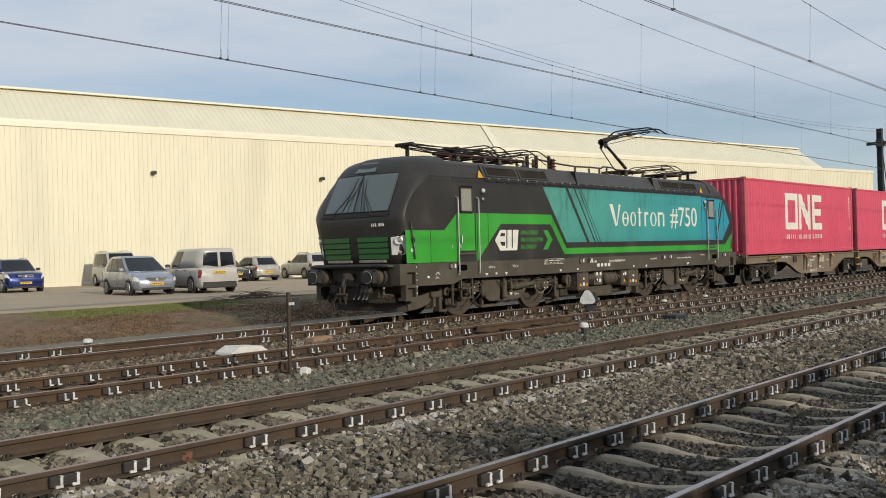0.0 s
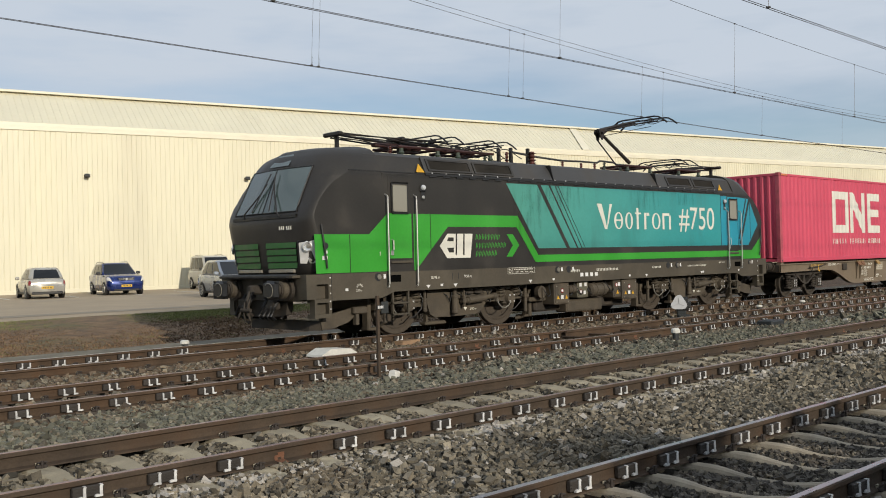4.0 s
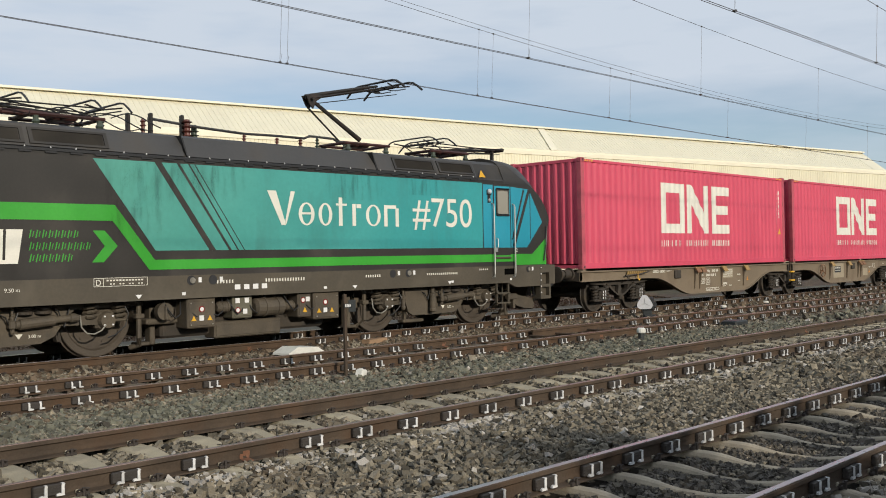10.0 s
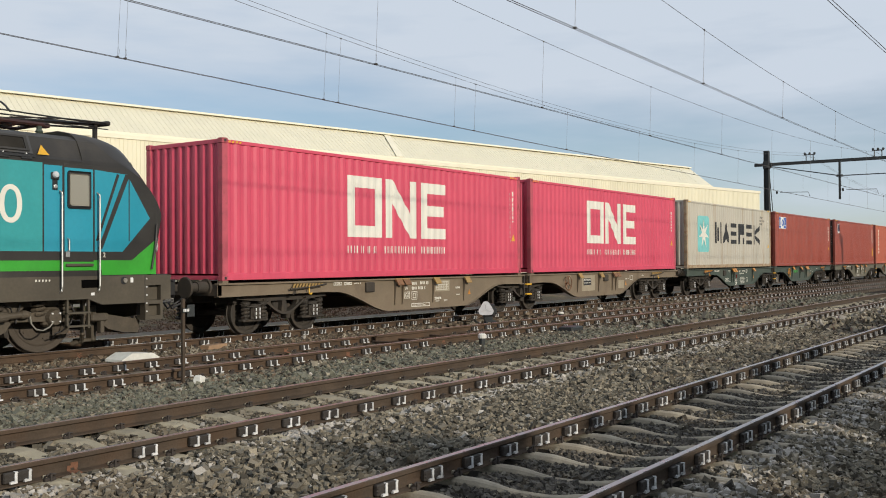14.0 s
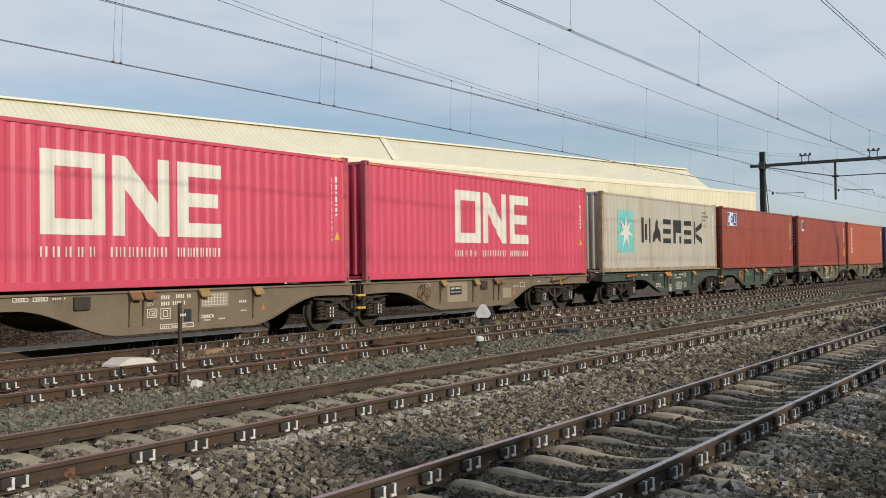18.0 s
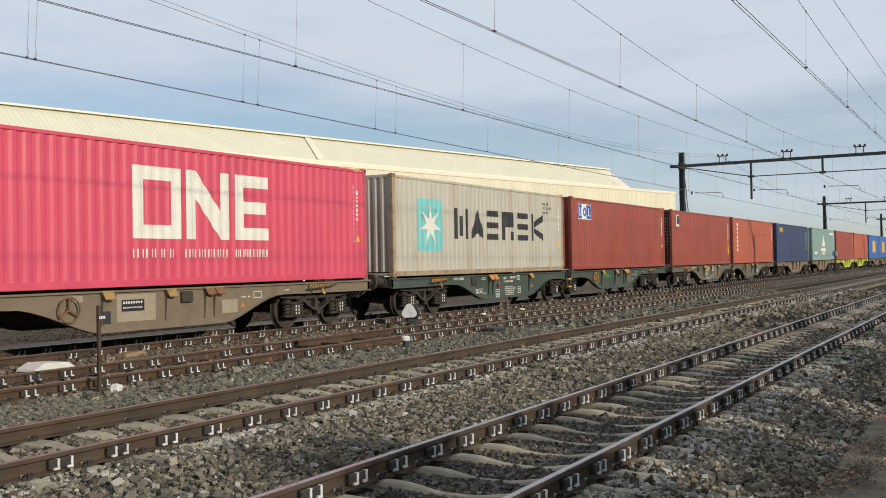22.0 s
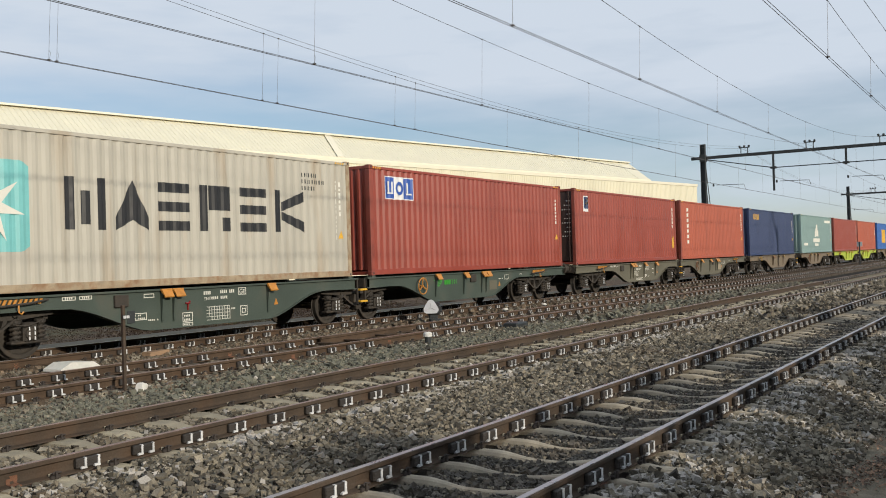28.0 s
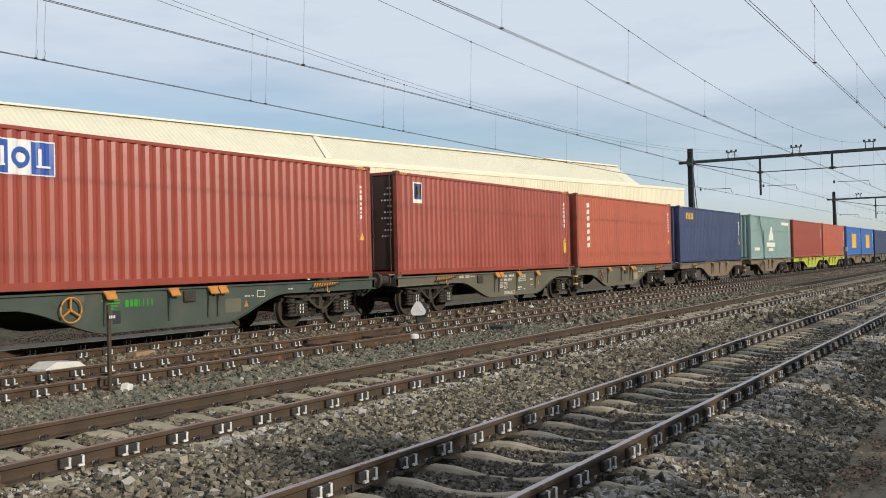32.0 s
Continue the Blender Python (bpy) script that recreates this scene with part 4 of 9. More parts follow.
            tube(bm, [(0, y + 1.9, 5.95), (0, y + 0.1, 5.9), (0, y, 5.6)], 0.02, 6)
            upright(bm, 0, y + 2.1, [(5.86, 0.05), (5.95, 0.07), (6.04, 0.05)], 8)
            part("steady_arm", bm, M["mast"], g)
        bm = B()
        tube(bm, [(0, 18.85, 7.4), (2.2, 18.85, 0.0)], 0.03, 5)
        tube(bm, [(0, 18.85, 6.0), (1.4, 18.85, 0.0)], 0.03, 5)
        part("stay", bm, M["mast"], g)


make_overhead()

# ---- the goods train: containers ----
TRAIN_Y, DECK = 16.25, 1.17
MOVERS = []          # (thing, its place along the train)
SPINNERS = []        # (wheelset, its place in its wagon, radius)


def corrugation(x0, x1, pitch=0.2785, depth=0.036):
    """Points (x, inset) of a side sheet, from post to post."""
    n = max(1, int(round((x1 - x0) / pitch)))
    p = (x1 - x0) / n
    out = []
    for i in range(n):
        a = x0 + i * p
        out += [(a, 0.0), (a + 0.26 * p, 0.0), (a + 0.505 * p, depth), (a + 0.755 * p, depth)]
    return out + [(x1, 0.0)]


def inset_at(x, prof):
    for (a, da), (c, dc) in zip(prof, prof[1:]):
        if a <= x <= c:
            return da + (dc - da) * (x - a) / max(1e-6, c - a)
    return 0.0


def side_patch(bm, prof, y, xa, xb, lo0, hi0, lo1, hi1, lift=0.004):
    """Paint on a corrugated side: follows the sheet from xa to xb; its lower and upper edges run straight."""
    xs = sorted([xa, xb] + [p for p, _ in prof if xa < p < xb])
    a, c = [], []
    for x in xs:
        f = (x - xa) / (xb - xa)
        yy = y + inset_at(x, prof) - lift
        a.append(bm.verts.new((x, yy, lo0 + (lo1 - lo0) * f)))
        c.append(bm.verts.new((x, yy, hi0 + (hi1 - hi0) * f)))
    for i in range(len(xs) - 1):
        bm.faces.new((a[i], a[i + 1], c[i + 1], c[i]))


def make_container(name, u, length, paint, cast, label, doors_front=False, group="containers on the train", height=2.96, marks=True, ribs=0.036):
    """A freight container; its origin is under its front lower edge, on the track's middle line."""
    c = thing(name, pose(u, TRAIN_Y, 0), label, "container", group)
    z0, z1, w = DECK, DECK + height, 1.22
    p, cst = M[paint], M[cast]
    prof = corrugation(0.13, length - 0.13, depth=ribs)
    for s, nm in ((-1, "side_wall"), (1, "side_wall")):
        bm = B()
        lo = [bm.verts.new((x, s * (w - 0.012 - d), z0 + 0.15)) for x, d in prof]
        hi = [bm.verts.new((x, s * (w - 0.012 - d), z1 - 0.10)) for x, d in prof]
        loft(bm, [lo, hi] if s < 0 else [hi, lo], caps=False, closed=False)
        part(nm, bm, p, c)
    for x, s in ((0, 1), (length, -1)):
        bm = B()
        if doors_front and s > 0:
            box(bm, 0.04, 0.09, -w + 0.1, -0.004, z0 + 0.16, z1 - 0.12, 0.01)
            box(bm, 0.04, 0.09, 0.004, w - 0.1, z0 + 0.16, z1 - 0.12, 0.01)
            for yy in (-0.95, -0.35, 0.35, 0.95):
                tube(bm, [(0.025, yy, z0 + 0.12), (0.025, yy, z1 - 0.08)], 0.018, 6)
                for zz in (0.35, 1.1, 1.9, 2.6):
                    box(bm, 0.005, 0.05, yy - 0.05, yy + 0.05, z0 + zz, z0 + zz + 0.05)
            leaf = part("door", bm, M["door_dark"], c, "dark doors with upright locking bars")
            bm = B()
            for row in range(9):
                for k in range(2 + row % 3):
                    box(bm, 0.034, 0.041, -1.0 + 0.10 * k, -0.95 + 0.10 * k, z1 - 0.5 - row * 0.17, z1 - 0.46 - row * 0.17)
            tagged(part("door_strokes", bm, M["off_white"], leaf, "rows of small white strokes"), kind="stuff")
        else:
            ep = corrugation(-w + 0.13, w - 0.13, 0.25, 0.045)
            lo = [bm.verts.new((x + s * (0.02 + d), y, z0 + 0.15)) for y, d in ep]
            hi = [bm.verts.new((x + s * (0.02 + d), y, z1 - 0.10)) for y, d in ep]
            loft(bm, [hi, lo] if s > 0 else [lo, hi], caps=False, closed=False)
            part("end_wall", bm, p, c)
    bm = B()
    rp = corrugation(0.12, length - 0.12, 0.21, 0.02)
    a = [bm.verts.new((x, -w + 0.06, z1 - 0.03 - d)) for x, d in rp]
    b = [bm.verts.new((x, w - 0.06, z1 - 0.03 - d)) for x, d in rp]
    loft(bm, [a, b], caps=False, closed=False)
    part("roof", bm, p, c)
    for s in (-1, 1):
        ya, yb = sorted((s * w, s * (w - 0.06)))
        bm = B()
        box(bm, 0.10, length - 0.10, ya, yb, z1 - 0.11, z1 - 0.035, 0.008)
        part("top_rail", bm, p, c)
        bm = B()
        box(bm, 0.10, length - 0.10, ya, yb, z0 + 0.015, z0 + 0.16, 0.008)
        part("bottom_rail", bm, cst if paint == "grey" else p, c, "rust-stained bottom rail" if paint == "grey" else "")
        for x in (0, length - 0.16):
            bm = B()
            yc, yd = sorted((s * w, s * (w - 0.15)))
            box(bm, x + 0.005, x + 0.155, yc + 0.002, yd - 0.002, z0 + 0.11, z1 - 0.11, 0.012)
            part("corner_post", bm, cst, c)
            for zz in (z0, z1 - 0.118):
                bm = B()
                box(bm, x - 0.004, x + 0.164, yc - 0.004, yd + 0.004, zz, zz + 0.118, 0.015)
                box(bm, x + 0.05, x + 0.11, yc - 0.0055, yc + 0.02, zz + 0.03, zz + 0.09, 0.005, 1)
                part("corner_casting", bm, [cst, M["black"]], c)
    for x in (0.02, length - 0.10):
        for zz in (z0 + 0.02, z1 - 0.11):
            bm = B()
            box(bm, x, x + 0.08, -w + 0.15, w - 0.15, zz, zz + 0.09, 0.008)
            part("end_rail", bm, p, c)
    if marks:
        bm = B()                                   # rows of unreadable code letters by the rear post
        for col, (h0, h1) in enumerate(((0.95, 2.4), (1.55, 2.4))):
            x = length - 0.62 + col * 0.16
            z = z0 + h0
            while z < z0 + h1:
                dz = random.uniform(0.04, 0.14)
                side_patch(bm, prof, -w + 0.012, x, x + 0.05, z, z + dz, z, z + dz)
                z += dz + 0.05
        tagged(part("code_lettering", bm, M["off_white"], c), kind="stuff")
        bm = B()
        x = length - 0.50
        side_patch(bm, prof, -w + 0.012, x, x + 0.09, z0 + 0.98, z0 + 0.98, z0 + 0.98, z0 + 1.18)
        side_patch(bm, prof, -w + 0.012, x + 0.09, x + 0.18, z0 + 0.98, z0 + 1.18, z0 + 0.98, z0 + 0.98)
        part("warning_label", bm, M["yellow"], c)
        for xa in (0.16, length - 0.62):           # striped edge warnings under the top rail
            for k in range(4):
                bm = B()
                x = xa + k * 0.1
                prism(bm, [(x, z1 - 0.095), (x + 0.05, z1 - 0.095), (x + 0.075, z1 - 0.05), (x + 0.025, z1 - 0.05)], -w - 0.004, -w + 0.001)
                part("edge_stripe", bm, M["yellow"], c)
    MOVERS.append((c, u))
    return c, prof


def patches(name, c, prof, quads, mat, label=""):
    """quads: (xa, xb, lo at xa, hi at xa, lo at xb, hi at xb), heights over the rail."""
    bm = B()
    for q in quads:
        side_patch(bm, prof, -1.22 + 0.012, *q)
    return part(name, bm, mat, c, label)


def bars(x0, x1, z0, z1, n, gap=0.3):
    """A word too plain to read: n upright strokes."""
    w = (x1 - x0) / n
    return [(x0 + i * w, x0 + (i + 1 - gap) * w, z0, z1, z0, z1) for i in range(n)]


def word_bars(x0, x1, n, z=1.76, h=0.18):
    """Plain thin strokes in place of n small characters."""
    w, out = (x1 - x0) / n, []
    for i in range(n):
        x = x0 + i * w
        out.append((x, x + 0.035, z, z + h, z, z + h))
        out.append((x + 0.09, x + 0.125, z, z + h, z, z + h))
    return out


def magenta_logo(c, prof):
    """Three big off-white block forms, a ring, two uprights and a comb of bars, over a row of small strokes."""
    x, lo, hi, t = 3.96, 2.15, 3.63, 0.28
    ring = [(x, x + t, lo, hi, lo, hi), (x + 1.29 - t, x + 1.29, lo, hi, lo, hi), (x + t, x + 1.29 - t, lo, lo + t, lo, lo + t), (x + t, x + 1.29 - t, hi - t, hi, hi - t, hi)]
    patches("logo_ring", c, prof, ring, M["off_white"])
    x += 1.46
    patches("logo_upright", c, prof, [(x, x + 0.27, lo, hi, lo, hi)], M["off_white"])
    patches("logo_slant", c, prof, [(x + 0.272, x + 1.028, hi - 0.62, hi, lo, lo + 0.62)], M["off_white"])
    patches("logo_upright", c, prof, [(x + 1.03, x + 1.30, lo, hi, lo, hi)], M["off_white"])
    x += 1.48
    patches("logo_upright", c, prof, [(x, x + t, lo, hi, lo, hi)], M["off_white"])
    for z in (lo, (lo + hi) / 2 - t / 2, hi - t):
        patches("logo_bar", c, prof, [(x + t, x + (1.13 if z != (lo + hi) / 2 - t / 2 else 1.06), z, z + t, z, z + t)], M["off_white"])
    tagged(patches("small_lettering", c, prof, word_bars(3.96, 5.16, 5) + word_bars(5.38, 6.70, 7) + word_bars(6.90, 8.03, 7), M["off_white"], "row of small off-white strokes"), kind="stuff")


c1, prof1 = make_container("container", 35.05, 12.06, "pink", "cast_pink", "magenta corrugated container with big off-white block logo", ribs=0.024)
magenta_logo(c1, prof1)
c2, prof2 = make_container("container", 47.75, 12.08, "pink", "cast_pink", "magenta corrugated container with big off-white block logo", ribs=0.024)
magenta_logo(c2, prof2)

c3, prof3 = make_container("container", 61.12, 12.14, "grey", "cast_grey", "pale grey rust-streaked container with turquoise star square", ribs=0.024)
patches("logo_square", c3, prof3, [(1.30, 1.40, 2.00, 3.40, 1.93, 3.47), (1.40, 1.50, 1.93, 3.47, 1.90, 3.50), (1.50, 2.63, 1.90, 3.50, 1.90, 3.50), (2.63, 2.73, 1.90, 3.50, 1.93, 3.47), (2.73, 2.83, 1.93, 3.47, 2.00, 3.40)], M["star_blue"])
star = []
for i in range(7):
    a = math.pi / 2 + i * 2 * math.pi / 7
    star += [(a, 0.68), (a + math.pi / 7, 0.22)]
bm = B()
sp = [(2.065 + r * math.cos(a), 2.70 + r * math.sin(a)) for a, r in star]
for i in range(0, 14, 2):
    f = [sp[i - 1], sp[i], sp[(i + 1) % 14], (2.065, 2.70)]
    face(bm, [(x, -1.2135, z) for x, z in f])
part("logo_star", bm, M["off_white"], c3, "off-white seven-pointed star")
x, lo, hi, t = 3.55, 2.30, 3.28, 0.20
word = [(x, x + t, lo, hi, lo, hi), (x + 0.36, x + 0.36 + t, lo + 0.1, hi - 0.25, lo + 0.1, hi - 0.25), (x + 0.72, x + 0.72 + t, lo, hi, lo, hi),
        (x + 1.15, x + 1.55, lo, lo + 0.25, lo + 0.2, hi), (x + 1.55, x + 1.95, lo + 0.2, hi, lo, lo + 0.25)]
for x2 in (x + 2.20, x + 4.55):
    word += [(x2, x2 + 0.85, z, z + t, z, z + t) for z in (lo, (lo + hi - t) / 2, hi - t)]
word += [(x + 3.35, x + 3.35 + t, lo, hi, lo, hi), (x + 3.60, x + 4.25, lo + 0.45, hi, lo + 0.45, hi), (x + 4.0, x + 4.25, lo, lo + 0.3, lo, lo + 0.3),
         (x + 5.70, x + 5.70 + t, lo, hi, lo, hi), (x + 5.93, x + 6.75, lo + 0.485, hi - 0.28, hi - 0.25, hi), (x + 5.93, x + 6.75, lo + 0.28, lo + 0.475, lo, lo + 0.25)]
for q in word:
    patches("logo_bar", c3, prof3, [q], M["black"])
tagged(patches("number_strokes", c3, prof3, bars(10.25, 10.85, 3.64, 3.74, 7, 0.6) + bars(10.25, 11.15, 3.48, 3.58, 10, 0.6) + bars(10.25, 10.75, 3.32, 3.42, 6, 0.6), M["mast"]), kind="stuff")

c4, prof4 = make_container("container", 74.12, 12.08, "oxide", "cast_red", "red oxide corrugated container with blue and white logo panel")
for i, mt in enumerate(("logo_blue", "white", "logo_blue")):
    patches("logo_panel", c4, prof4, [(0.74 + i * 0.455, 0.74 + (i + 1) * 0.455, 3.26, 3.84, 3.26, 3.84)], M[mt])
for i, mt in enumerate(("white", "logo_blue", "white")):
    bm = B()
    xx = 0.967 + i * 0.455
    if i == 1:
        wheel_disc(bm, xx, -1.2140, -1.2105, 3.55, 0.185, 18, 0.10)
    else:
        for dx in (-0.12, 0.06) if i == 0 else (-0.10,):
            box(bm, xx + dx, xx + dx + 0.07, -1.2140, -1.2105, 3.38, 3.72)
        box(bm, xx - 0.14, xx + 0.15, -1.2145, -1.2105, 3.38, 3.42)
    part("logo_form", bm, M[mt], c4)
patches("logo_border", c4, prof4, [(0.715, 0.74, 3.235, 3.865, 3.235, 3.865), (2.105, 2.13, 3.235, 3.865, 3.235, 3.865), (0.74, 2.105, 3.235, 3.26, 3.235, 3.26), (0.74, 2.105, 3.84, 3.865, 3.84, 3.865)], M["white"])
c5, prof5 = make_container("container", 87.48, 12.1, "oxide", "cast_red", "red oxide container with dark doors and a small logo", True)
patches("logo_patch", c5, prof5, [(0.90, 0.93, 3.25, 3.86, 3.25, 3.86), (1.37, 1.40, 3.25, 3.86, 3.25, 3.86), (0.93, 1.37, 3.25, 3.36, 3.25, 3.36), (0.93, 1.37, 3.82, 3.86, 3.82, 3.86)], M["white"])
patches("logo_patch", c5, prof5, [(0.93, 1.37, 3.36, 3.82, 3.36, 3.82)], M["navy"])
patches("logo_swirl", c5, prof5, [(0.98, 1.34, 3.42, 3.52, 3.58, 3.70), (1.0, 1.34, 3.60, 3.68, 3.72, 3.79)], M["yellow"])
patches("label_patch", c5, prof5, [(11.6, 11.85, 1.75, 2.2, 1.75, 2.2)], M["yellow"])
c6, prof6 = make_container("container", 100.35, 12.05, "orange", "cast_red", "orange-red container with an upright row of white strokes")
patches("upright_lettering", c6, prof6, [(1.05 + 0.06 * (i % 2), 1.42 - 0.05 * (i % 3), 1.95 + i * 0.27, 2.12 + i * 0.27, 1.99 + i * 0.27, 2.16 + i * 0.27) for i in range(7)], M["off_white"])
c7, prof7 = make_container("container", 113.85, 12.7, "navy", "navy", "navy blue container with a small orange logo")
patches("logo_patch", c7, prof7, bars(1.2, 2.6, 3.45, 3.8, 5, 0.15), M["yellow"])
c8, prof8 = make_container("container", 129.2, 12.6, "teal_grey", "teal_grey", "grey-green container with a white swan-like mark")
for quad in ((5.2, 6.2, 2.4, 2.6, 2.5, 3.6), (6.2, 6.8, 2.5, 3.5, 2.4, 2.6), (4.6, 7.2, 2.0, 2.3, 2.0, 2.3), (5.2, 6.6, 1.7, 1.9, 1.7, 1.9), (1.0, 2.5, 1.75, 1.95, 1.75, 1.95), (9.5, 12, 3.6, 3.8, 3.6, 3.8)):
    patches("logo_patch", c8, prof8, [quad], M["off_white"])
for u, ln, pt in ((143.0, 12.6, "oxide"), (156.1, 12.2, "orange"), (169.9, 10.0, "blue"), (180.5, 10.0, "blue"), (192.0, 12.1, "navy"), (205.5, 12.1, "oxide"), (218.5, 12.1, "grey"), (232.0, 12.1, "orange")):
    cc, pp = make_container("container", u, ln, pt, "cast_red" if pt in ("oxide", "orange") else pt if pt != "grey" else "cast_grey",
                            {"oxide": "red oxide corrugated container far down the train", "orange": "orange-red corrugated container far down the train", "blue": "bright blue container with an orange square mark",
                             "navy": "navy blue corrugated container", "grey": "pale grey corrugated container"}[pt])
    if pt == "blue":
        patches("logo_patch", cc, pp, [(3.6, 6.6, 1.9, 3.4, 1.9, 3.4)], M["yellow"])

# ---- container wagons ----
def wheelset_mesh(r, axle=1.0, width=0.75):
    """An axle with two flanged wheels, turned on y."""
    bm = B()
    lathe(bm, 0, 0, [(-axle, 0.06), (-axle + 0.02, 0.075), (axle - 0.02, 0.075), (axle, 0.06)], 14)
    for s in (-1, 1):
        pr = [(-0.068, 0.10), (-0.066, 0.14), (-0.030, 0.16), (-0.022, r * 0.78), (-0.066, r * 0.83), (-0.068, r - 0.012), (-0.060, r), (0.040, r + 0.004), (0.048, r + 0.028), (0.066, r + 0.026), (0.068, r * 0.83), (0.022, r * 0.78), (0.030, 0.16), (0.066, 0.14), (0.068, 0.10)]
        # the flange sits on the inner side
        pts = [(s * (width - y), rad) for y, rad in pr]
        if s > 0:
            pts = pts[::-1]
        lathe(bm, 0, 0, pts, 32)
        for k in range(6):
            a = k * math.pi / 3
            yy = s * (width + 0.036)
            wheel_disc(bm, 0.62 * r * math.cos(a), min(yy - 0.006, yy + 0.006), max(yy - 0.006, yy + 0.006), 0.62 * r * math.sin(a), 0.018, 6)
    return bm


def coil(bm, x, y, z0, z1, r, wire, turns=4):
    pts = [(x + r * math.cos(6.28318 * t / 8), y + r * math.sin(6.28318 * t / 8), z0 + (z1 - z0) * t / (8 * turns)) for t in range(8 * turns + 1)]
    tube(bm, pts, wire, 5)


BOGIE = {}


def make_bogie(wagon, x, spin):
    """A two-axle goods bogie: side frames with springs and axle boxes, a bolster, two wheelsets."""
    if not BOGIE:
        bm = B()
        arc = [(-0.66 + 0.11 * k, 0.70 - 0.30 * max(0.0, math.cos((-0.66 + 0.11 * k) / 0.66 * 1.5708)) ** 1.3) for k in range(13)]
        for s in (-1, 1):
            ya, yb = sorted((s * 0.93, s * 1.05))
            prism(bm, [(-1.40, 0.83), (-1.40, 0.77), (-0.70, 0.71), (0.70, 0.71), (1.40, 0.77), (1.40, 0.83), (0.60, 0.85), (-0.60, 0.85)], ya, yb)
            yc, yd = sorted((s * 0.91, s * 1.09))
            prism(bm, arc + [(x * 1.0, z + 0.055) for x, z in arc[::-1]], yc, yd)
            prism(bm, [(-0.05, 0.72), (-0.09, 0.45), (0.09, 0.45), (0.05, 0.72)], ya, yb)
            for sx in (-1, 1):
                v = [(sx * 0.42, 0.72), (sx * 0.36, 0.56), (sx * 0.42, 0.54), (sx * 0.50, 0.72)]
                prism(bm, v[::sx], ya, yb)
        box(bm, -0.22, 0.22, -0.93, 0.93, 0.50, 0.80, 0.02)
        for xx in (-1.34, 1.34):
            box(bm, xx - 0.05, xx + 0.05, -0.93, 0.93, 0.68, 0.80, 0.01)
        BOGIE["frame"] = bm_data("bogie", bm, M["bogie"])
        bm = B()
        box(bm, -0.14, 0.14, -1.12, -0.90, 0.31, 0.66, 0.03)
        lathe(bm, 0, 0.46, [(-1.155, 0.03), (-1.15, 0.105), (-1.12, 0.12)], 16)
        box(bm, -0.37, 0.37, -1.10, -0.92, 0.285, 0.335, 0.015)
        BOGIE["box"] = bm_data("axle_box", bm, M["bogie"])
        bm = B()
        coil(bm, 0, -1.02, 0.345, 0.665, 0.082, 0.027, 4)
        upright(bm, 0, -1.02, [(0.335, 0.10), (0.35, 0.10), (0.352, 0.05), (0.66, 0.05), (0.665, 0.105), (0.70, 0.105), (0.72, 0.06)], 12)
        BOGIE["spring"] = bm_data("spring", bm, M["bogie"])
        bm = B()
        for z in (0.35, 0.435, 0.52):
            box(bm, -0.011, 0.011, -1.166, -1.154, z, z + 0.06)
        BOGIE["mark"] = bm_data("white_mark", bm, M["white"])
        bm = B()
        tube(bm, [(-0.16, -1.08, 0.70), (-0.30, -1.13, 0.62), (-0.10, -1.16, 0.60), (0.16, -1.13, 0.66), (0.30, -1.08, 0.72)], 0.016, 5)
        BOGIE["link"] = bm_data("friction_link", bm, M["bogie"])
        bm = B()
        box(bm, -0.09, 0.03, -0.86, -0.64, 0.28, 0.62, 0.02)
        tube(bm, [(-0.03, -0.75, 0.60), (-0.02, -0.80, 0.80)], 0.025, 6)
        BOGIE["brake"] = bm_data("brake_block", bm, M["bogie"])
        BOGIE["wheels"] = bm_data("wheelset", wheelset_mesh(0.46), M["bogie"])
    b = mesh_child("bogie", BOGIE["frame"], wagon, pose(x, 0, 0))
    for ax in (-0.9, 0.9):
        mesh_child("brake_block", BOGIE["brake"], b, pose(ax - 0.52, 0, 0) if ax > 0 else pose(ax + 0.58, 0, 0))
        for s in (1, -1):
            m = pose(ax, 0, 0) if s > 0 else pose(ax, 0, 0, 0, 0, 180)
            mesh_child("axle_box", BOGIE["box"], b, m)
            for dx in (-0.25, 0.25):
                mesh_child("spring", BOGIE["spring"], b, m @ pose(dx, 0, 0))
            if s > 0:
                mesh_child("friction_link", BOGIE["link"], b, m)
                for dx in (-0.055, 0.055):
                    mesh_child("white_mark", BOGIE["mark"], b, m @ pose(dx, 0, 0))
        w = mesh_child("wheelset", BOGIE["wheels"], b, pose(ax, 0, 0.46))
        if spin:
            SPINNERS.append((w, ax, 0, 0.46, 0.46))


def bm_data(name, bm, mat, smooth=False):
    me = bpy.data.meshes.new(name)
    bm.normal_update()
    bm.to_mesh(me)
    bm.free()
    for one in (mat if isinstance(mat, (list, tuple)) else [mat]):
        me.materials.append(one)
    if smooth:
        me.polygons.foreach_set("use_smooth", [True] * len(me.polygons))
    return me


def mesh_child(name, me, parent, m, label=""):
    o = new(name, me)
    o.parent = parent
    o.matrix_basis = m
    if label:
        tagged(o, label)
    return o


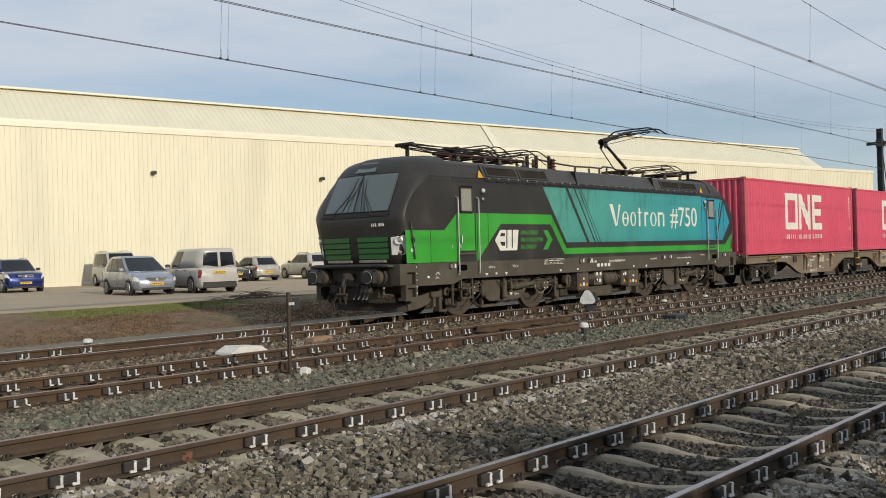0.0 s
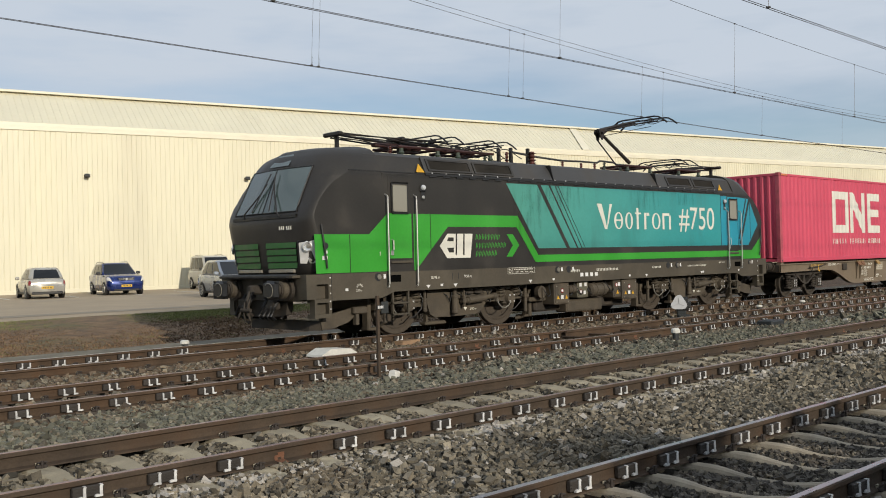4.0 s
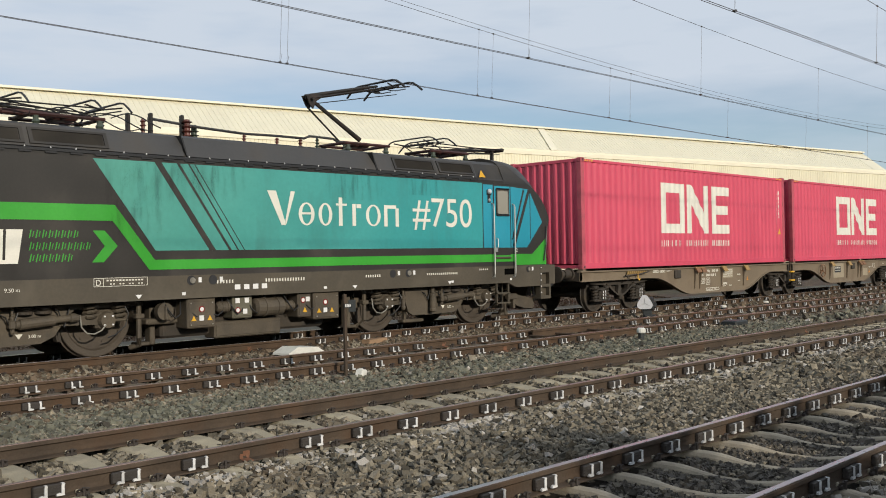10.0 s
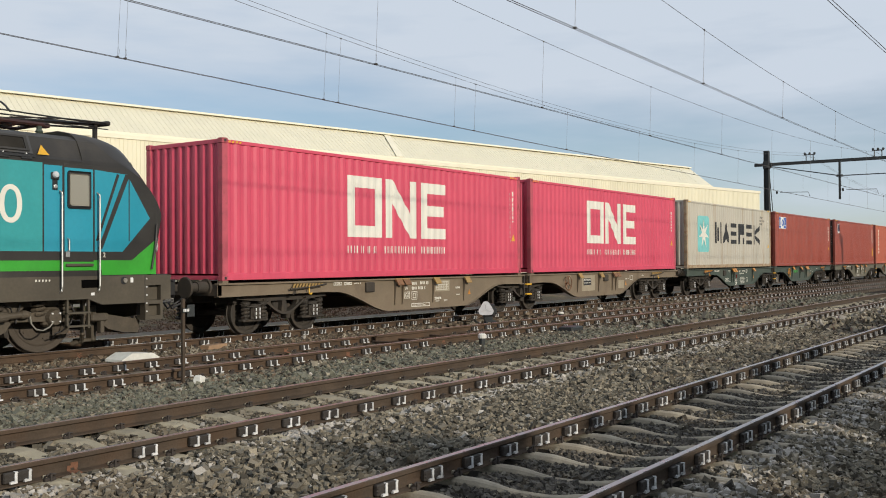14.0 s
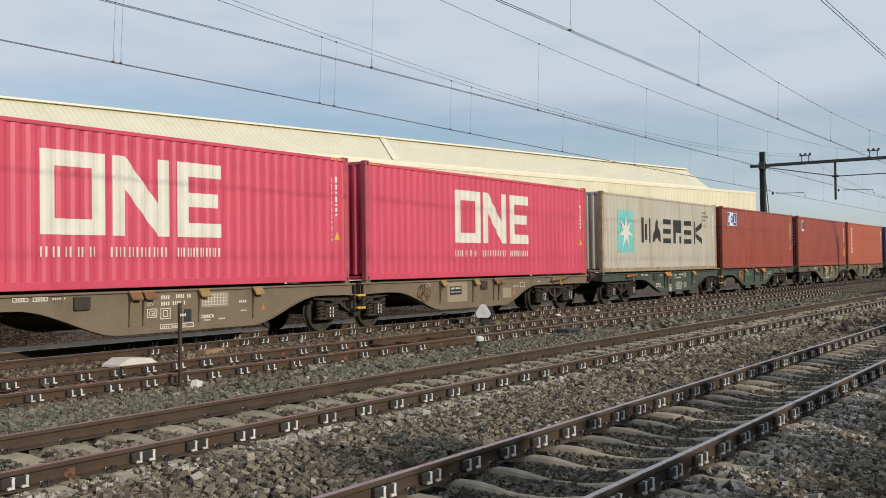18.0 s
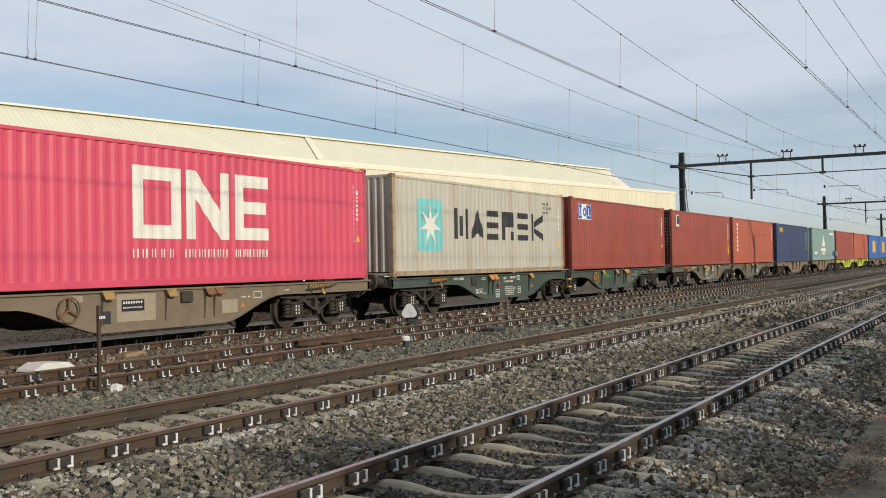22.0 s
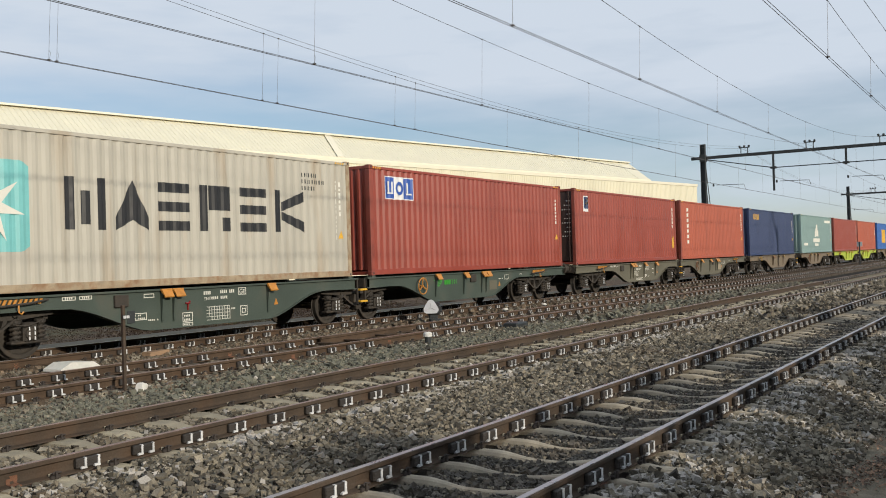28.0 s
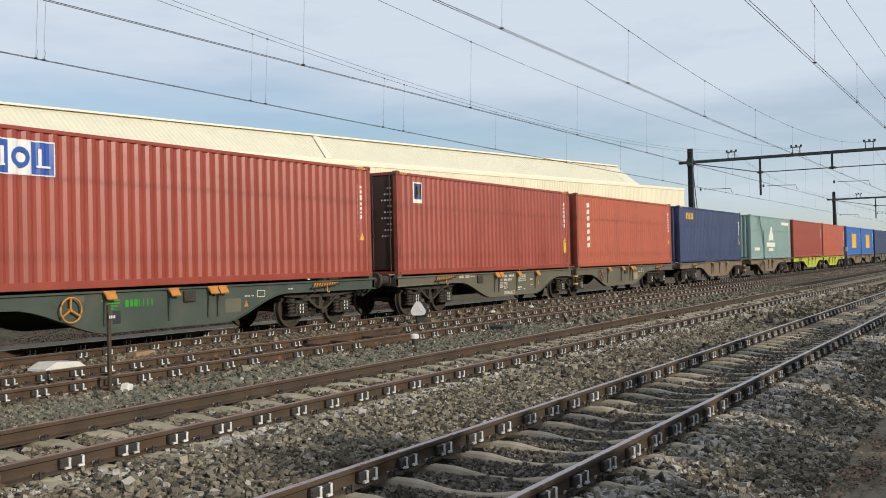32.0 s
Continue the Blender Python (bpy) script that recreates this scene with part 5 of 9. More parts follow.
def buffer_pair(wagon, x, s):
    """Two buffers and the screw coupling at a wagon's end; s: -1 at its front."""
    for y in (-0.875, 0.875):
        bm = B()
        rings = []
        for d, r in ((0, 0.17), (0.05, 0.17), (0.05, 0.12), (0.30, 0.12), (0.30, 0.095), (0.50, 0.095), (0.52, 0.20), (0.56, 0.225), (0.585, 0.21)):
            rings.append([bm.verts.new((x + s * d, y + r * math.cos(6.28318 * j / 18), 1.05 + r * math.sin(6.28318 * j / 18))) for j in range(18)])
        loft(bm, rings)
        part("buffer", bm, M["bogie"], wagon)
    bm = B()
    box(bm, min(x, x + s * 0.35), max(x, x + s * 0.35), -0.06, 0.06, 0.95, 1.10, 0.02)
    tube(bm, [(x + s * 0.3, 0, 1.0), (x + s * 0.45, 0, 0.85), (x + s * 0.55, 0, 0.70), (x + s * 0.45, 0, 0.60)], 0.035, 6)
    part("coupling", bm, M["bogie"], wagon)
    for y in (-0.45, -0.30, 0.35):
        bm = B()
        tube(bm, [(x, y, 0.95), (x + s * 0.25, y, 0.75), (x + s * 0.5, y + 0.05, 0.62), (x + s * 0.6, y + 0.05, 0.75)], 0.022, 6)
        part("brake_hose", bm, M["hose"], wagon)


STOPS = ((5.72, 6.03, 7.38, 8.86), (3.12, 4.75, 5.87, 6.16))      # folding stops along each half


def make_wagon(u, halves, paint, label, spin=True, detail=2, wheel_half=1, group="container wagons"):
    """An articulated flat wagon of two halves on three bogies; halves: (start, length) along it."""
    stops = STOPS if paint != "wagon_green" else (STOPS[0][:2] + STOPS[0][3:], STOPS[1])
    w = thing("container_wagon", pose(u, TRAIN_Y, 0), label, "flat wagon", group)
    p = M[paint]
    for i, (x0, ln) in enumerate(halves):
        a, b = x0 - (0.12 if i == 0 else 0.22), x0 + ln + (0.22 if i == 0 else 0.12)
        m0, m1 = (x0 + 5.45, x0 + 8.95) if i == 0 else (x0 + 3.15, x0 + 6.5)
        l0, r1 = m0 - 2.1, m1 + 2.0
        poly = [(a, 1.10), (a, 0.86), (l0 - 0.3, 0.88)]
        for k in range(1, 9):                              # the belly's curve
            f = k / 8
            poly.append((l0 + (m0 - l0) * f, 0.88 - 0.55 * f * f * (3 - 2 * f) * (0.75 + 0.25 * f)))
        for k in range(0, 9):
            f = 1 - k / 8
            poly.append((m1 + (r1 - m1) * (1 - f), 0.88 - 0.55 * f * f * (3 - 2 * f) * (0.75 + 0.25 * f)))
        poly += [(r1 + 0.3, 0.88), (b, 0.86), (b, 1.10)]
        for s in (-1, 1):
            bm = B()
            y0, y1 = sorted((s * 1.20, s * 1.18))
            prism(bm, poly, y0, y1)
            ya, yb = sorted((s * 1.25, s * 1.10))
            box(bm, a, b, ya, yb, 1.085, 1.125, 0.006)
            low = [q for q in poly if q[1] < 1.0]
            for (xa, za), (xb, zb) in zip(low, low[1:]):
                v = [bm.verts.new(c) for c in ((xa, ya, za), (xb, ya, zb), (xb, yb, zb), (xa, yb, za), (xa, ya, za - 0.02), (xb, ya, zb - 0.02), (xb, yb, zb - 0.02), (xa, yb, za - 0.02))]
                for q in ((0, 1, 2, 3), (7, 6, 5, 4), (0, 4, 5, 1), (2, 6, 7, 3)):
                    bm.faces.new([v[t] for t in q])
            sill = part("side_sill", bm, p, w)
            if s < 0:
                for x in stops[i]:
                    bm = B()
                    a0_, c0_ = [(-1.20, 1.08), (-1.29, 1.06), (-1.235, 0.50), (-1.20, 0.44)], x0 + x + 0.02
                    prism_x(bm, a0_, c0_, c0_ + 0.05)
                    part("stiffener", bm, p, sill)
        bm = B()
        box(bm, a + 0.1, b - 0.1, -0.30, 0.30, 0.70, 1.06, 0.02)
        for k in range(7):
            x = a + 0.6 + (b - a - 1.2) * k / 6
            box(bm, x - 0.08, x + 0.08, -1.18, 1.18, 0.92, 1.08)
        box(bm, a, a + 0.12, -1.20, 1.20, 0.86, 1.10, 0.01)
        box(bm, b - 0.12, b, -1.20, 1.20, 0.86, 1.10, 0.01)
        part("underframe", bm, M["bogie"], w)
        for x in (x0, x0 + ln - 0.16):
            for s in (-1, 1):
                bm = B()
                ya, yb = sorted((s * 1.22, s * 1.05))
                box(bm, x, x + 0.16, ya, yb, 1.10, DECK + 0.001, 0.005)
                part("container_seat", bm, p, w)
        # folding stops along the deck's edge
        for k, x in enumerate(stops[i]):
            x += x0
            bm = B()
            prism_x(bm, [(-1.255, 1.105), (-1.29, 1.10), (-1.37, 0.97), (-1.36, 0.95), (-1.28, 1.05), (-1.25, 1.05)], x, x + 0.25)
            flap_paint = M["orange_paint"] if paint != "wagon_brown" else M["rust_wheel"] if (k < 2) == (i == 0) else M["ochre"]
            flap = part("folding_stop", bm, flap_paint, w)
            bm = B()
            tube(bm, [(x - 0.02, -1.27, 1.105), (x + 0.27, -1.27, 1.105)], 0.022, 6)
            part("hinge", bm, M["ochre"] if paint == "wagon_brown" else M["orange_paint"], flap)
        xs = x0 + 2.0 if i == 0 else x0 + ln - 2.6
        bm = B()                                   # striped lever under the deck's edge, with its hook
        for k in range(10):
            prism(bm, [(xs + k * 0.1, 0.985), (xs + k * 0.1 + 0.055, 0.985), (xs + k * 0.1 + 0.105, 1.075), (xs + k * 0.1 + 0.05, 1.075)], -1.268, -1.25)
        part("hazard_stripes", bm, M["ochre"] if paint == "wagon_brown" else M["orange_paint"], w)
        bm = B()
        tube(bm, [(xs - 0.10, -1.285, 0.955), (xs + 0.30, -1.29, 0.975), (xs + 0.75, -1.29, 1.0), (xs + 1.10, -1.275, 1.05)], 0.022, 6)
        tube(bm, [(xs + 0.12, -1.27, 0.96), (xs + 0.06, -1.28, 0.86), (xs - 0.02, -1.27, 0.84)], 0.018, 6)
        part("lever", bm, M["bogie"], w)
        bm = B()
        tube(bm, [(xs + 0.50, -1.29, 1.02), (xs + 0.50, -1.30, 0.85), (xs + 0.55, -1.30, 0.82), (xs + 0.59, -1.30, 0.86)], 0.016, 6)
        part("lever_hook", bm, M["yellow"] if paint == "wagon_brown" else M["orange_paint"], w)
        # inscription panels, too small to read
        if detail > 1:
            def strokes(x, z, n, hh, pitch=0.06):
                for k in range(n):
                    if k % 5 != 4:
                        box(bm, x + k * pitch, x + k * pitch + pitch * 0.55, -1.204, -1.199, z, z + hh)
            def outline(x, z, ww, hh, t=0.014):
                bm = B()
                for a_, b_, c_, d_ in ((x, x + ww, z, z + t), (x, x + ww, z + hh - t, z + hh), (x, x + t, z + t, z + hh - t), (x + ww - t, x + ww, z + t, z + hh - t)):
                    box(bm, a_, b_, -1.2035, -1.199, c_, d_)
                part("panel_outline", bm, M["off_white"], w)
            bm = B()
            green = paint == "wagon_green"
            if i == 0 and green:
                for x, z, n, hh in ((6.93, 0.95, 5, 0.07), (7.42, 0.96, 8, 0.07), (7.15, 0.84, 10, 0.06), (4.94, 0.61, 7, 0.03), (4.94, 0.55, 9, 0.03), (5.42, 0.50, 6, 0.03), (6.36, 0.52, 4, 0.04), (6.36, 0.44, 4, 0.04), (6.35, 0.345, 5, 0.03), (7.74, 0.60, 3, 0.03), (3.50, 1.02, 4, 0.035), (3.87, 1.02, 4, 0.035)):
                    strokes(x0 + x, z, n, hh, 0.055 if hh > 0.04 else 0.045)
            elif i == 0:
                for x, z, n, hh in ((6.50, 0.94, 4, 0.075), (6.86, 0.95, 7, 0.075), (6.50, 0.82, 11, 0.075), (6.52, 0.395, 13, 0.03), (7.55, 0.545, 6, 0.03), (7.56, 0.47, 4, 0.03), (7.95, 0.48, 5, 0.03), (3.50, 1.02, 4, 0.035), (3.87, 1.02, 4, 0.035), (4.18, 1.02, 6, 0.03), (8.52, 0.80, 4, 0.05), (8.56, 0.62, 5, 0.025)):
                    strokes(x0 + x, z, n, hh, 0.055 if hh > 0.04 else 0.045)
            else:
                for x, z, n, hh in ((7.08, 0.84, 7, 0.03), (8.6, 0.95, 5, 0.03)):
                    strokes(x0 + x, z, n, hh, 0.045)
            tagged(part("inscription", bm, M["off_white"], w, "small off-white strokes on the sill"), kind="stuff")
            if i == 0 and green:
                for x, z, ww, hh in ((7.97, 0.90, 0.24, 0.16), (8.02, 0.44, 0.22, 0.22), (8.07, 0.50, 0.12, 0.10), (6.32, 0.42, 0.28, 0.19), (6.32, 0.32, 0.28, 0.08), (4.90, 0.53, 0.48, 0.14), (5.32, 0.96, 0.26, 0.08), (3.44, 1.0, 0.29, 0.07), (3.81, 1.0, 0.28, 0.07)):
                    outline(x0 + x, z, ww, hh)
                text_mesh("letters", "GE", 0.14, M["off_white"], w, pose(x0 + 8.00, -1.2015, 0.925, 90, 0, 0), width=0.17)
                text_mesh("letters", "TEN", 0.09, M["off_white"], w, pose(x0 + 6.93, -1.2015, 0.835, 90, 0, 0), width=0.18)
                bm = B()
                tube(bm, [(x0 + 6.46, -1.215, 0.66), (x0 + 6.46, -1.225, 0.80), (x0 + 6.52, -1.225, 0.84)], 0.018, 6)
                tube(bm, [(x0 + 6.40, -1.215, 0.80), (x0 + 6.52, -1.215, 0.80)], 0.02, 6)
                part("brake_lever", bm, M["red_lamp"], w, "small red changeover lever")
                bm = B()
                for k in range(9):
                    box(bm, x0 + 7.07 + k * 0.077, x0 + 7.08 + k * 0.077, -1.2055, -1.199, 0.40 + (0.0 if k > 0 else 0.10), 0.68)
                for k in range(5):
                    box(bm, x0 + 7.00, x0 + 7.696, -1.2045, -1.199, 0.40 + k * 0.07, 0.41 + k * 0.07)
                tagged(part("load_grid", bm, M["off_white"], w), kind="stuff")
            elif i == 0:
                for x, z, ww, hh in ((6.17, 0.60, 0.23, 0.17), (6.48, 0.56, 0.24, 0.21), (6.54, 0.60, 0.12, 0.13), (6.47, 0.37, 0.82, 0.09), (7.47, 0.53, 0.34, 0.06), (3.44, 1.0, 0.29, 0.07), (3.81, 1.0, 0.28, 0.07)):
                    outline(x0 + x, z, ww, hh)
                text_mesh("letters", "GE", 0.15, M["off_white"], w, pose(x0 + 6.20, -1.2015, 0.63, 90, 0, 0), width=0.17)
                text_mesh("letters", "TEN", 0.11, M["off_white"], w, pose(x0 + 6.14, -1.2015, 0.83, 90, 0, 0), width=0.17)
                bm = B()
                box(bm, x0 + 7.46, x0 + 8.22, -1.203, -1.199, 0.74, 1.04)
                panel = part("data_panel", bm, M["panel_tan"] if paint == "wagon_brown" else p, w, "pale panel with a ruled load grid")
                bm = B()
                for k in range(9):
                    box(bm, x0 + 7.52 + k * 0.078, x0 + 7.532 + k * 0.078, -1.2055, -1.2025, 0.78, 1.0)
                for k in range(4):
                    box(bm, x0 + 7.52, x0 + 8.156, -1.2055, -1.2025, 0.78 + k * 0.07, 0.79 + k * 0.07)
                tagged(part("load_grid", bm, M["off_white"], panel), kind="stuff")
            else:
                for x, z, ww, hh in ((7.49, 0.82, 0.27, 0.15),):
                    outline(x0 + x, z, ww, hh)
                for x, z, ww, hh in ((6.45, 0.52, 0.50, 0.30), (2.48, 0.93, 0.24, 0.12)) + (((3.52, 0.50, 1.0, 0.54),) if paint == "wagon_brown" else ()):
                    bm = B()
                    box(bm, x0 + x, x0 + x + ww, -1.203, -1.199, z, z + hh)
                    part("data_panel", bm, M["panel_tan"] if paint != "wagon_green" else M["wagon_olive"], w)
            bm = B()
            x = x0 + 9.13 if i == 0 else m1 + 0.55
            prism(bm, [(x, 0.62), (x + 0.14, 0.62), (x + 0.07, 0.77)], -1.205, -1.2)
            part("warning_triangle", bm, M["orange_paint"], w)
            bm = B()
            x = x0 + 4.58 if i == 0 else x0 + 5.2
            box(bm, x, x + 0.33, -1.26, -1.19, 0.81, 1.05, 0.015)
            part("label_holder", bm, M["bogie"], w)
    # brake wheel
    x0, ln = halves[wheel_half]
    hx = x0 + 2.35
    bm = B()
    pts = [(hx + 0.23 * math.cos(a * 0.2618), -1.30, 0.80 + 0.23 * math.sin(a * 0.2618)) for a in range(25)]
    tube(bm, pts, 0.018, 6)
    for k in range(3):
        a = math.pi / 2 + k * 2.0944
        tube(bm, [(hx, -1.28, 0.80), (hx + 0.225 * math.cos(a), -1.30, 0.80 + 0.225 * math.sin(a))], 0.02, 6)
    tube(bm, [(hx, -1.2, 0.80), (hx, -1.31, 0.80)], 0.03, 8)
    part("brake_wheel", bm, M["orange_paint"] if paint == "wagon_green" else M["rust_wheel"], w, "brake handwheel with three spokes")
    # steps at the joint
    jx = halves[0][0] + halves[0][1] + 0.32
    bm = B()
    for dx in (-0.16, 0.16):
        box(bm, jx + dx - 0.02, jx + dx + 0.02, -1.26, -1.20, 0.45, 1.10, 0.006)
    ladder = part("step_frame", bm, M["bogie"], w)
    for z in (0.50, 0.80):
        bm = B()
        box(bm, jx - 0.15, jx + 0.15, -1.34, -1.19, z, z + 0.05, 0.008)
        part("step", bm, M["yellow"], ladder)
    a0, b1 = halves[0][0], halves[1][0] + halves[1][1]
    for bx in (a0 + 1.95, jx, b1 - 2.05):
        make_bogie(w, bx, spin)
    buffer_pair(w, a0 - 0.12, -1)
    buffer_pair(w, b1 + 0.12, 1)
    MOVERS.append((w, u))
    return w


wagon_a = make_wagon(35.05, [(0, 12.06), (12.70, 12.08)], "wagon_brown", "dusty brown articulated container wagon with fish-belly sills")
bm = B()
box(bm, 16.34, 16.92, -1.206, -1.199, 0.70, 0.93)
part("owner_plate", bm, M["black"], wagon_a, "dark owner's plate")
bm = B()
for k in range(8):
    box(bm, 16.38 + k * 0.064, 16.415 + k * 0.064, -1.209, -1.2055, 0.85, 0.90)
for k in range(10):
    box(bm, 16.38 + k * 0.05, 16.405 + k * 0.05, -1.209, -1.2055, 0.76, 0.79)
part("plate_strokes", bm, M["off_white"], wagon_a)
wagon_b = make_wagon(61.12, [(0, 12.14), (13.0, 12.08)], "wagon_green", "dark green articulated container wagon with orange fittings")
bm = B()
for k, (a, b) in enumerate(((0.0, 0.45), (0.06, 0.45), (0.10, 0.40), (0.14, 0.30))):
    box(bm, 16.10 + a, 16.10 + b, -1.206, -1.199, 0.92 - k * 0.055, 0.945 - k * 0.055)
part("logo_lines", bm, M["green"], wagon_b, "four bright green logo lines")
for k in range(7):
    bm = B()
    box(bm, 16.68 + k * 0.11, 16.68 + k * 0.11 + (0.085 if k < 3 else 0.03), -1.206, -1.199, 0.79, 0.93)
    part("logo_stroke", bm, M["green"], wagon_b)
wagon_c = make_wagon(87.48, [(0, 12.1), (12.87, 12.05)], "wagon_olive", "olive-brown articulated container wagon")
wagon_d = make_wagon(113.85, [(0, 12.7), (15.35, 12.6)], "wagon_brown", "brown articulated container wagon in the distance", False, 1)
wagon_e = make_wagon(143.0, [(0, 12.6), (13.1, 12.2)], "lime", "lime-coloured articulated container wagon in the distance", False, 1)
wagon_f = make_wagon(169.9, [(0, 10.0), (10.6, 10.0)], "wagon_brown", "brown container wagon far down the train", False, 1)
wagon_g = make_wagon(192.0, [(0, 12.1), (13.5, 12.1)], "wagon_olive", "olive container wagon far down the train", False, 1)
wagon_h = make_wagon(218.5, [(0, 12.1), (13.5, 12.1)], "wagon_green", "green container wagon far down the train", False, 1)

# ---- the locomotive ----
LU = 24.7
loco = thing("locomotive", pose(LU, TRAIN_Y, 0), "electric locomotive in anthracite, bright green and teal", "locomotive")
MOVERS.append((loco, LU))
SIDE = -1.49


def cab_ring(z):
    """Half outline of the cab's front at a height: side end, corner, shoulder, middle, as (x, y) for the front end."""
    zs = [1.33, 1.55, 2.05, 2.38, 2.44, 2.55, 2.80, 3.10, 3.32, 3.45, 3.60, 3.74, 3.85, 3.92]
    xs = [-8.25, -8.32, -8.48, -8.58, -8.59, -8.56, -8.42, -8.12, -7.74, -7.52, -7.34, -7.18, -7.02, -6.95]
    xf = [-8.64, -8.67, -8.72, -8.74, -8.72, -8.68, -8.56, -8.41, -8.30, -8.22, -8.10, -7.92, -7.62, -7.15]
    xm = [-8.68, -8.71, -8.77, -8.79, -8.77, -8.73, -8.63, -8.50, -8.40, -8.34, -8.25, -8.12, -7.90, -7.35]
    w = [1.49, 1.49, 1.49, 1.49, 1.49, 1.49, 1.49, 1.49, 1.48, 1.44, 1.37, 1.27, 1.08, 0.75]
    wf = [1.06, 1.07, 1.10, 1.12, 1.11, 1.08, 1.06, 1.05, 1.04, 1.03, 1.00, 0.94, 0.80, 0.52]
    def at(v):
        k = max(0, min(len(zs) - 2, sum(1 for q in zs if q <= z) - 1))
        h, f = zs[k + 1] - zs[k], (z - zs[k]) / (zs[k + 1] - zs[k])
        step = [(v[i + 1] - v[i]) / (zs[i + 1] - zs[i]) for i in range(len(v) - 1)]
        slope = lambda i: step[0] if i == 0 else step[-1] if i == len(v) - 1 else (step[i - 1] + step[i]) / 2
        return ((1 + 2 * f) * v[k] + f * h * slope(k)) * (1 - f) ** 2 + ((3 - 2 * f) * v[k + 1] - (1 - f) * h * slope(k + 1)) * f * f
    ww, wi, a, f, m = at(w), at(wf), at(xs), at(xf), at(xm)
    return [(-6.9, ww), (a, ww), (a * 0.36 + f * 0.64, wi + (ww - wi) * 0.62), (f, wi), (f * 0.55 + m * 0.45, wi * 0.66), (m, 0.30), (m - 0.004, 0.0)]


def ring_points(z, end):
    half = cab_ring(z)
    pts = [(x, -y) for x, y in half] + [(x, y) for x, y in half[-2::-1]]
    return [(x * -end if end > 0 else x, y) for x, y in pts]


def cab(end):
    sgn = -1 if end < 0 else 1
    cabin = B()
    zs = [1.33, 1.55, 1.80, 2.05, 2.22, 2.32, 2.38, 2.44, 2.50] + [2.55 + 0.05 * i for i in range(25)] + [3.78, 3.81, 3.84, 3.87, 3.90, 3.92]
    rings = []
    for z in zs:
        rings.append([cabin.verts.new((x, y, z)) for x, y in ring_points(z, end)])
    loft(cabin, rings if end < 0 else [r[::-1] for r in rings])
    shell = part("cab", cabin, M["dark_grey"], loco, smooth=True)
    ends = {0, 11, 12}                                     # the flat sides and the joint with the body stay crisp
    shell.data.polygons.foreach_set("use_smooth", [len(f.vertices) == 4 and f.index % 13 not in ends for f in shell.data.polygons])
    # front glass in two panes, each bent round the corner
    for side in (-1, 1):
        bm = B()
        gz = [2.56, 2.68, 2.80, 2.95, 3.10, 3.22, 3.32, 3.43]
        cols = []
        for z in gz:
            p = cab_ring(z)
            row = []
            for k, f in ((3, 0.06), (3, 0.5), (4, 0.0), (4, 0.5), (5, 0.0), (6, 0.0)):
                (xa, ya), (xb, yb) = p[k], p[min(k + 1, 6)]
                x, y = xa + (xb - xa) * f, ya + (yb - ya) * f
                if k == 6:
                    y = 0.02
                row.append(bm.verts.new(((x - 0.012) * (-1 if end > 0 else 1), side * y, z)))
            cols.append(row)
        flip = (side > 0) != (end > 0)
        loft(bm, [r[::-1] for r in cols] if flip else cols, caps=False, closed=False)
        part("windscreen", bm, M["glass_clear"], shell, "tinted windscreen pane", smooth=True)
        bm = B()                                       # black seal round the pane
        fx = -1 if end > 0 else 1
        edge_pts = []
        for z in gz:
            p = cab_ring(z)
            (xa, ya), (xb, yb) = p[3], p[4]
            edge_pts.append(((xa + (xb - xa) * 0.03 - 0.016) * fx, side * (ya + (yb - ya) * 0.03), z))
        tube(bm, edge_pts, 0.013, 5)
        for z in (gz[0] - 0.01, gz[-1] + 0.012):
            p = cab_ring(z)
            tube(bm, [((p[k][0] - 0.014) * fx, side * p[k][1], z) for k in (3, 4, 5, 6)], 0.013, 5)
        part("window_seal", bm, M["hose"], shell)
        # wipers
        bm = B()
        tube(bm, [(-8.78 * fx, side * 0.62, 2.46), (-8.80 * fx, side * 0.56, 2.56), (-8.62 * fx, side * 0.24, 2.95), (-8.54 * fx, side * 0.12, 3.16)], 0.016, 5)
        tube(bm, [(-8.80 * fx, side * 0.30, 2.58), (-8.64 * fx, side * 0.20, 2.95), (-8.46 * fx, side * 0.09, 3.36)], 0.013, 5)
        part("wiper", bm, M["plastic"], shell)
        # lamps in their corner housings
        q1, q2 = cab_ring(1.78), cab_ring(2.02)
        fx = -1 if end > 0 else 1
        lowz, topz = 1.49, 2.02
        p0, p1 = cab_ring(lowz), cab_ring(topz)
        def onto(p, k, f, out):
            (xa, ya), (xb, yb) = p[k], p[k + 1]
            return Vector(((xa + (xb - xa) * f - out) * fx, side * (ya + (yb - ya) * f + out * 0.6), 0))
        up = Vector((0, 0, 1))
        cell = [onto(p0, 2, 0.97, 0.0) + up * (lowz + 0.02), onto(p0, 1, 0.16, 0.0) + up * lowz, onto(p1, 1, 0.22, 0.0) + up * topz, onto(p1, 2, 0.97, 0.0) + up * (topz - 0.05)]
        out = Vector((-0.75 * fx, side * 0.66, 0)) * 0.035
        mid = sum(cell, Vector()) / 4
        def shrunk(f, d):
            return [bm.verts.new(mid + (c - mid) * f + out * d) for c in cell]
        turn = -1 if flip else 1
        bm = B()
        loft(bm, [r[::turn] for r in (shrunk(1.02, -0.6), shrunk(1.0, 1.0), shrunk(0.86, 1.0))], caps=False)
        rim = part("lamp_frame", bm, M["hose"], shell)
        bm = B()
        loft(bm, [r[::turn] for r in (shrunk(0.86, 0.98), shrunk(0.84, 1.15), shrunk(0.6, 1.2))], caps=True)
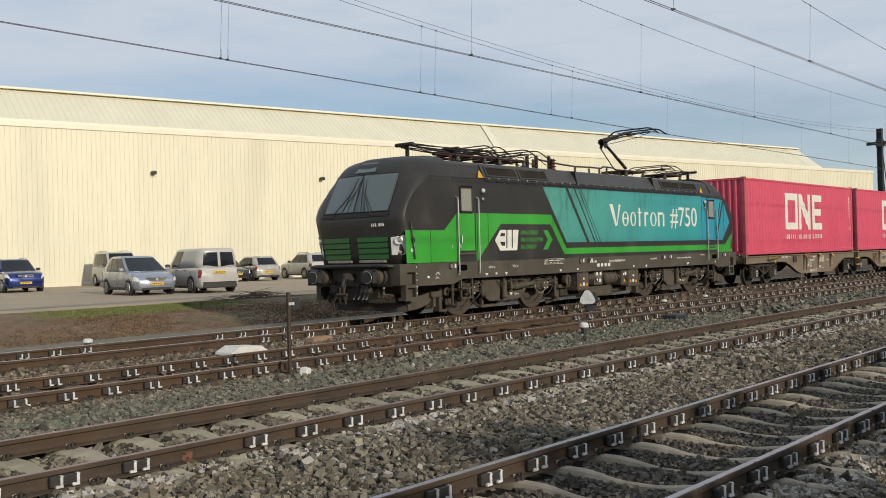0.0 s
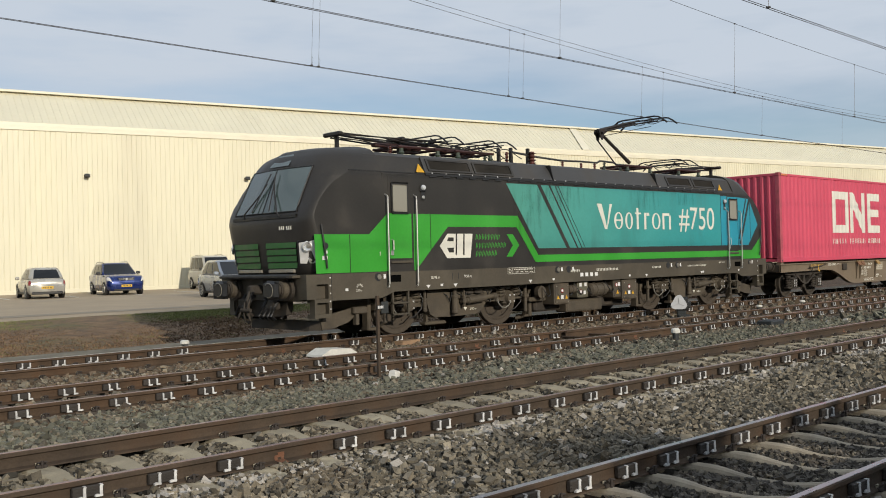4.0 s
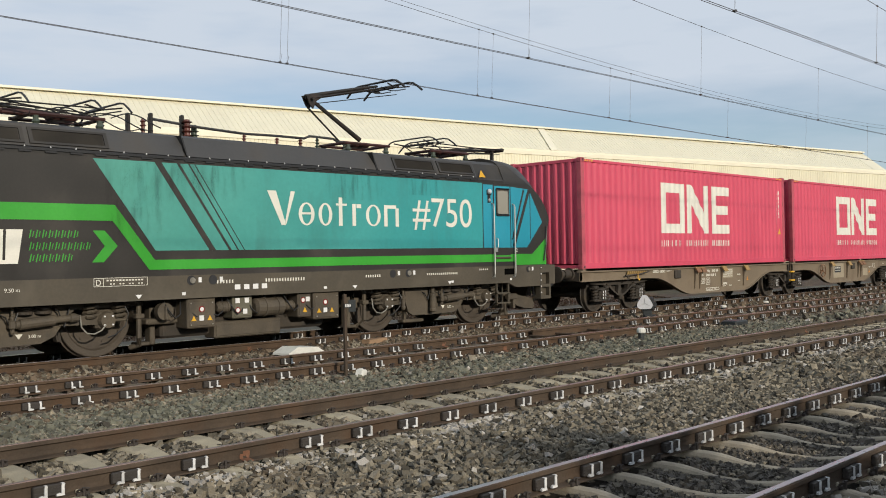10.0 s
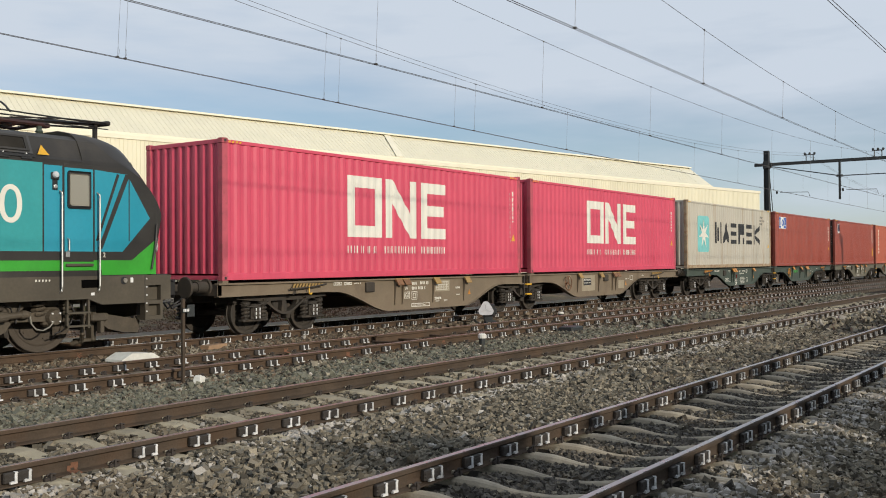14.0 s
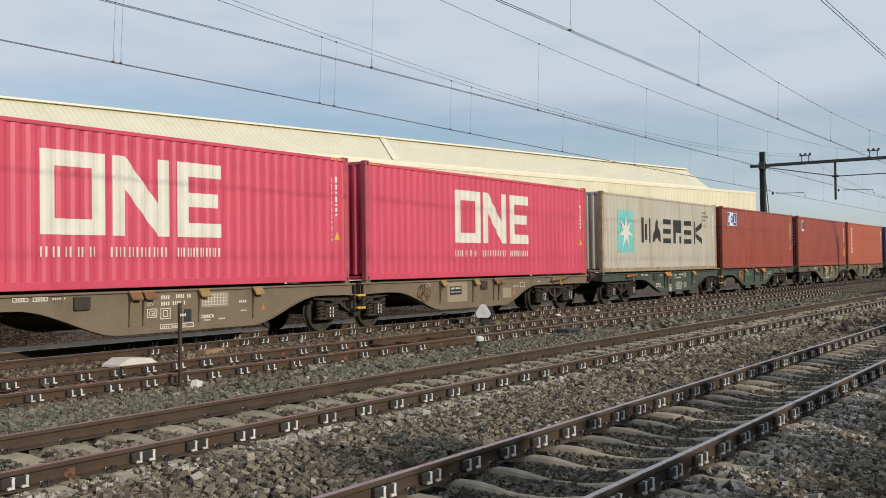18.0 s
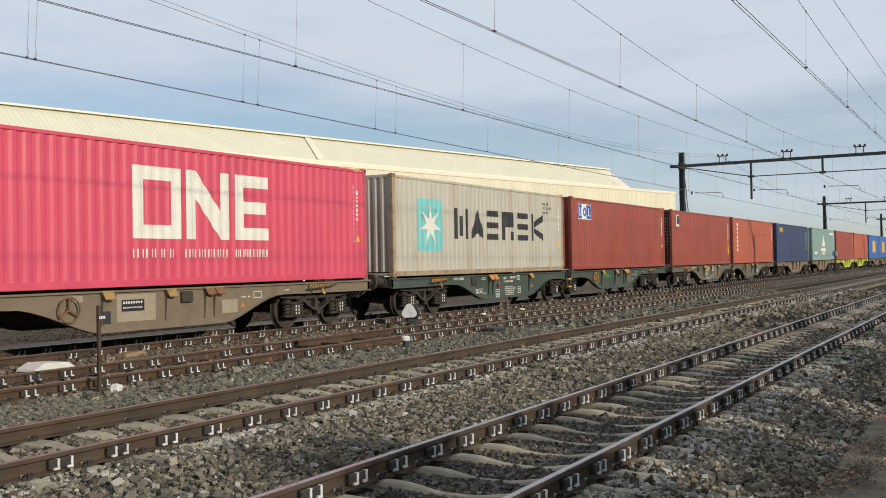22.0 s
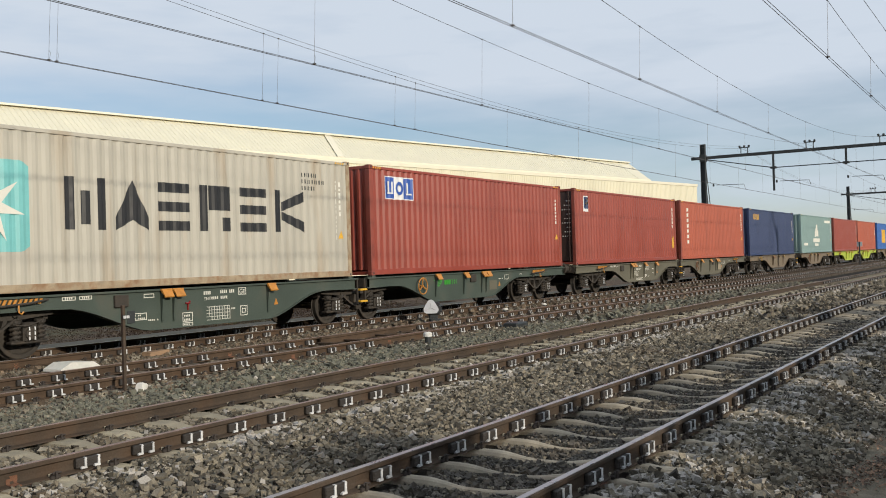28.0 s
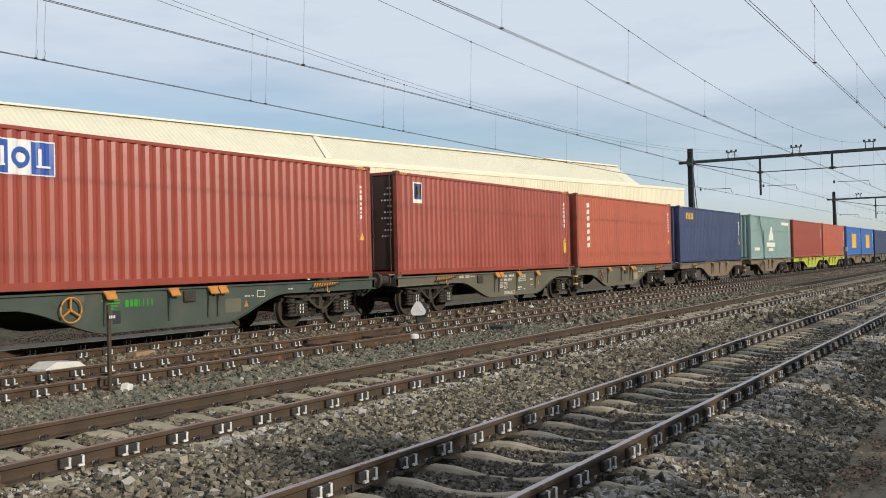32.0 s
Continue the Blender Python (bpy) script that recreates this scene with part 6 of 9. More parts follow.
        lampbox = part("lamp_housing", bm, M["lamp_white"], shell, "white headlamp cluster")
        bm = B()
        d = Vector((-0.75 * fx, side * 0.66, 0)).normalized()
        sw = up.cross(d).normalized()
        for f, r, side_shift in ((0.22, 0.105, 0.0), (-0.24, 0.085, 0.03)):
            o = mid + (cell[2] - cell[1]) * f + out * 1.15 + sw * side_shift
            rr = [[bm.verts.new(o + d * h + sw * g * math.cos(6.28318 * j / 20) + up * g * math.sin(6.28318 * j / 20)) for j in range(20)] for h, g in ((0, r), (0.018, r * 0.96), (0.024, r * 0.78), (0.012, r * 0.72), (0.006, r * 0.3))]
            loft(bm, rr)
        part("headlamp", bm, M["reflector"], lampbox, "silvered round reflector")
        bm = B()
        for f, r, side_shift in ((0.24, 0.05, 0.035), (-0.26, 0.036, -0.005)):
            o = mid + (cell[2] - cell[1]) * f + out * 1.15 + sw * side_shift
            rr = [[bm.verts.new(o + d * h + sw * g * math.cos(6.28318 * j / 14) + up * g * math.sin(6.28318 * j / 14)) for j in range(14)] for h, g in ((0.01, r), (0.028, r * 0.8), (0.032, r * 0.3))]
            loft(bm, rr)
        part("lens", bm, M["cap_metal"], lampbox)
        # grille slats
        for k in range(4):
            z = 1.46 + k * 0.130
            pa, pb = cab_ring(z), cab_ring(z + 0.10)
            bm = B()
            lo, hi, lo2, hi2 = [], [], [], []
            for kk, f in ((3, 0.04), (4, 0.0), (5, 0.0), (5, 0.55)):
                for p, dst, dst2, zz in ((pa, lo, lo2, z), (pb, hi, hi2, z + 0.105)):
                    (xa, ya), (xb, yb) = p[kk], p[kk + 1]
                    x, y = xa + (xb - xa) * f, ya + (yb - ya) * f
                    dst.append(bm.verts.new(((x - (0.012 if dst is hi else 0.03)) * fx, side * y, zz)))
                    dst2.append(bm.verts.new(((x + 0.01) * fx, side * y, zz)))
            for m in range(3):
                for q in ((lo[m], lo[m + 1], hi[m + 1], hi[m]), (hi[m], hi[m + 1], hi2[m + 1], hi2[m]), (lo2[m], lo2[m + 1], lo[m + 1], lo[m])):
                    bm.faces.new(q)
            part("grille_slat", bm, M["slat_green"], shell)
        bm = B()
        p = cab_ring(1.42)
        box(bm, min((p[5][0] - 0.03) * fx, (p[5][0] + 0.05) * fx), max((p[5][0] - 0.03) * fx, (p[5][0] + 0.05) * fx), min(side * 0.12, side * 0.95), max(side * 0.12, side * 0.95), 1.37, 1.44, 0.01)
        part("front_trim", bm, M["cap_metal"], shell)
        # camera bar at the corner
        bm = B()
        p = cab_ring(1.9)
        tube(bm, [((p[1][0] - 0.02) * fx, side * 1.53, 2.28), ((p[1][0] + 0.03) * fx, side * 1.55, 1.85), ((p[1][0] + 0.10) * fx, side * 1.53, 1.44)], 0.018, 6)
        part("grab_bar", bm, M["plastic"], shell)
    # plain bars for the running number, a roof lamp pane
    fx = -1 if end > 0 else 1
    bm = B()
    ring = cab_ring(2.23)
    for k in range(6):
        y = -0.60 - k * 0.060 - (0.04 if k > 2 else 0)
        x = float(np.interp(-y, [q[1] for q in ring[6:2:-1]], [q[0] for q in ring[6:2:-1]]))
        box(bm, min((x - 0.008) * fx, (x + 0.01) * fx), max((x - 0.008) * fx, (x + 0.01) * fx), y - 0.030, y, 2.20, 2.27)
    part("number_strokes", bm, M["off_white"], shell)
    bm = B()
    face(bm, [(-8.335 * fx, -0.34, 3.50), (-8.335 * fx, 0.34, 3.50), (-8.13 * fx, 0.26, 3.745), (-8.13 * fx, -0.26, 3.745)][::(1 if end > 0 else -1)])
    part("top_lamp_pane", bm, M["glass_clear"], shell)
    bm = B()                                           # the dark ledge under the windscreen
    lo, hi, lo2 = [], [], []
    for sd in (-1, 1):
        for kk in ((3, 4, 5, 6) if sd < 0 else (5, 4, 3)):
            p = cab_ring(2.46)
            lo.append(bm.verts.new(((p[kk][0] - 0.03) * fx, sd * p[kk][1], 2.43)))
            hi.append(bm.verts.new(((p[kk][0] - 0.03) * fx, sd * p[kk][1], 2.49)))
            lo2.append(bm.verts.new(((p[kk][0] + 0.06) * fx, sd * p[kk][1], 2.51)))
    under = [bm.verts.new((v.co.x, v.co.y, 2.42)) for v in lo2]
    loft(bm, [r[::(1 if end > 0 else -1)] for r in (under, lo, hi, lo2)], caps=False, closed=False)
    part("wiper_ledge", bm, M["plastic"], shell)
    bm = B()                                           # the grey bodywork under the lamps, with the buffer beam and steps
    box(bm, min(-8.98 * fx, -8.30 * fx), max(-8.98 * fx, -8.30 * fx), -1.30, 1.30, 1.27, 1.325, 0.01)
    box(bm, min(-8.78 * fx, -8.22 * fx), max(-8.78 * fx, -8.22 * fx), -1.25, 1.25, 0.82, 1.27, 0.02)
    beam = part("buffer_beam", bm, M["frame_grey"], loco)
    for side in (-1, 1):
        def slab_at(x0, x1, z0, z1, depth=0.16):
            xs = sorted((x0 * fx, x1 * fx))
            box(bm, *xs, *sorted((side * 1.49, side * (1.49 - depth))), z0, z1)
        bm = B()                                       # the corner: a solid side with two sunk footholds
        slab_at(-8.80, -8.22, 1.14, 1.33, 0.35)
        corner = part("corner_panel", bm, M["frame_grey"], beam, "grey corner panel with two sunk footholds")
        for slab in ((-8.80, -8.57, 0.86, 1.14, 0.30), (-8.29, -8.22, 0.86, 1.14), (-8.62, -8.22, 0.79, 0.86, 0.24), (-8.29, -8.22, 0.575, 0.79), (-8.62, -8.56, 0.575, 0.79), (-8.62, -8.22, 0.50, 0.575, 0.24)):
            bm = B()
            slab_at(*slab)
            part("corner_bar", bm, M["frame_grey"], beam)
        for z0, z1 in ((0.58, 0.785), (0.875, 1.14)):
            bm = B()
            box(bm, *sorted((-8.58 * fx, -8.27 * fx)), *sorted((side * 1.38, side * 1.30)), z0 - 0.01, z1 + 0.01)
            part("foothold", bm, M["frame_grey"], beam)
        bm = B()
        for k in range(5):
            zz = 0.66 + 0.15 * k
            wheel_disc(bm, -8.25 * fx, *sorted((side * 1.488, side * 1.497)), zz, 0.014, 8)
        part("bolt", bm, M["white"], corner)
        bm = B()                                       # bolted joint against the frame
        box(bm, *sorted((-8.217 * fx, -8.205 * fx)), *sorted((side * 1.492, side * 1.47)), 0.80, 1.33)
        part("joint_line", bm, M["black"], corner)
        bm = B()
        rings = []
        for d, r in ((0, 0.2), (0.08, 0.2), (0.08, 0.14), (0.26, 0.14), (0.26, 0.12), (0.36, 0.12)):
            rings.append([bm.verts.new(((-8.78 - d) * fx, side * 0.90 + r * math.cos(6.28318 * j / 18), 1.05 + r * math.sin(6.28318 * j / 18))) for j in range(18)])
        loft(bm, rings)
        buf = part("buffer", bm, M["bogie"], beam)
        bm = B()
        xa, xb = sorted((-9.13 * fx, -9.25 * fx))
        box(bm, xa, xb, side * 0.90 - 0.24, side * 0.90 + 0.24, 0.87, 1.23, 0.06)
        part("buffer_plate", bm, M["hose"], buf)
        bm = B()
        xo = (-9.252 - 0.004) * fx
        ring_o = [(side * 0.90 + 0.15 * math.cos(j * 0.2618), 1.05 + 0.135 * math.sin(j * 0.2618)) for j in range(24)]
        tube(bm, [(xo, yy, zz) for yy, zz in ring_o[3:-4]], 0.008, 5)
        part("wear_mark", bm, M["cap_metal"], buf, "worn bright ring on the buffer face")
        bm = B()
        rings = []
        for d, r in ((0.10, 0.155), (0.13, 0.175), (0.16, 0.155), (0.19, 0.155), (0.20, 0.17), (0.22, 0.17), (0.23, 0.15)):
            rings.append([bm.verts.new(((-8.78 - d) * fx, side * 0.90 + r * math.cos(6.28318 * j / 18), 1.05 + r * math.sin(6.28318 * j / 18))) for j in range(18)])
        loft(bm, rings)
        part("buffer_collar", bm, M["loco_bogie"], buf)
    bm = B()
    xa = -8.8 * fx
    box(bm, min(xa, xa - 0.3 * fx), max(xa, xa - 0.3 * fx), -0.08, 0.08, 0.96, 1.14, 0.03)
    tube(bm, [(xa - 0.28 * fx, 0, 1.02), (xa - 0.34 * fx, 0, 0.85), (xa - 0.30 * fx, 0, 0.62), (xa - 0.22 * fx, 0, 0.55)], 0.04, 6)
    part("draw_hook", bm, M["bogie"], beam)
    bm = B()
    for s in (-1, 1):
        tube(bm, [(xa - 0.24 * fx, s * 0.07, 1.04), (xa - 0.36 * fx, s * 0.07, 0.78), (xa - 0.38 * fx, s * 0.06, 0.66)], 0.024, 6)
        tube(bm, [(xa - 0.38 * fx, s * 0.06, 0.66), (xa - 0.34 * fx, s * 0.09, 0.46), (xa - 0.30 * fx, 0, 0.40)], 0.024, 6)
    tube(bm, [(xa - 0.38 * fx, -0.17, 0.66), (xa - 0.38 * fx, 0.17, 0.66)], 0.035, 8)
    tube(bm, [(xa - 0.38 * fx, 0.15, 0.66), (xa - 0.42 * fx, 0.22, 0.50)], 0.018, 6)
    part("screw_coupling", bm, M["bogie"], beam)
    # added dark plate, standing in for the shaded void behind the coupling
    bm = B()
    prism_x(bm, [(-0.78, 0.86), (0.78, 0.86), (0.72, 0.56), (0.30, 0.50), (-0.30, 0.50), (-0.72, 0.56)], *sorted((xa + 0.06 * fx, xa + 0.20 * fx)))
    part("beam_apron", bm, M["bogie"], beam)
    for y in (-0.66, -0.55, -0.40, -0.25, 0.28, 0.45, 0.60):
        bm = B()
        tube(bm, [(xa, y, 0.95), (xa - 0.15 * fx, y, 0.72), (xa - 0.22 * fx, y + 0.04, 0.55), (xa - 0.10 * fx, y + 0.08, 0.48)], 0.028, 6)
        part("brake_hose", bm, M["hose"], beam)
    for y in (-0.52, 0.52):
        bm = B()
        box(bm, min(xa, xa - 0.16 * fx), max(xa, xa - 0.16 * fx), y - 0.13, y + 0.13, 0.66, 0.86, 0.03)
        part("socket_box", bm, M["bogie"], beam)
    bm = B()
    v = [(-8.42, -1.00), (-8.30, -1.18), (-8.22, -1.18), (-8.22, 1.18), (-8.30, 1.18), (-8.42, 1.00)]
    a = [bm.verts.new((x * fx, y, 0.24)) for x, y in v]
    b = [bm.verts.new(((x + 0.05) * fx, y, 0.42)) for x, y in v]
    loft(bm, [a, b] if fx > 0 else [b, a])
    part("rail_guard", bm, M["bogie"], beam)
    for side in (-1, 1):
        bm = B()
        ya, yb = sorted((side * 1.16, side * 1.22))
        prism(bm, [(-8.30 * fx, 0.50), (-7.42 * fx, 0.66), (-7.42 * fx, 0.50), (-7.62 * fx, 0.36), (-7.95 * fx, 0.28), (-8.26 * fx, 0.26)][::int(fx)], ya, yb)
        part("guard_side", bm, M["loco_bogie"], beam)
        bm = B()
        box(bm, *sorted((-7.55 * fx, -7.20 * fx)), *sorted((side * 1.20, side * 1.32)), 0.52, 0.66, 0.02)
        box(bm, *sorted((-7.48 * fx, -7.40 * fx)), *sorted((side * 1.18, side * 1.30)), 0.30, 0.54, 0.01)
        part("pipe_bracket", bm, M["loco_bogie"], beam)
    bm = B()                                           # black ledge over the buffers
    box(bm, *sorted((-9.02 * fx, -8.74 * fx)), -1.20, 1.20, 1.255, 1.345, 0.03)
    part("front_ledge", bm, M["plastic"], beam)
    return shell


cabs = [cab(-1), cab(1)]

bm = B()
body_section = [(-1.49, 1.33), (-1.49, 3.32), (-1.46, 3.36), (-1.30, 3.70), (-1.15, 3.78), (1.15, 3.78), (1.30, 3.70), (1.46, 3.36), (1.49, 3.32), (1.49, 1.33)]
prism_x(bm, body_section, -6.9, 6.9)
body = part("body", bm, M["dark_grey"], loco)
bm = B()
sk = [(-8.22, 1.33), (-8.22, 0.82), (-6.95, 0.82), (-6.62, 0.93), (7.0, 0.93), (7.3, 0.82), (8.22, 0.82), (8.22, 1.33)]
prism(bm, sk, -1.49, -1.40)
prism(bm, sk, 1.40, 1.49)
box(bm, -8.2, 8.2, -1.40, 1.40, 1.15, 1.33)
frame_part = part("frame", bm, M["frame_grey"], loco, "dusty grey-brown underframe")
for x in (-7.85, -5.3, -1.6, 1.5, 5.1, 7.1):
    bm = B()
    box(bm, x - 0.035, x + 0.035, -1.494, -1.49, 0.99, 1.04)
    part("jacking_mark", bm, M["white"], frame_part)
for i, (x, r) in enumerate(((-7.05, 0.085), (-1.45, 0.085), (-1.02, 0.085), (3.3, 0.085), (3.75, 0.085), (7.75, 0.07))):
    bm = B()
    wheel_disc(bm, x, -1.496, -1.485, 1.24, r, 20)
    if i in (0, 1, 4, 5):
        wheel_disc(bm, x + 0.02, -1.51, -1.49, 1.24, r * 0.62, 16, 0, 1)
    part("filler_cap", bm, [M["black"], M["cap_metal"]], frame_part)
    bm = B()
    box(bm, x + 0.14, x + 0.20, -1.494, -1.489, 1.20, 1.29)
    part("white_tag", bm, M["white"], frame_part)
for x in (-6.62, 7.05):
    # flush block; the shade inside a deep foothold is put into its colour
    bm = B()
    box(bm, x - 0.18, x + 0.18, -1.496, -1.44, 1.12, 1.27, 0.01)
    part("foot_hole", bm, M["void"], frame_part)
for x0, n, z, hgt in ((-1.0, 7, 1.17, 0.07), (0.1, 15, 1.17, 0.07), (2.55, 7, 1.18, 0.06), (4.3, 16, 1.18, 0.05), (6.0, 5, 1.25, 0.04)):
    bm = B()
    for k in range(n):
        box(bm, x0 + k * 0.062, x0 + k * 0.062 + 0.026, -1.493, -1.489, z, z + hgt * 0.85)
    tagged(part("inscription", bm, M["off_white"], frame_part, "row of small off-white strokes"), kind="stuff")
for words, x, z in (("18.98 m", -5.62, 1.15), ("9.50 m", -4.62, 1.15)):
    text_mesh("length_lettering", words, 0.085, M["off_white"], frame_part, pose(x, -1.4925, z, 90, 0, 0))
for x in (-4.98, -4.80):
    bm = B()
    box(bm, x, x + 0.012, -1.493, -1.489, 1.12, 1.26)
    part("lifting_line", bm, M["black"], frame_part)
for x in (-5.75, -4.95, -2.5, 2.2, 4.95):
    bm = B()
    prism(bm, [(x, 1.03), (x + 0.12, 1.03), (x + 0.06, 0.96)][::-1], -1.494, -1.489)
    part("jacking_mark", bm, M["white"], frame_part)
bm = B()
for k in range(6):
    a = 0.3 + k * 0.5
    tube(bm, [(-7.53 + 0.05 * math.cos(a), -1.494, 1.04 + 0.05 * math.sin(a)), (-7.53 + 0.085 * math.cos(a), -1.494, 1.04 + 0.085 * math.sin(a))], 0.008, 4)
tagged(part("curve_mark", bm, M["off_white"], frame_part), kind="stuff")
text_mesh("curve_lettering", "250m", 0.065, M["off_white"], frame_part, pose(-7.62, -1.4925, 0.97, 90, 0, 0))
for k in range(4):
    bm = B()
    box(bm, -0.57 + k * 0.195, -0.455 + k * 0.195, -1.494, -1.489, 1.05, 1.14)
    part("white_tag", bm, M["white"], frame_part)
bm = B()
box(bm, -3.22, -2.28, -1.4935, -1.489, 1.18, 1.33)
tab = part("data_grid", bm, M["frame_grey"], frame_part, "small ruled data grid")
bm = B()
for z in (1.185, 1.318):
    box(bm, -3.22, -2.28, -1.497, -1.492, z, z + 0.008)
for x in (-3.22, -3.06, -2.288):
    box(bm, x, x + 0.008, -1.497, -1.492, 1.185, 1.326)
for k in range(12):
    box(bm, -3.00 + k * 0.055, -2.965 + k * 0.055, -1.497, -1.492, 1.27, 1.295)
    if k % 3:
        box(bm, -3.00 + k * 0.055, -2.97 + k * 0.055, -1.497, -1.492, 1.215, 1.235)
tagged(part("grid_pattern", bm, M["off_white"], tab), kind="stuff")
text_mesh("letter", "D", 0.13, M["off_white"], tab, pose(-3.19, -1.496, 1.205, 90, 0, 0))

# livery panels, a hair proud of the sheet metal
def livery(name, poly, mat, y=-1.494, label="", parent=None, both=True):
    bm = B()
    pts = [(u - LU, z) for u, z in poly]
    prism(bm, pts, y, -1.4885)
    return part(name, bm, M[mat], parent or body, label)


livery("green_panel", [(16.13, 1.345), (16.10, 2.09), (16.94, 2.09), (16.94, 1.345)], "green", -1.4945)
livery("green_panel", [(16.96, 1.345), (16.96, 2.09), (17.44, 2.09), (17.87, 2.46), (17.93, 2.51), (17.93, 1.345)], "green")
livery("green_panel", [(18.63, 1.345), (18.63, 2.51), (19.10, 2.51), (19.10, 1.75), (18.68, 1.345)], "green")
livery("green_band", [(19.12, 2.51), (21.86, 2.51), (21.82, 2.25), (19.62, 2.25), (19.12, 1.77)], "green", -1.4942)
livery("green_band", [(21.86, 2.51), (22.56, 1.605), (22.46, 1.44), (21.82, 2.25)], "green")
livery("green_band", [(22.56, 1.605), (31.98, 1.605), (31.98, 1.43), (22.46, 1.44)], "green", -1.4942)
livery("green_panel", [(31.98, 1.345), (31.98, 1.605), (32.62, 1.605), (33.14, 1.98), (33.16, 1.345)], "green")
livery("teal_panel", [(21.50, 3.25), (22.58, 1.76), (30.83, 1.76), (30.83, 3.25)], "teal")
livery("blue_teal_panel", [(30.86, 3.22), (31.20, 3.22), (31.20, 1.76), (30.86, 1.76)], "sky_teal")
livery("blue_teal_panel", [(31.84, 3.20), (32.52, 3.16), (33.02, 2.38), (32.42, 1.76), (31.84, 1.76)], "sky_teal")
for a, b, wd in ((22.58, 23.62, 0.13), (23.00, 24.02, 0.055), (23.22, 24.20, 0.03), (23.34, 24.34, 0.018)):
    livery("dark_stripe", [(a, 3.25), (b, 1.76), (b + wd, 1.76), (a + wd, 3.25)], "dark_grey", -1.4975)
for a, b, wd in ((32.30, 31.86, 0.05), (32.48, 31.90, 0.09)):
    livery("dark_stripe", [(a, 3.16), (b, 1.95 if wd < 0.08 else 1.80), (b + wd, 1.95 if wd < 0.08 else 1.80), (a + wd, 3.14)], "dark_grey", -1.4975)
livery("dark_stripe", [(32.55, 3.14), (32.57, 3.14), (32.57, 1.95), (32.55, 1.95)], "dark_grey", -1.4972)
livery("logo_arrow", [(19.37, 1.84), (19.60, 2.10), (20.37, 2.10), (20.29, 1.58), (19.58, 1.58)], "off_white", label="off-white arrow-shaped block")
for pl in ([(19.62, 2.02), (19.78, 2.02), (19.78, 1.94), (19.58, 1.94)], [(19.58, 1.80), (19.78, 1.80), (19.78, 1.70), (19.64, 1.70)], [(19.85, 2.10), (19.89, 2.10), (19.87, 1.64), (19.83, 1.64)], [(20.08, 2.10), (20.12, 2.10), (20.10, 1.64), (20.06, 1.64)]):
    livery("logo_slit", pl, "dark_grey", -1.4985)
for z, n in ((1.97, 8), (1.78, 10), (1.60, 7)):
    for k in range(n):
        x = 20.46 + k * 0.100
        livery("logo_stroke", [(x, z), (x + 0.028, z + 0.125), (x + 0.046, z + 0.125), (x + 0.018, z)], "green", -1.4925)
        livery("logo_stroke", [(x + 0.05, z + 0.02), (x + 0.07, z + 0.105), (x + 0.084, z + 0.105), (x + 0.064, z + 0.02)], "green", -1.4925)
livery("green_chevron", [(21.48, 2.09), (21.68, 2.09), (21.90, 1.84), (21.66, 1.58), (21.46, 1.58), (21.68, 1.84)], "green")
for u, z, wd, hg in ((22.9, 3.22, 0.9, 0.75), (23.7, 3.24, 0.7, 0.6), (26.95, 3.24, 0.8, 0.5), (22.2, 2.6, 0.5, 0.7), (28.9, 3.25, 0.5, 0.35)):
    bm = B()
    face(bm, [(-wd, 0, -hg), (wd, 0, -hg), (wd, 0, min(hg, 3.245 - z)), (-wd, 0, min(hg, 3.245 - z))])
    smear = part("soot_stain", bm, M["soot"], body, "black soot smeared down the foil")
    smear.matrix_basis = pose(u - LU, -1.5005, z)

# the big pale word, as plain shapes, and its number
def pale(poly):
    livery("pale_form", poly, "off_white", -1.4985)


pale([(24.86, 2.86), (25.06, 2.86), (25.28, 2.22), (25.18, 2.22)])
pale([(25.40, 2.86), (25.50, 2.86), (25.287, 2.235), (25.264, 2.29)])
for x, ww in ((25.58, 0.38), (26.06, 0.34), (27.28, 0.40)):
    bm = B()
    k = 24
    def oval(rx, rz, y):
        return [bm.verts.new((x - LU + ww / 2 + rx * math.cos(6.28318 * j / k), y, 2.44 + rz * math.sin(6.28318 * j / k))) for j in range(k)]
    rs = [oval(ww / 2 - 0.08, 0.19, -1.4985), oval(ww / 2, 0.22, -1.4985), oval(ww / 2, 0.22, -1.4885)]
    loft(bm, rs, caps=False)
    part("pale_form", bm, M["off_white"], body)
for x0, x1, z0, z1 in ((25.64, 25.92, 2.43, 2.47), (26.57, 26.66, 2.22, 2.78), (26.50, 26.78, 2.62, 2.66), (26.92, 27.01, 2.22, 2.66), (27.03, 27.15, 2.58, 2.66), (27.78, 27.87, 2.22, 2.66), (28.10, 28.19, 2.22, 2.60), (27.87, 28.12, 2.59, 2.66)):
    livery("pale_form", [(x0, z0), (x1, z0), (x1, z1), (x0, z1)], "off_white", -1.4995 if x1 - x0 > z1 - z0 else -1.4985)
text_mesh("number_lettering", "#750", 0.90, M["off_white"], body, pose(28.60 - LU, -1.497, 2.23, 90, 0, 0), "pale painted number", width=1.86)
for words, u, z, sz in (("1", 17.68, 1.66, 0.12), ("2", 32.0, 1.66, 0.12)):
    text_mesh("cab_number", words, sz, M["off_white"], body, pose(u - LU, -1.497, z, 90, 0, 0))

# seams, roof panels with grilles, bolt rail
for u in (23.2, 27.6):
    bm = B()
    prism(bm, [(u - LU - 0.11, 3.74), (u - LU - 0.09, 3.74), (u - LU + 0.045, 3.36), (u - LU + 0.02, 3.36)], -1.475, -1.2)
    part("roof_seam", bm, M["black"], body)
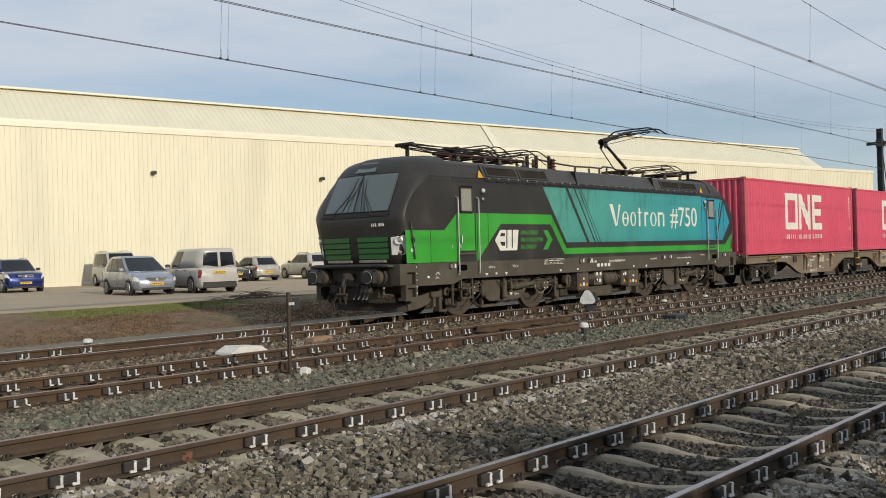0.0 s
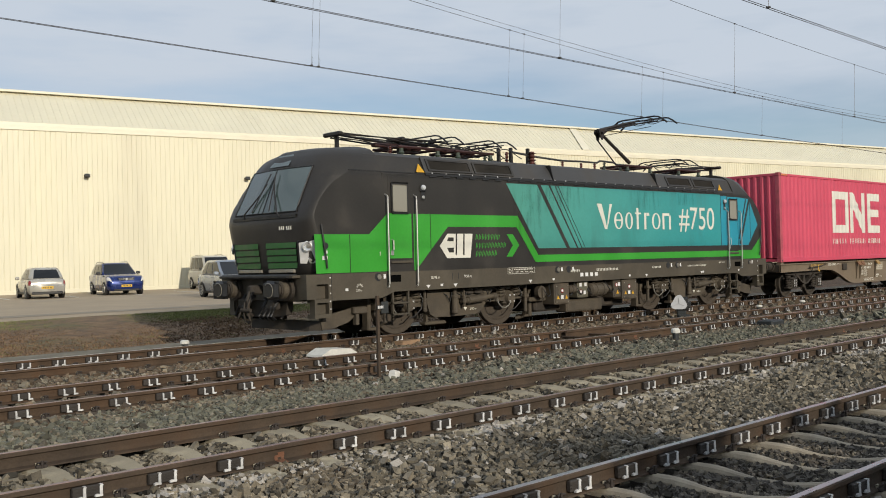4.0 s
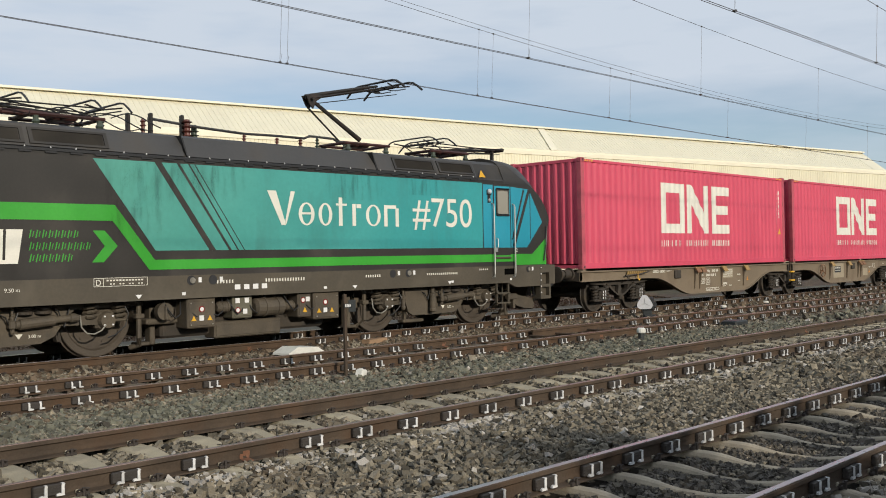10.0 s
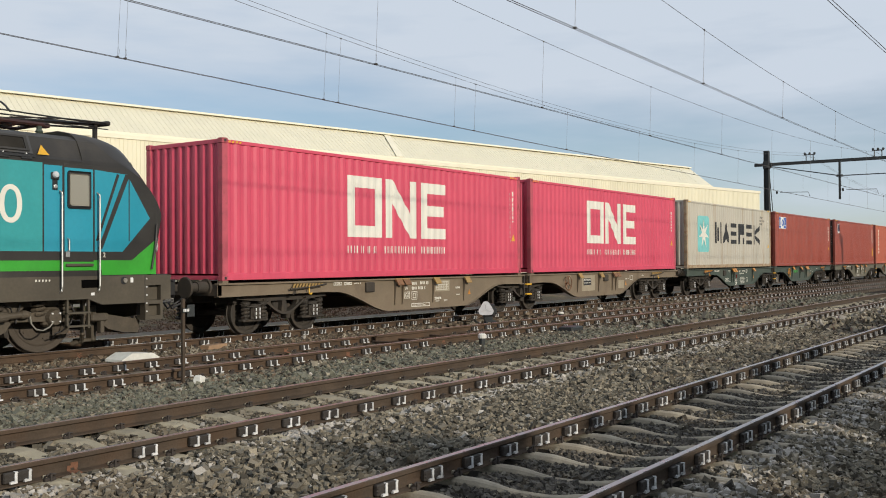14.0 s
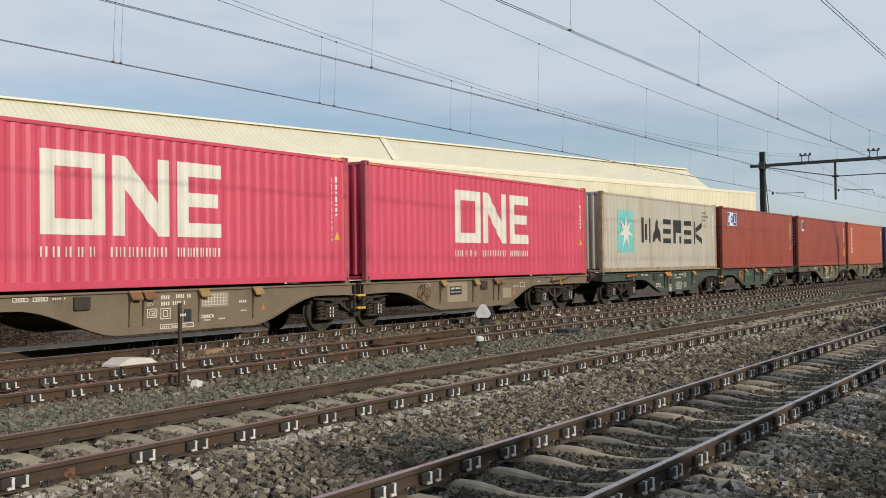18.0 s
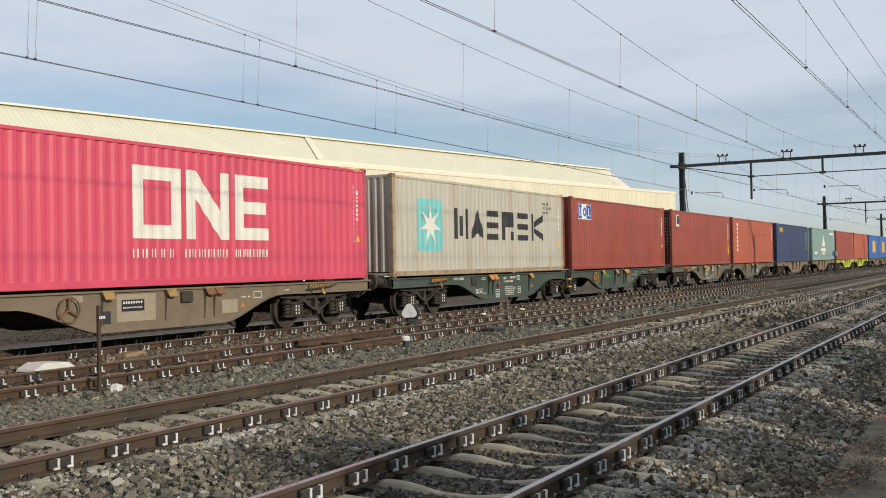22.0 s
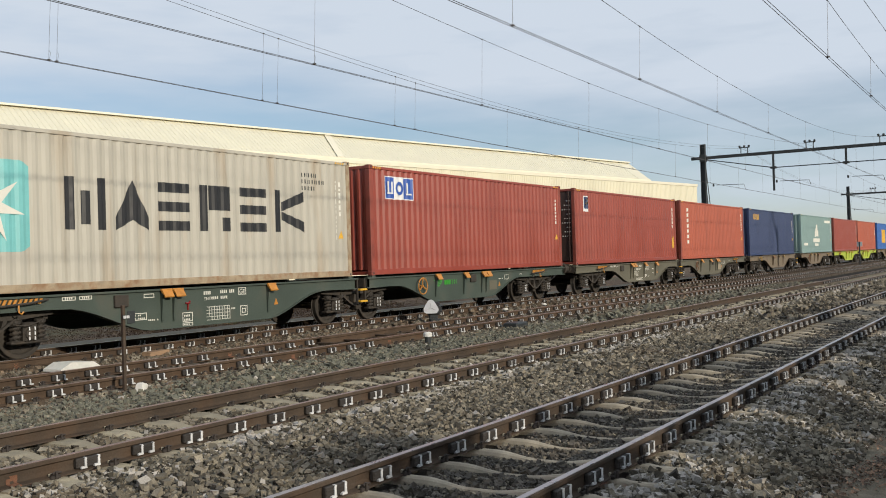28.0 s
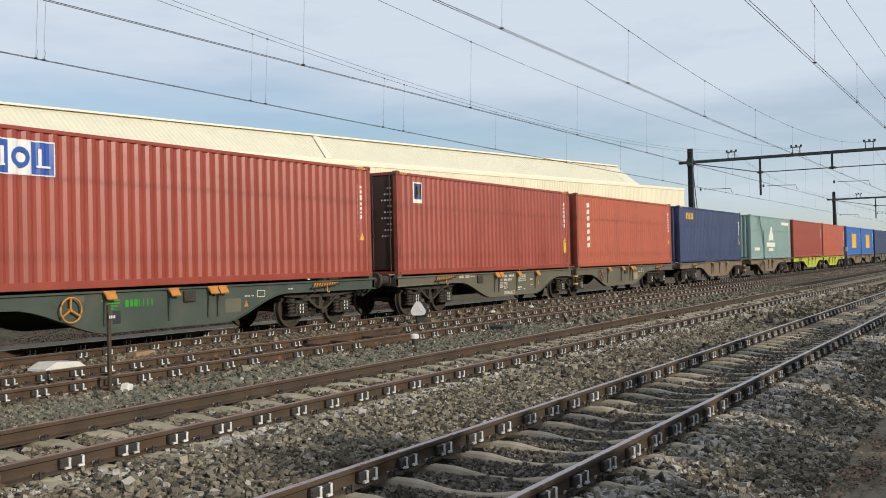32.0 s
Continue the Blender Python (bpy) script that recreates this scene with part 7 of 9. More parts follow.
for u0, u1, mt in ((19.0, 23.15, "roof_grey"), (23.22, 27.58, "roof_grey"), (27.64, 30.66, "roof_grey")):
    for s in (-1, 1):
        bm = B()
        a, b = u0 - LU, u1 - LU
        v = [(a, s * 1.475, 3.37), (b, s * 1.475, 3.37), (b, s * 1.31, 3.715), (a, s * 1.31, 3.715)]
        o = [Vector((0, s * 0.02, 0.01)) + Vector(p) for p in v]
        q = [bm.verts.new(p) for p in v] + [bm.verts.new(p) for p in o]
        loft(bm, [q[:4], q[4:]] if s < 0 else [q[:4][::-1], q[4:][::-1]])
        part("roof_side_panel", bm, M[mt], body)
for u0, u1 in ((19.10, 20.42), (20.50, 21.78), (28.12, 29.35), (29.45, 30.60)):
    for s in (-1, 1):
        bm = B()
        a, b = u0 - LU, u1 - LU
        def gp(x, f, out):
            return (x, s * (1.475 - 0.165 * f + 0.02 + out * 0.9), 3.37 + 0.345 * f + out * 0.43)
        rim = [gp(a, 0.12, 0.03), gp(b, 0.12, 0.03), gp(b, 0.88, 0.03), gp(a, 0.88, 0.03)]
        inn = [gp(a + 0.06, 0.22, 0.03), gp(b - 0.06, 0.22, 0.03), gp(b - 0.06, 0.78, 0.03), gp(a + 0.06, 0.78, 0.03)]
        deep = [gp(a + 0.06, 0.22, 0.003), gp(b - 0.06, 0.22, 0.003), gp(b - 0.06, 0.78, 0.003), gp(a + 0.06, 0.78, 0.003)]
        base = [gp(a, 0.12, -0.02), gp(b, 0.12, -0.02), gp(b, 0.88, -0.02), gp(a, 0.88, -0.02)]
        rr = [[bm.verts.new(p) for p in ring] for ring in (base, rim, inn, deep)]
        loft(bm, rr if s > 0 else [r[::-1] for r in rr], caps=False)
        f = bm.faces.new(rr[3] if s > 0 else rr[3][::-1])
        f.material_index = 1
        for k in range(7):
            z0 = 0.26 + k * 0.075
            face(bm, [gp(a + 0.07, z0, 0.005), gp(b - 0.07, z0, 0.005), gp(b - 0.07, z0 + 0.05, 0.022), gp(a + 0.07, z0 + 0.05, 0.022)][::s], 0)
        part("air_grille", bm, [M["dark_grey"], M["black"]], body, "black louvred roof grille")
bm = B()
box(bm, 19.0 - LU, 30.7 - LU, -1.51, -1.46, 3.315, 3.365, 0.006)
rail_strip = part("bolt_rail", bm, M["black"], body)
blt = lug = None
for k in range(29):
    x = 19.2 - LU + k * 0.405
    if lug is None:
        bm = B()
        box(bm, -0.10, 0.10, -0.025, 0.0, -0.035, 0.0, 0.006)
        lug = part("bracket", bm, M["black"], rail_strip)
        lug.matrix_basis = pose(x, -1.488, 3.318)
    else:
        again("bracket", lug, rail_strip, pose(x, -1.488, 3.318))
    if blt is None:
        bm = B()
        upright(bm, 0, 0, [(0, 0.012), (0.015, 0.012), (0.03, 0.006)], 8)
        blt = part("bolt", bm, M["white"], rail_strip)
        blt.matrix_basis = pose(x, -1.49, 3.36)
    else:
        again("bolt", blt, rail_strip, pose(x, -1.49, 3.36))
bm = B()
prism(bm, [(16.98 - LU, 3.345), (18.95 - LU, 3.345), (18.95 - LU, 3.365), (16.98 - LU, 3.365)], -1.48, -1.40)
part("gutter_groove", bm, M["black"], body)

# doors and their rails
for u, tint in ((17.95, "green"), (31.22, "sky_teal")):
    a, wd = u - LU, 0.64 if u < 20 else 0.60
    d = B()
    box(d, a, a + wd, -1.4965, -1.47, 1.58, 3.27, 0.004)
    door = part("door", d, M["dark_grey"], body, "narrow cab side door")
    if u < 20:
        bm = B()
        prism(bm, [(a + 0.02, 1.60), (a + wd - 0.02, 1.60), (a + wd - 0.02, 2.51), (a + 0.02, 2.51)], -1.501, -1.496)
        part("door_paint", bm, M[tint], door)
    else:
        bm = B()
        prism(bm, [(a + 0.02, 1.76), (a + wd - 0.02, 1.76), (a + wd - 0.02, 3.20), (a + 0.02, 3.20)], -1.501, -1.496)
        part("door_paint", bm, M[tint], door)
    bm = B()
    box(bm, a + 0.07, a + 0.53, -1.510, -1.496, 2.50, 3.15, 0.03)
    part("window_seal", bm, M["hose"], door)
    bm = B()
    box(bm, a + 0.11, a + 0.49, -1.514, -1.506, 2.55, 3.10, 0.02)
    part("window_pane", bm, M["door_glass"], door)
    bm = B()
    tube(bm, [(a + 0.08, -1.50, 1.98), (a + 0.08, -1.55, 1.96), (a + 0.08, -1.55, 1.78), (a + 0.08, -1.50, 1.76)], 0.014, 6)
    box(bm, a + 0.04, a + 0.12, -1.515, -1.497, 1.66, 1.76, 0.01)
    part("door_handle", bm, M["chrome"], door)
    bm = B()
    box(bm, a + 0.04, a + wd - 0.02, -1.53, -1.49, 1.50, 1.55, 0.01)
    part("door_sill", bm, M["frame_grey"], door)
    for x in (a - 0.07, a + wd + 0.07):
        bm = B()
        top, bot = (2.90, 1.00) if u < 20 else (2.80, 1.05)
        tube(bm, [(x, -1.48, top), (x, -1.56, top - 0.04), (x, -1.57, top - 0.10), (x, -1.57, bot + 0.1), (x, -1.56, bot + 0.04), (x, -1.48, bot)], 0.017, 8)
        part("handrail", bm, M["chrome"], body, "bare metal handrail")
    # ladder below
    bm = B()
    for x in (a + 0.10, a + 0.52):
        box(bm, x - 0.02, x + 0.02, -1.47, -1.42, 0.42, 0.95)
    for z in (0.45, 0.68):
        box(bm, a + 0.08, a + 0.54, -1.50, -1.36, z, z + 0.03)
    part("ladder", bm, M["frame_grey"], frame_part)
    bm = B()
    x = a + 0.90 if u < 20 else a - 0.22
    box(bm, x - 0.02, x + 0.14, -1.515, -1.49, 2.98, 3.10, 0.01)
    box(bm, x + 0.01, x + 0.11, -1.51, -1.49, 2.80, 2.98, 0.01)
    lamp = part("side_lamp", bm, M["hose"], body, "small signal lamp on a dark bracket")
    bm = B()
    lathe(bm, x + 0.06, 3.06, [(-1.56, 0.02), (-1.555, 0.045), (-1.53, 0.058), (-1.512, 0.06)], 16)
    part("lamp_lens", bm, M["lamp_glass"], lamp)
    bm = B()
    lathe(bm, x + 0.06, 2.86, [(-1.53, 0.02), (-1.525, 0.035), (-1.508, 0.04)], 14)
    part("socket", bm, M["chrome"], lamp)
bm = B()
wheel_disc(bm, 16.36 - LU, -1.5, -1.485, 1.87, 0.065, 18)
part("horn_opening", bm, M["black"], body)
for u, z, ww, hh in ((16.33, 1.72, 0.07, 0.06), (16.28, 1.60, 0.12, 0.08)):
    livery("small_label", [(u, z), (u + ww, z), (u + ww, z + hh), (u, z + hh)], "white", -1.4985)
livery("warning_sign", [(18.74, 3.38), (18.98, 3.38), (18.80, 3.56)], "yellow", -1.497)
livery("warning_sign", [(30.74, 3.38), (30.96, 3.38), (30.80, 3.54)], "yellow", -1.497)

# running gear
def loco_bogie(xc):
    """A two-axle motor bogie: deep belly frame, axle boxes with springs, dampers, motor covers, pipes and cables."""
    bm = B()
    for s in (-1, 1):
        ya, yb = sorted((s * 1.02, s * 1.16))
        prism(bm, [(xc - 2.25, 0.95), (xc - 2.25, 0.84), (xc - 1.05, 0.82), (xc - 0.90, 0.70), (xc - 0.80, 0.40), (xc - 0.55, 0.30), (xc + 0.50, 0.32), (xc + 0.72, 0.42), (xc + 0.92, 0.70), (xc + 1.05, 0.82), (xc + 2.25, 0.84), (xc + 2.25, 0.95)], ya, yb)
    box(bm, xc - 0.4, xc + 0.4, -1.0, 1.0, 0.35, 0.85, 0.03)
    box(bm, xc - 2.3, xc - 2.15, -1.0, 1.0, 0.55, 0.75)
    box(bm, xc + 2.15, xc + 2.3, -1.0, 1.0, 0.55, 0.75)
    bog = part("bogie", bm, M["loco_bogie"], loco)
    bm = B()                                           # smooth motor cover beside the belly
    prism(bm, [(xc - 1.06, 0.90), (xc - 1.06, 0.62), (xc - 0.98, 0.40), (xc - 0.84, 0.32), (xc - 0.42, 0.32), (xc - 0.38, 0.90)], -1.235, -1.15)
    part("motor_cover", bm, M["loco_bogie"], bog, "smooth brown-dusted cover plate")
    bm = B()                                           # shoe plate hung low by the rail
    box(bm, xc - 1.02, xc - 0.40, -1.12, -0.92, 0.16, 0.23, 0.015)
    box(bm, xc - 0.98, xc - 0.92, -1.10, -1.02, 0.22, 0.40)
    part("rail_shoe", bm, M["loco_bogie"], bog)
    for ax in (-1.57, 1.57):
        w = part("wheelset", wheelset_mesh(0.625, 1.05), M["loco_wheel"], bog)
        w.matrix_basis = pose(xc + ax, 0, 0.625)
        SPINNERS.append((w, xc + ax, 0, 0.625, 0.625))
        sg = -1 if ax < 0 else 1
        for s in (-1, 1):
            bm = B()
            box(bm, xc + ax - 0.17, xc + ax + 0.17, min(s * 1.02, s * 1.20), max(s * 1.02, s * 1.20), 0.46, 0.80, 0.05)
            prism(bm, [(xc + ax - sg * 0.1, 0.74), (xc + ax - sg * 0.1, 0.56), (xc + ax - sg * 0.78, 0.58), (xc + ax - sg * 0.78, 0.70)][::sg], min(s * 1.08, s * 1.19), max(s * 1.08, s * 1.19))
            box(bm, xc + ax + sg * 0.24 - 0.13, xc + ax + sg * 0.24 + 0.13, min(s * 1.04, s * 1.24), max(s * 1.04, s * 1.24), 0.60, 0.645, 0.01)
            lathe(bm, xc + ax, 0.625, [(s * 1.285, 0.02), (s * 1.28, 0.125), (s * 1.20, 0.15)] if s > 0 else [(s * 1.20, 0.15), (s * 1.28, 0.125), (s * 1.285, 0.02)], 18)
            holder = part("axle_box", bm, M["loco_bogie"], bog)
            for k in range(4):
                bm = B()
                a = math.pi / 4 + k * math.pi / 2
                wheel_disc(bm, xc + ax + 0.10 * math.cos(a), *sorted((s * 1.275, s * 1.30)), 0.625 + 0.10 * math.sin(a), 0.016, 6)
                part("bolt", bm, M["white"], holder, "white-marked bolt head")
        for dx in (-0.25, 0.25):
            bm = B()
            coil(bm, xc + ax + dx, -1.14, 0.64, 0.96, 0.105, 0.030, 4)
            part("coil_spring", bm, M["loco_bogie"], bog)
        bm = B()                                     # sanding pipe in its bracket
        tube(bm, [(xc + ax + sg * 0.60, -1.16, 0.90), (xc + ax + sg * 0.60, -1.16, 0.30), (xc + ax + sg * 0.70, -0.98, 0.16), (xc + ax + sg * 0.60, -0.84, 0.11)], 0.045, 8)
        box(bm, xc + ax + sg * 0.60 - 0.08, xc + ax + sg * 0.60 + 0.08, -1.22, -1.10, 0.62, 0.70, 0.01)
        part("sand_pipe", bm, M["loco_bogie"], bog)
        bm = B()                                     # cable looping from the axle's end
        tube(bm, [(xc + ax - 0.05, -1.30, 0.56), (xc + ax - 0.14, -1.31, 0.47), (xc + ax - 0.26, -1.31, 0.42), (xc + ax - 0.38, -1.30, 0.44), (xc + ax - 0.46, -1.28, 0.54), (xc + ax - 0.47, -1.25, 0.74)], 0.013, 6)
        part("cable", bm, M["loop_cable"], bog)
        bm = B()
        tube(bm, [(xc + ax + 0.30, -1.20, 0.90), (xc + ax + 0.36, -1.27, 0.72), (xc + ax + 0.30, -1.27, 0.52), (xc + ax + 0.14, -1.24, 0.38), (xc + ax + 0.02, -1.2, 0.34)], 0.012, 6)
        part("cable", bm, M["hose"], bog)
        bm = B()
        box(bm, xc + ax + sg * 0.92 - 0.05, xc + ax + sg * 0.92 + 0.05, -1.05, -0.85, 0.14, 0.80, 0.02)
        box(bm, xc + ax + sg * 0.80 - 0.16, xc + ax + sg * 0.80 + 0.16, -1.02, -0.80, 0.14, 0.20, 0.01)
        part("guard_iron", bm, M["loco_bogie"], bog)
        bm = B()                                     # brake block and its hanger at the tread
        prism(bm, [(xc + ax - sg * 0.66, 0.30), (xc + ax - sg * 0.58, 0.30), (xc + ax - sg * 0.64, 0.62), (xc + ax - sg * 0.72, 0.62)][::sg], -0.82, -0.68)
        part("brake_block", bm, M["bogie"], bog)
    for dx, r, z0, z1 in ((-0.27, 0.070, 0.36, 0.93), (0.02, 0.030, 0.50, 0.93), (-1.16, 0.045, 0.45, 0.90)):
        bm = B()
        upright(bm, xc + dx, -1.27, [(z0, r * 0.7), (z0 + 0.03, r * 1.15), (z0 + 0.07, r * 1.15), (z0 + 0.09, r), (z1 - 0.22, r), (z1 - 0.21, r * 1.15), (z1 - 0.16, r * 1.15), (z1 - 0.15, r * 0.7), (z1, r * 0.7)], 12)
        part("damper", bm, M["loco_bogie"], bog)
    bm = B()                                         # yaw damper lying along the frame
    rr = [[bm.verts.new((xc + 0.04 + d, -1.29 + r * math.cos(6.28318 * j / 12), 0.64 + d * 0.07 + r * math.sin(6.28318 * j / 12))) for j in range(12)] for d, r in ((0, 0.03), (0.02, 0.06), (0.07, 0.06), (0.08, 0.085), (0.62, 0.085), (0.63, 0.055), (0.86, 0.055), (0.88, 0.075), (0.96, 0.07))]
    loft(bm, rr)
    box(bm, xc + 0.94, xc + 1.08, -1.34, -1.18, 0.64, 0.76, 0.03)
    box(bm, xc - 0.04, xc + 0.06, -1.33, -1.18, 0.58, 0.72, 0.02)
    part("yaw_damper", bm, M["loco_bogie"], bog)
    for k in range(4):                               # stacked rubber springs over the frame
        bm = B()
        upright(bm, xc + 0.24 + 0.30 * (k % 2), -1.16, [(0.78 + 0.07 * (k // 2), 0.11), (0.79 + 0.07 * (k // 2), 0.135), (0.83 + 0.07 * (k // 2), 0.135), (0.84 + 0.07 * (k // 2), 0.11)], 14)
        part("spring_ring", bm, M["bogie"], bog)
    for k, (dx, zz) in enumerate(((-0.62, 0.86), (-0.18, 0.84), (0.64, 0.90))):
        bm = B()
        tube(bm, [(xc + dx, -1.16, zz), (xc + dx + 0.10, -1.28, zz - 0.08), (xc + dx + 0.18, -1.29, zz - 0.22 - 0.06 * k), (xc + dx + 0.30, -1.24, zz - 0.02)], 0.013, 5)
        part("cable", bm, M["hose"], bog)
    text_mesh("axle_spacing", "3.00 m", 0.075, M["off_white"], bog, pose(xc + 0.30, -1.163, 0.42, 90, 0, 0))
    bm = B()
    prism(bm, [(xc + 0.10, 0.49), (xc + 0.22, 0.49), (xc + 0.16, 0.41)][::-1], -1.165, -1.159)
    part("jacking_mark", bm, M["off_white"], bog)
    return bog


for u in (20.26, 29.65):
    loco_bogie(u - LU)
bm = B()                                             # the transformer's tank, deep between the bogies
box(bm, 22.9 - LU, 26.5 - LU, -1.05, 1.05, 0.24, 0.95, 0.04)
part("transformer_tank", bm, M["bogie"], frame_part)


def equipment(name, u0, u1, y, z0, z1, mt, label=""):
    bm = B()
    box(bm, u0 - LU, u1 - LU, y, -0.9, z0, z1, 0.02)
    box(bm, u0 - LU + 0.03, u1 - LU - 0.03, y - 0.012, y + 0.01, z0 + 0.04, z1 - 0.06, 0.006)
    return part(name, bm, M[mt], frame_part, label)


def sign(parent, u, y, z, kind):
    """A small sticker: a yellow triangle, a white square or a red-rimmed white disc."""
    bm = B()
    x = u - LU
    if kind == "triangle":
        prism(bm, [(x, z), (x + 0.10, z), (x + 0.05, z + 0.09)], y - 0.006, y + 0.002)
        part("warning_triangle", bm, M["yellow"], parent)
    elif kind == "square":
        box(bm, x, x + 0.09, y - 0.006, y + 0.002, z, z + 0.09)
        part("label", bm, M["white"], parent)
    else:
        wheel_disc(bm, x + 0.05, y - 0.005, y + 0.002, z + 0.05, 0.055, 14)
        disc = part("round_sign", bm, M["red_lamp"], parent)
        bm = B()
        wheel_disc(bm, x + 0.05, y - 0.008, y - 0.004, z + 0.05, 0.038, 14)
        part("sign_face", bm, M["white"], disc)


for u0, u1 in ((23.20, 23.77), (25.96, 26.60)):
    bx = equipment("converter_box", u0, u1, -1.42, 0.40, 0.93, "loco_bogie", "brown-dusted box with warning stickers")
    for k in range(3):
        sign(bx, u0 + 0.07 + 0.16 * k, -1.434, 0.53, "triangle" if k != 1 else "square")
    sign(bx, u0 + 0.23, -1.434, 0.68, "disc")
    bm = B()
    for x in (u0 + 0.05, u1 - 0.09):
        for z in (0.46, 0.84):
            wheel_disc(bm, x - LU + 0.02, -1.44, -1.43, z, 0.014, 8)
    tagged(part("bolt", bm, M["cap_metal"], bx), kind="stuff")
bx = equipment("valve_cabinet", 24.15, 24.58, -1.38, 0.52, 0.93, "wagon_olive", "greenish cabinet with white labels")
for u, z, k in ((24.20, 0.80, "square"), (24.40, 0.80, "square"), (24.36, 0.60, "square"), (24.20, 0.62, "disc")):
    sign(bx, u, -1.394, z, k)
bx = equipment("filter_box", 25.60, 25.92, -1.40, 0.46, 0.93, "loco_bogie")
for u, z, k in ((25.66, 0.74, "disc"), (25.78, 0.76, "square"), (25.70, 0.56, "triangle")):
    sign(bx, u, -1.414, z, k)
equipment("lower_panel", 23.85, 25.30, -1.25, 0.18, 0.48, "loco_bogie")
equipment("pipe_tray", 22.55, 23.15, -1.20, 0.50, 0.60, "loco_bogie")
bm = B()
wheel_disc(bm, 22.82 - LU, -1.36, -1.24, 0.72, 0.15, 20)
box(bm, 22.80 - LU, 22.84 - LU, -1.40, -1.35, 0.58, 0.82, 0.01)
part("stop_cock", bm, M["loco_bogie"], frame_part)
for u, z, ln, r in ((24.63, 0.70, 0.66, 0.165), (23.84, 0.74, 0.28, 0.10), (25.32, 0.70, 0.24, 0.09)):
    bm = B()
    rr = [[bm.verts.new((u - LU + d, -1.32 + g * math.cos(6.28318 * j / 16), z + g * math.sin(6.28318 * j / 16))) for j in range(16)] for d, g in ((0, r * 0.6), (0.04, r), (ln * 0.30, r), (ln * 0.31, r * 1.1), (ln * 0.36, r * 1.1), (ln * 0.37, r), (ln * 0.72, r), (ln * 0.73, r * 1.1), (ln * 0.78, r * 1.1), (ln * 0.79, r), (ln - 0.04, r), (ln, r * 0.6))]
    loft(bm, rr)
    part("air_tank", bm, M["loco_bogie"], frame_part)
for k in range(9):
    u = 22.8 + k * 0.42
    bm = B()
    tube(bm, [(u - LU, -1.30, 0.92), (u - LU + 0.05, -1.42, 0.74 - 0.05 * (k % 3)), (u - LU + 0.16, -1.43, 0.60), (u - LU + 0.28, -1.40, 0.66), (u - LU + 0.34, -1.30, 0.90)], 0.013, 5)
    part("cable", bm, M["hose"], frame_part)

# roof gear
RY = 0.0
def insulator(x, y, z0, z1, mt="copper", r=0.06):
    bm = B()
    n = 5
    prof = [(z0, r * 0.6)]
    for k in range(n):
        a = z0 + (z1 - z0) * (k + 0.2) / n
        prof += [(a, r * 0.55), (a + (z1 - z0) * 0.3 / n, r), (a + (z1 - z0) * 0.5 / n, r * 0.55)]
    prof.append((z1, r * 0.5))
    upright(bm, x, y, prof, 12)
    return part("insulator", bm, M[mt], loco)


bm = B()
tube(bm, [(23.3 - LU, 0, 4.22), (24.4 - LU, 0, 4.14), (25.4 - LU, 0, 4.10), (26.2 - LU, 0, 4.12), (26.9 - LU, 0, 4.12), (27.05 - LU, 0, 4.18), (27.7 - LU, 0, 4.17), (27.8 - LU, 0, 4.12), (28.6 - LU, 0, 4.12)], 0.028, 6)
part("busbar", bm, M["roof_grey"], loco, "grey roof busbar on insulators")
for u, y, z0, z1, mt, r in ((24.05, -0.1, 3.8, 4.25, "copper", 0.11), (24.35, 0.15, 3.8, 4.2, "insul_green", 0.10), (23.2, 0, 3.8, 4.2, "copper", 0.06), (25.4, 0, 3.8, 4.08, "copper", 0.05), (26.2, 0, 3.8, 4.08, "copper", 0.05), (26.8, 0, 3.8, 4.1, "copper", 0.05),
                           (27.25, 0, 3.8, 4.15, "insul_green", 0.05), (28.0, 0, 3.8, 4.10, "insul_green", 0.05), (18.9, -0.5, 3.8, 4.02, "copper", 0.06), (18.9, 0.5, 3.8, 4.02, "copper", 0.06), (22.4, 0, 3.8, 4.1, "insul_green", 0.06)):
    insulator(u - LU, y, z0, z1, mt, r)
for u, z1 in ((23.35, 4.32), (24.0, 4.34), (22.9, 4.28)):
    bm = B()
    box(bm, u - LU - 0.03, u - LU + 0.03, -0.05, 0.05, 3.8, z1, 0.01)
    part("roof_post", bm, M["panto"], loco)


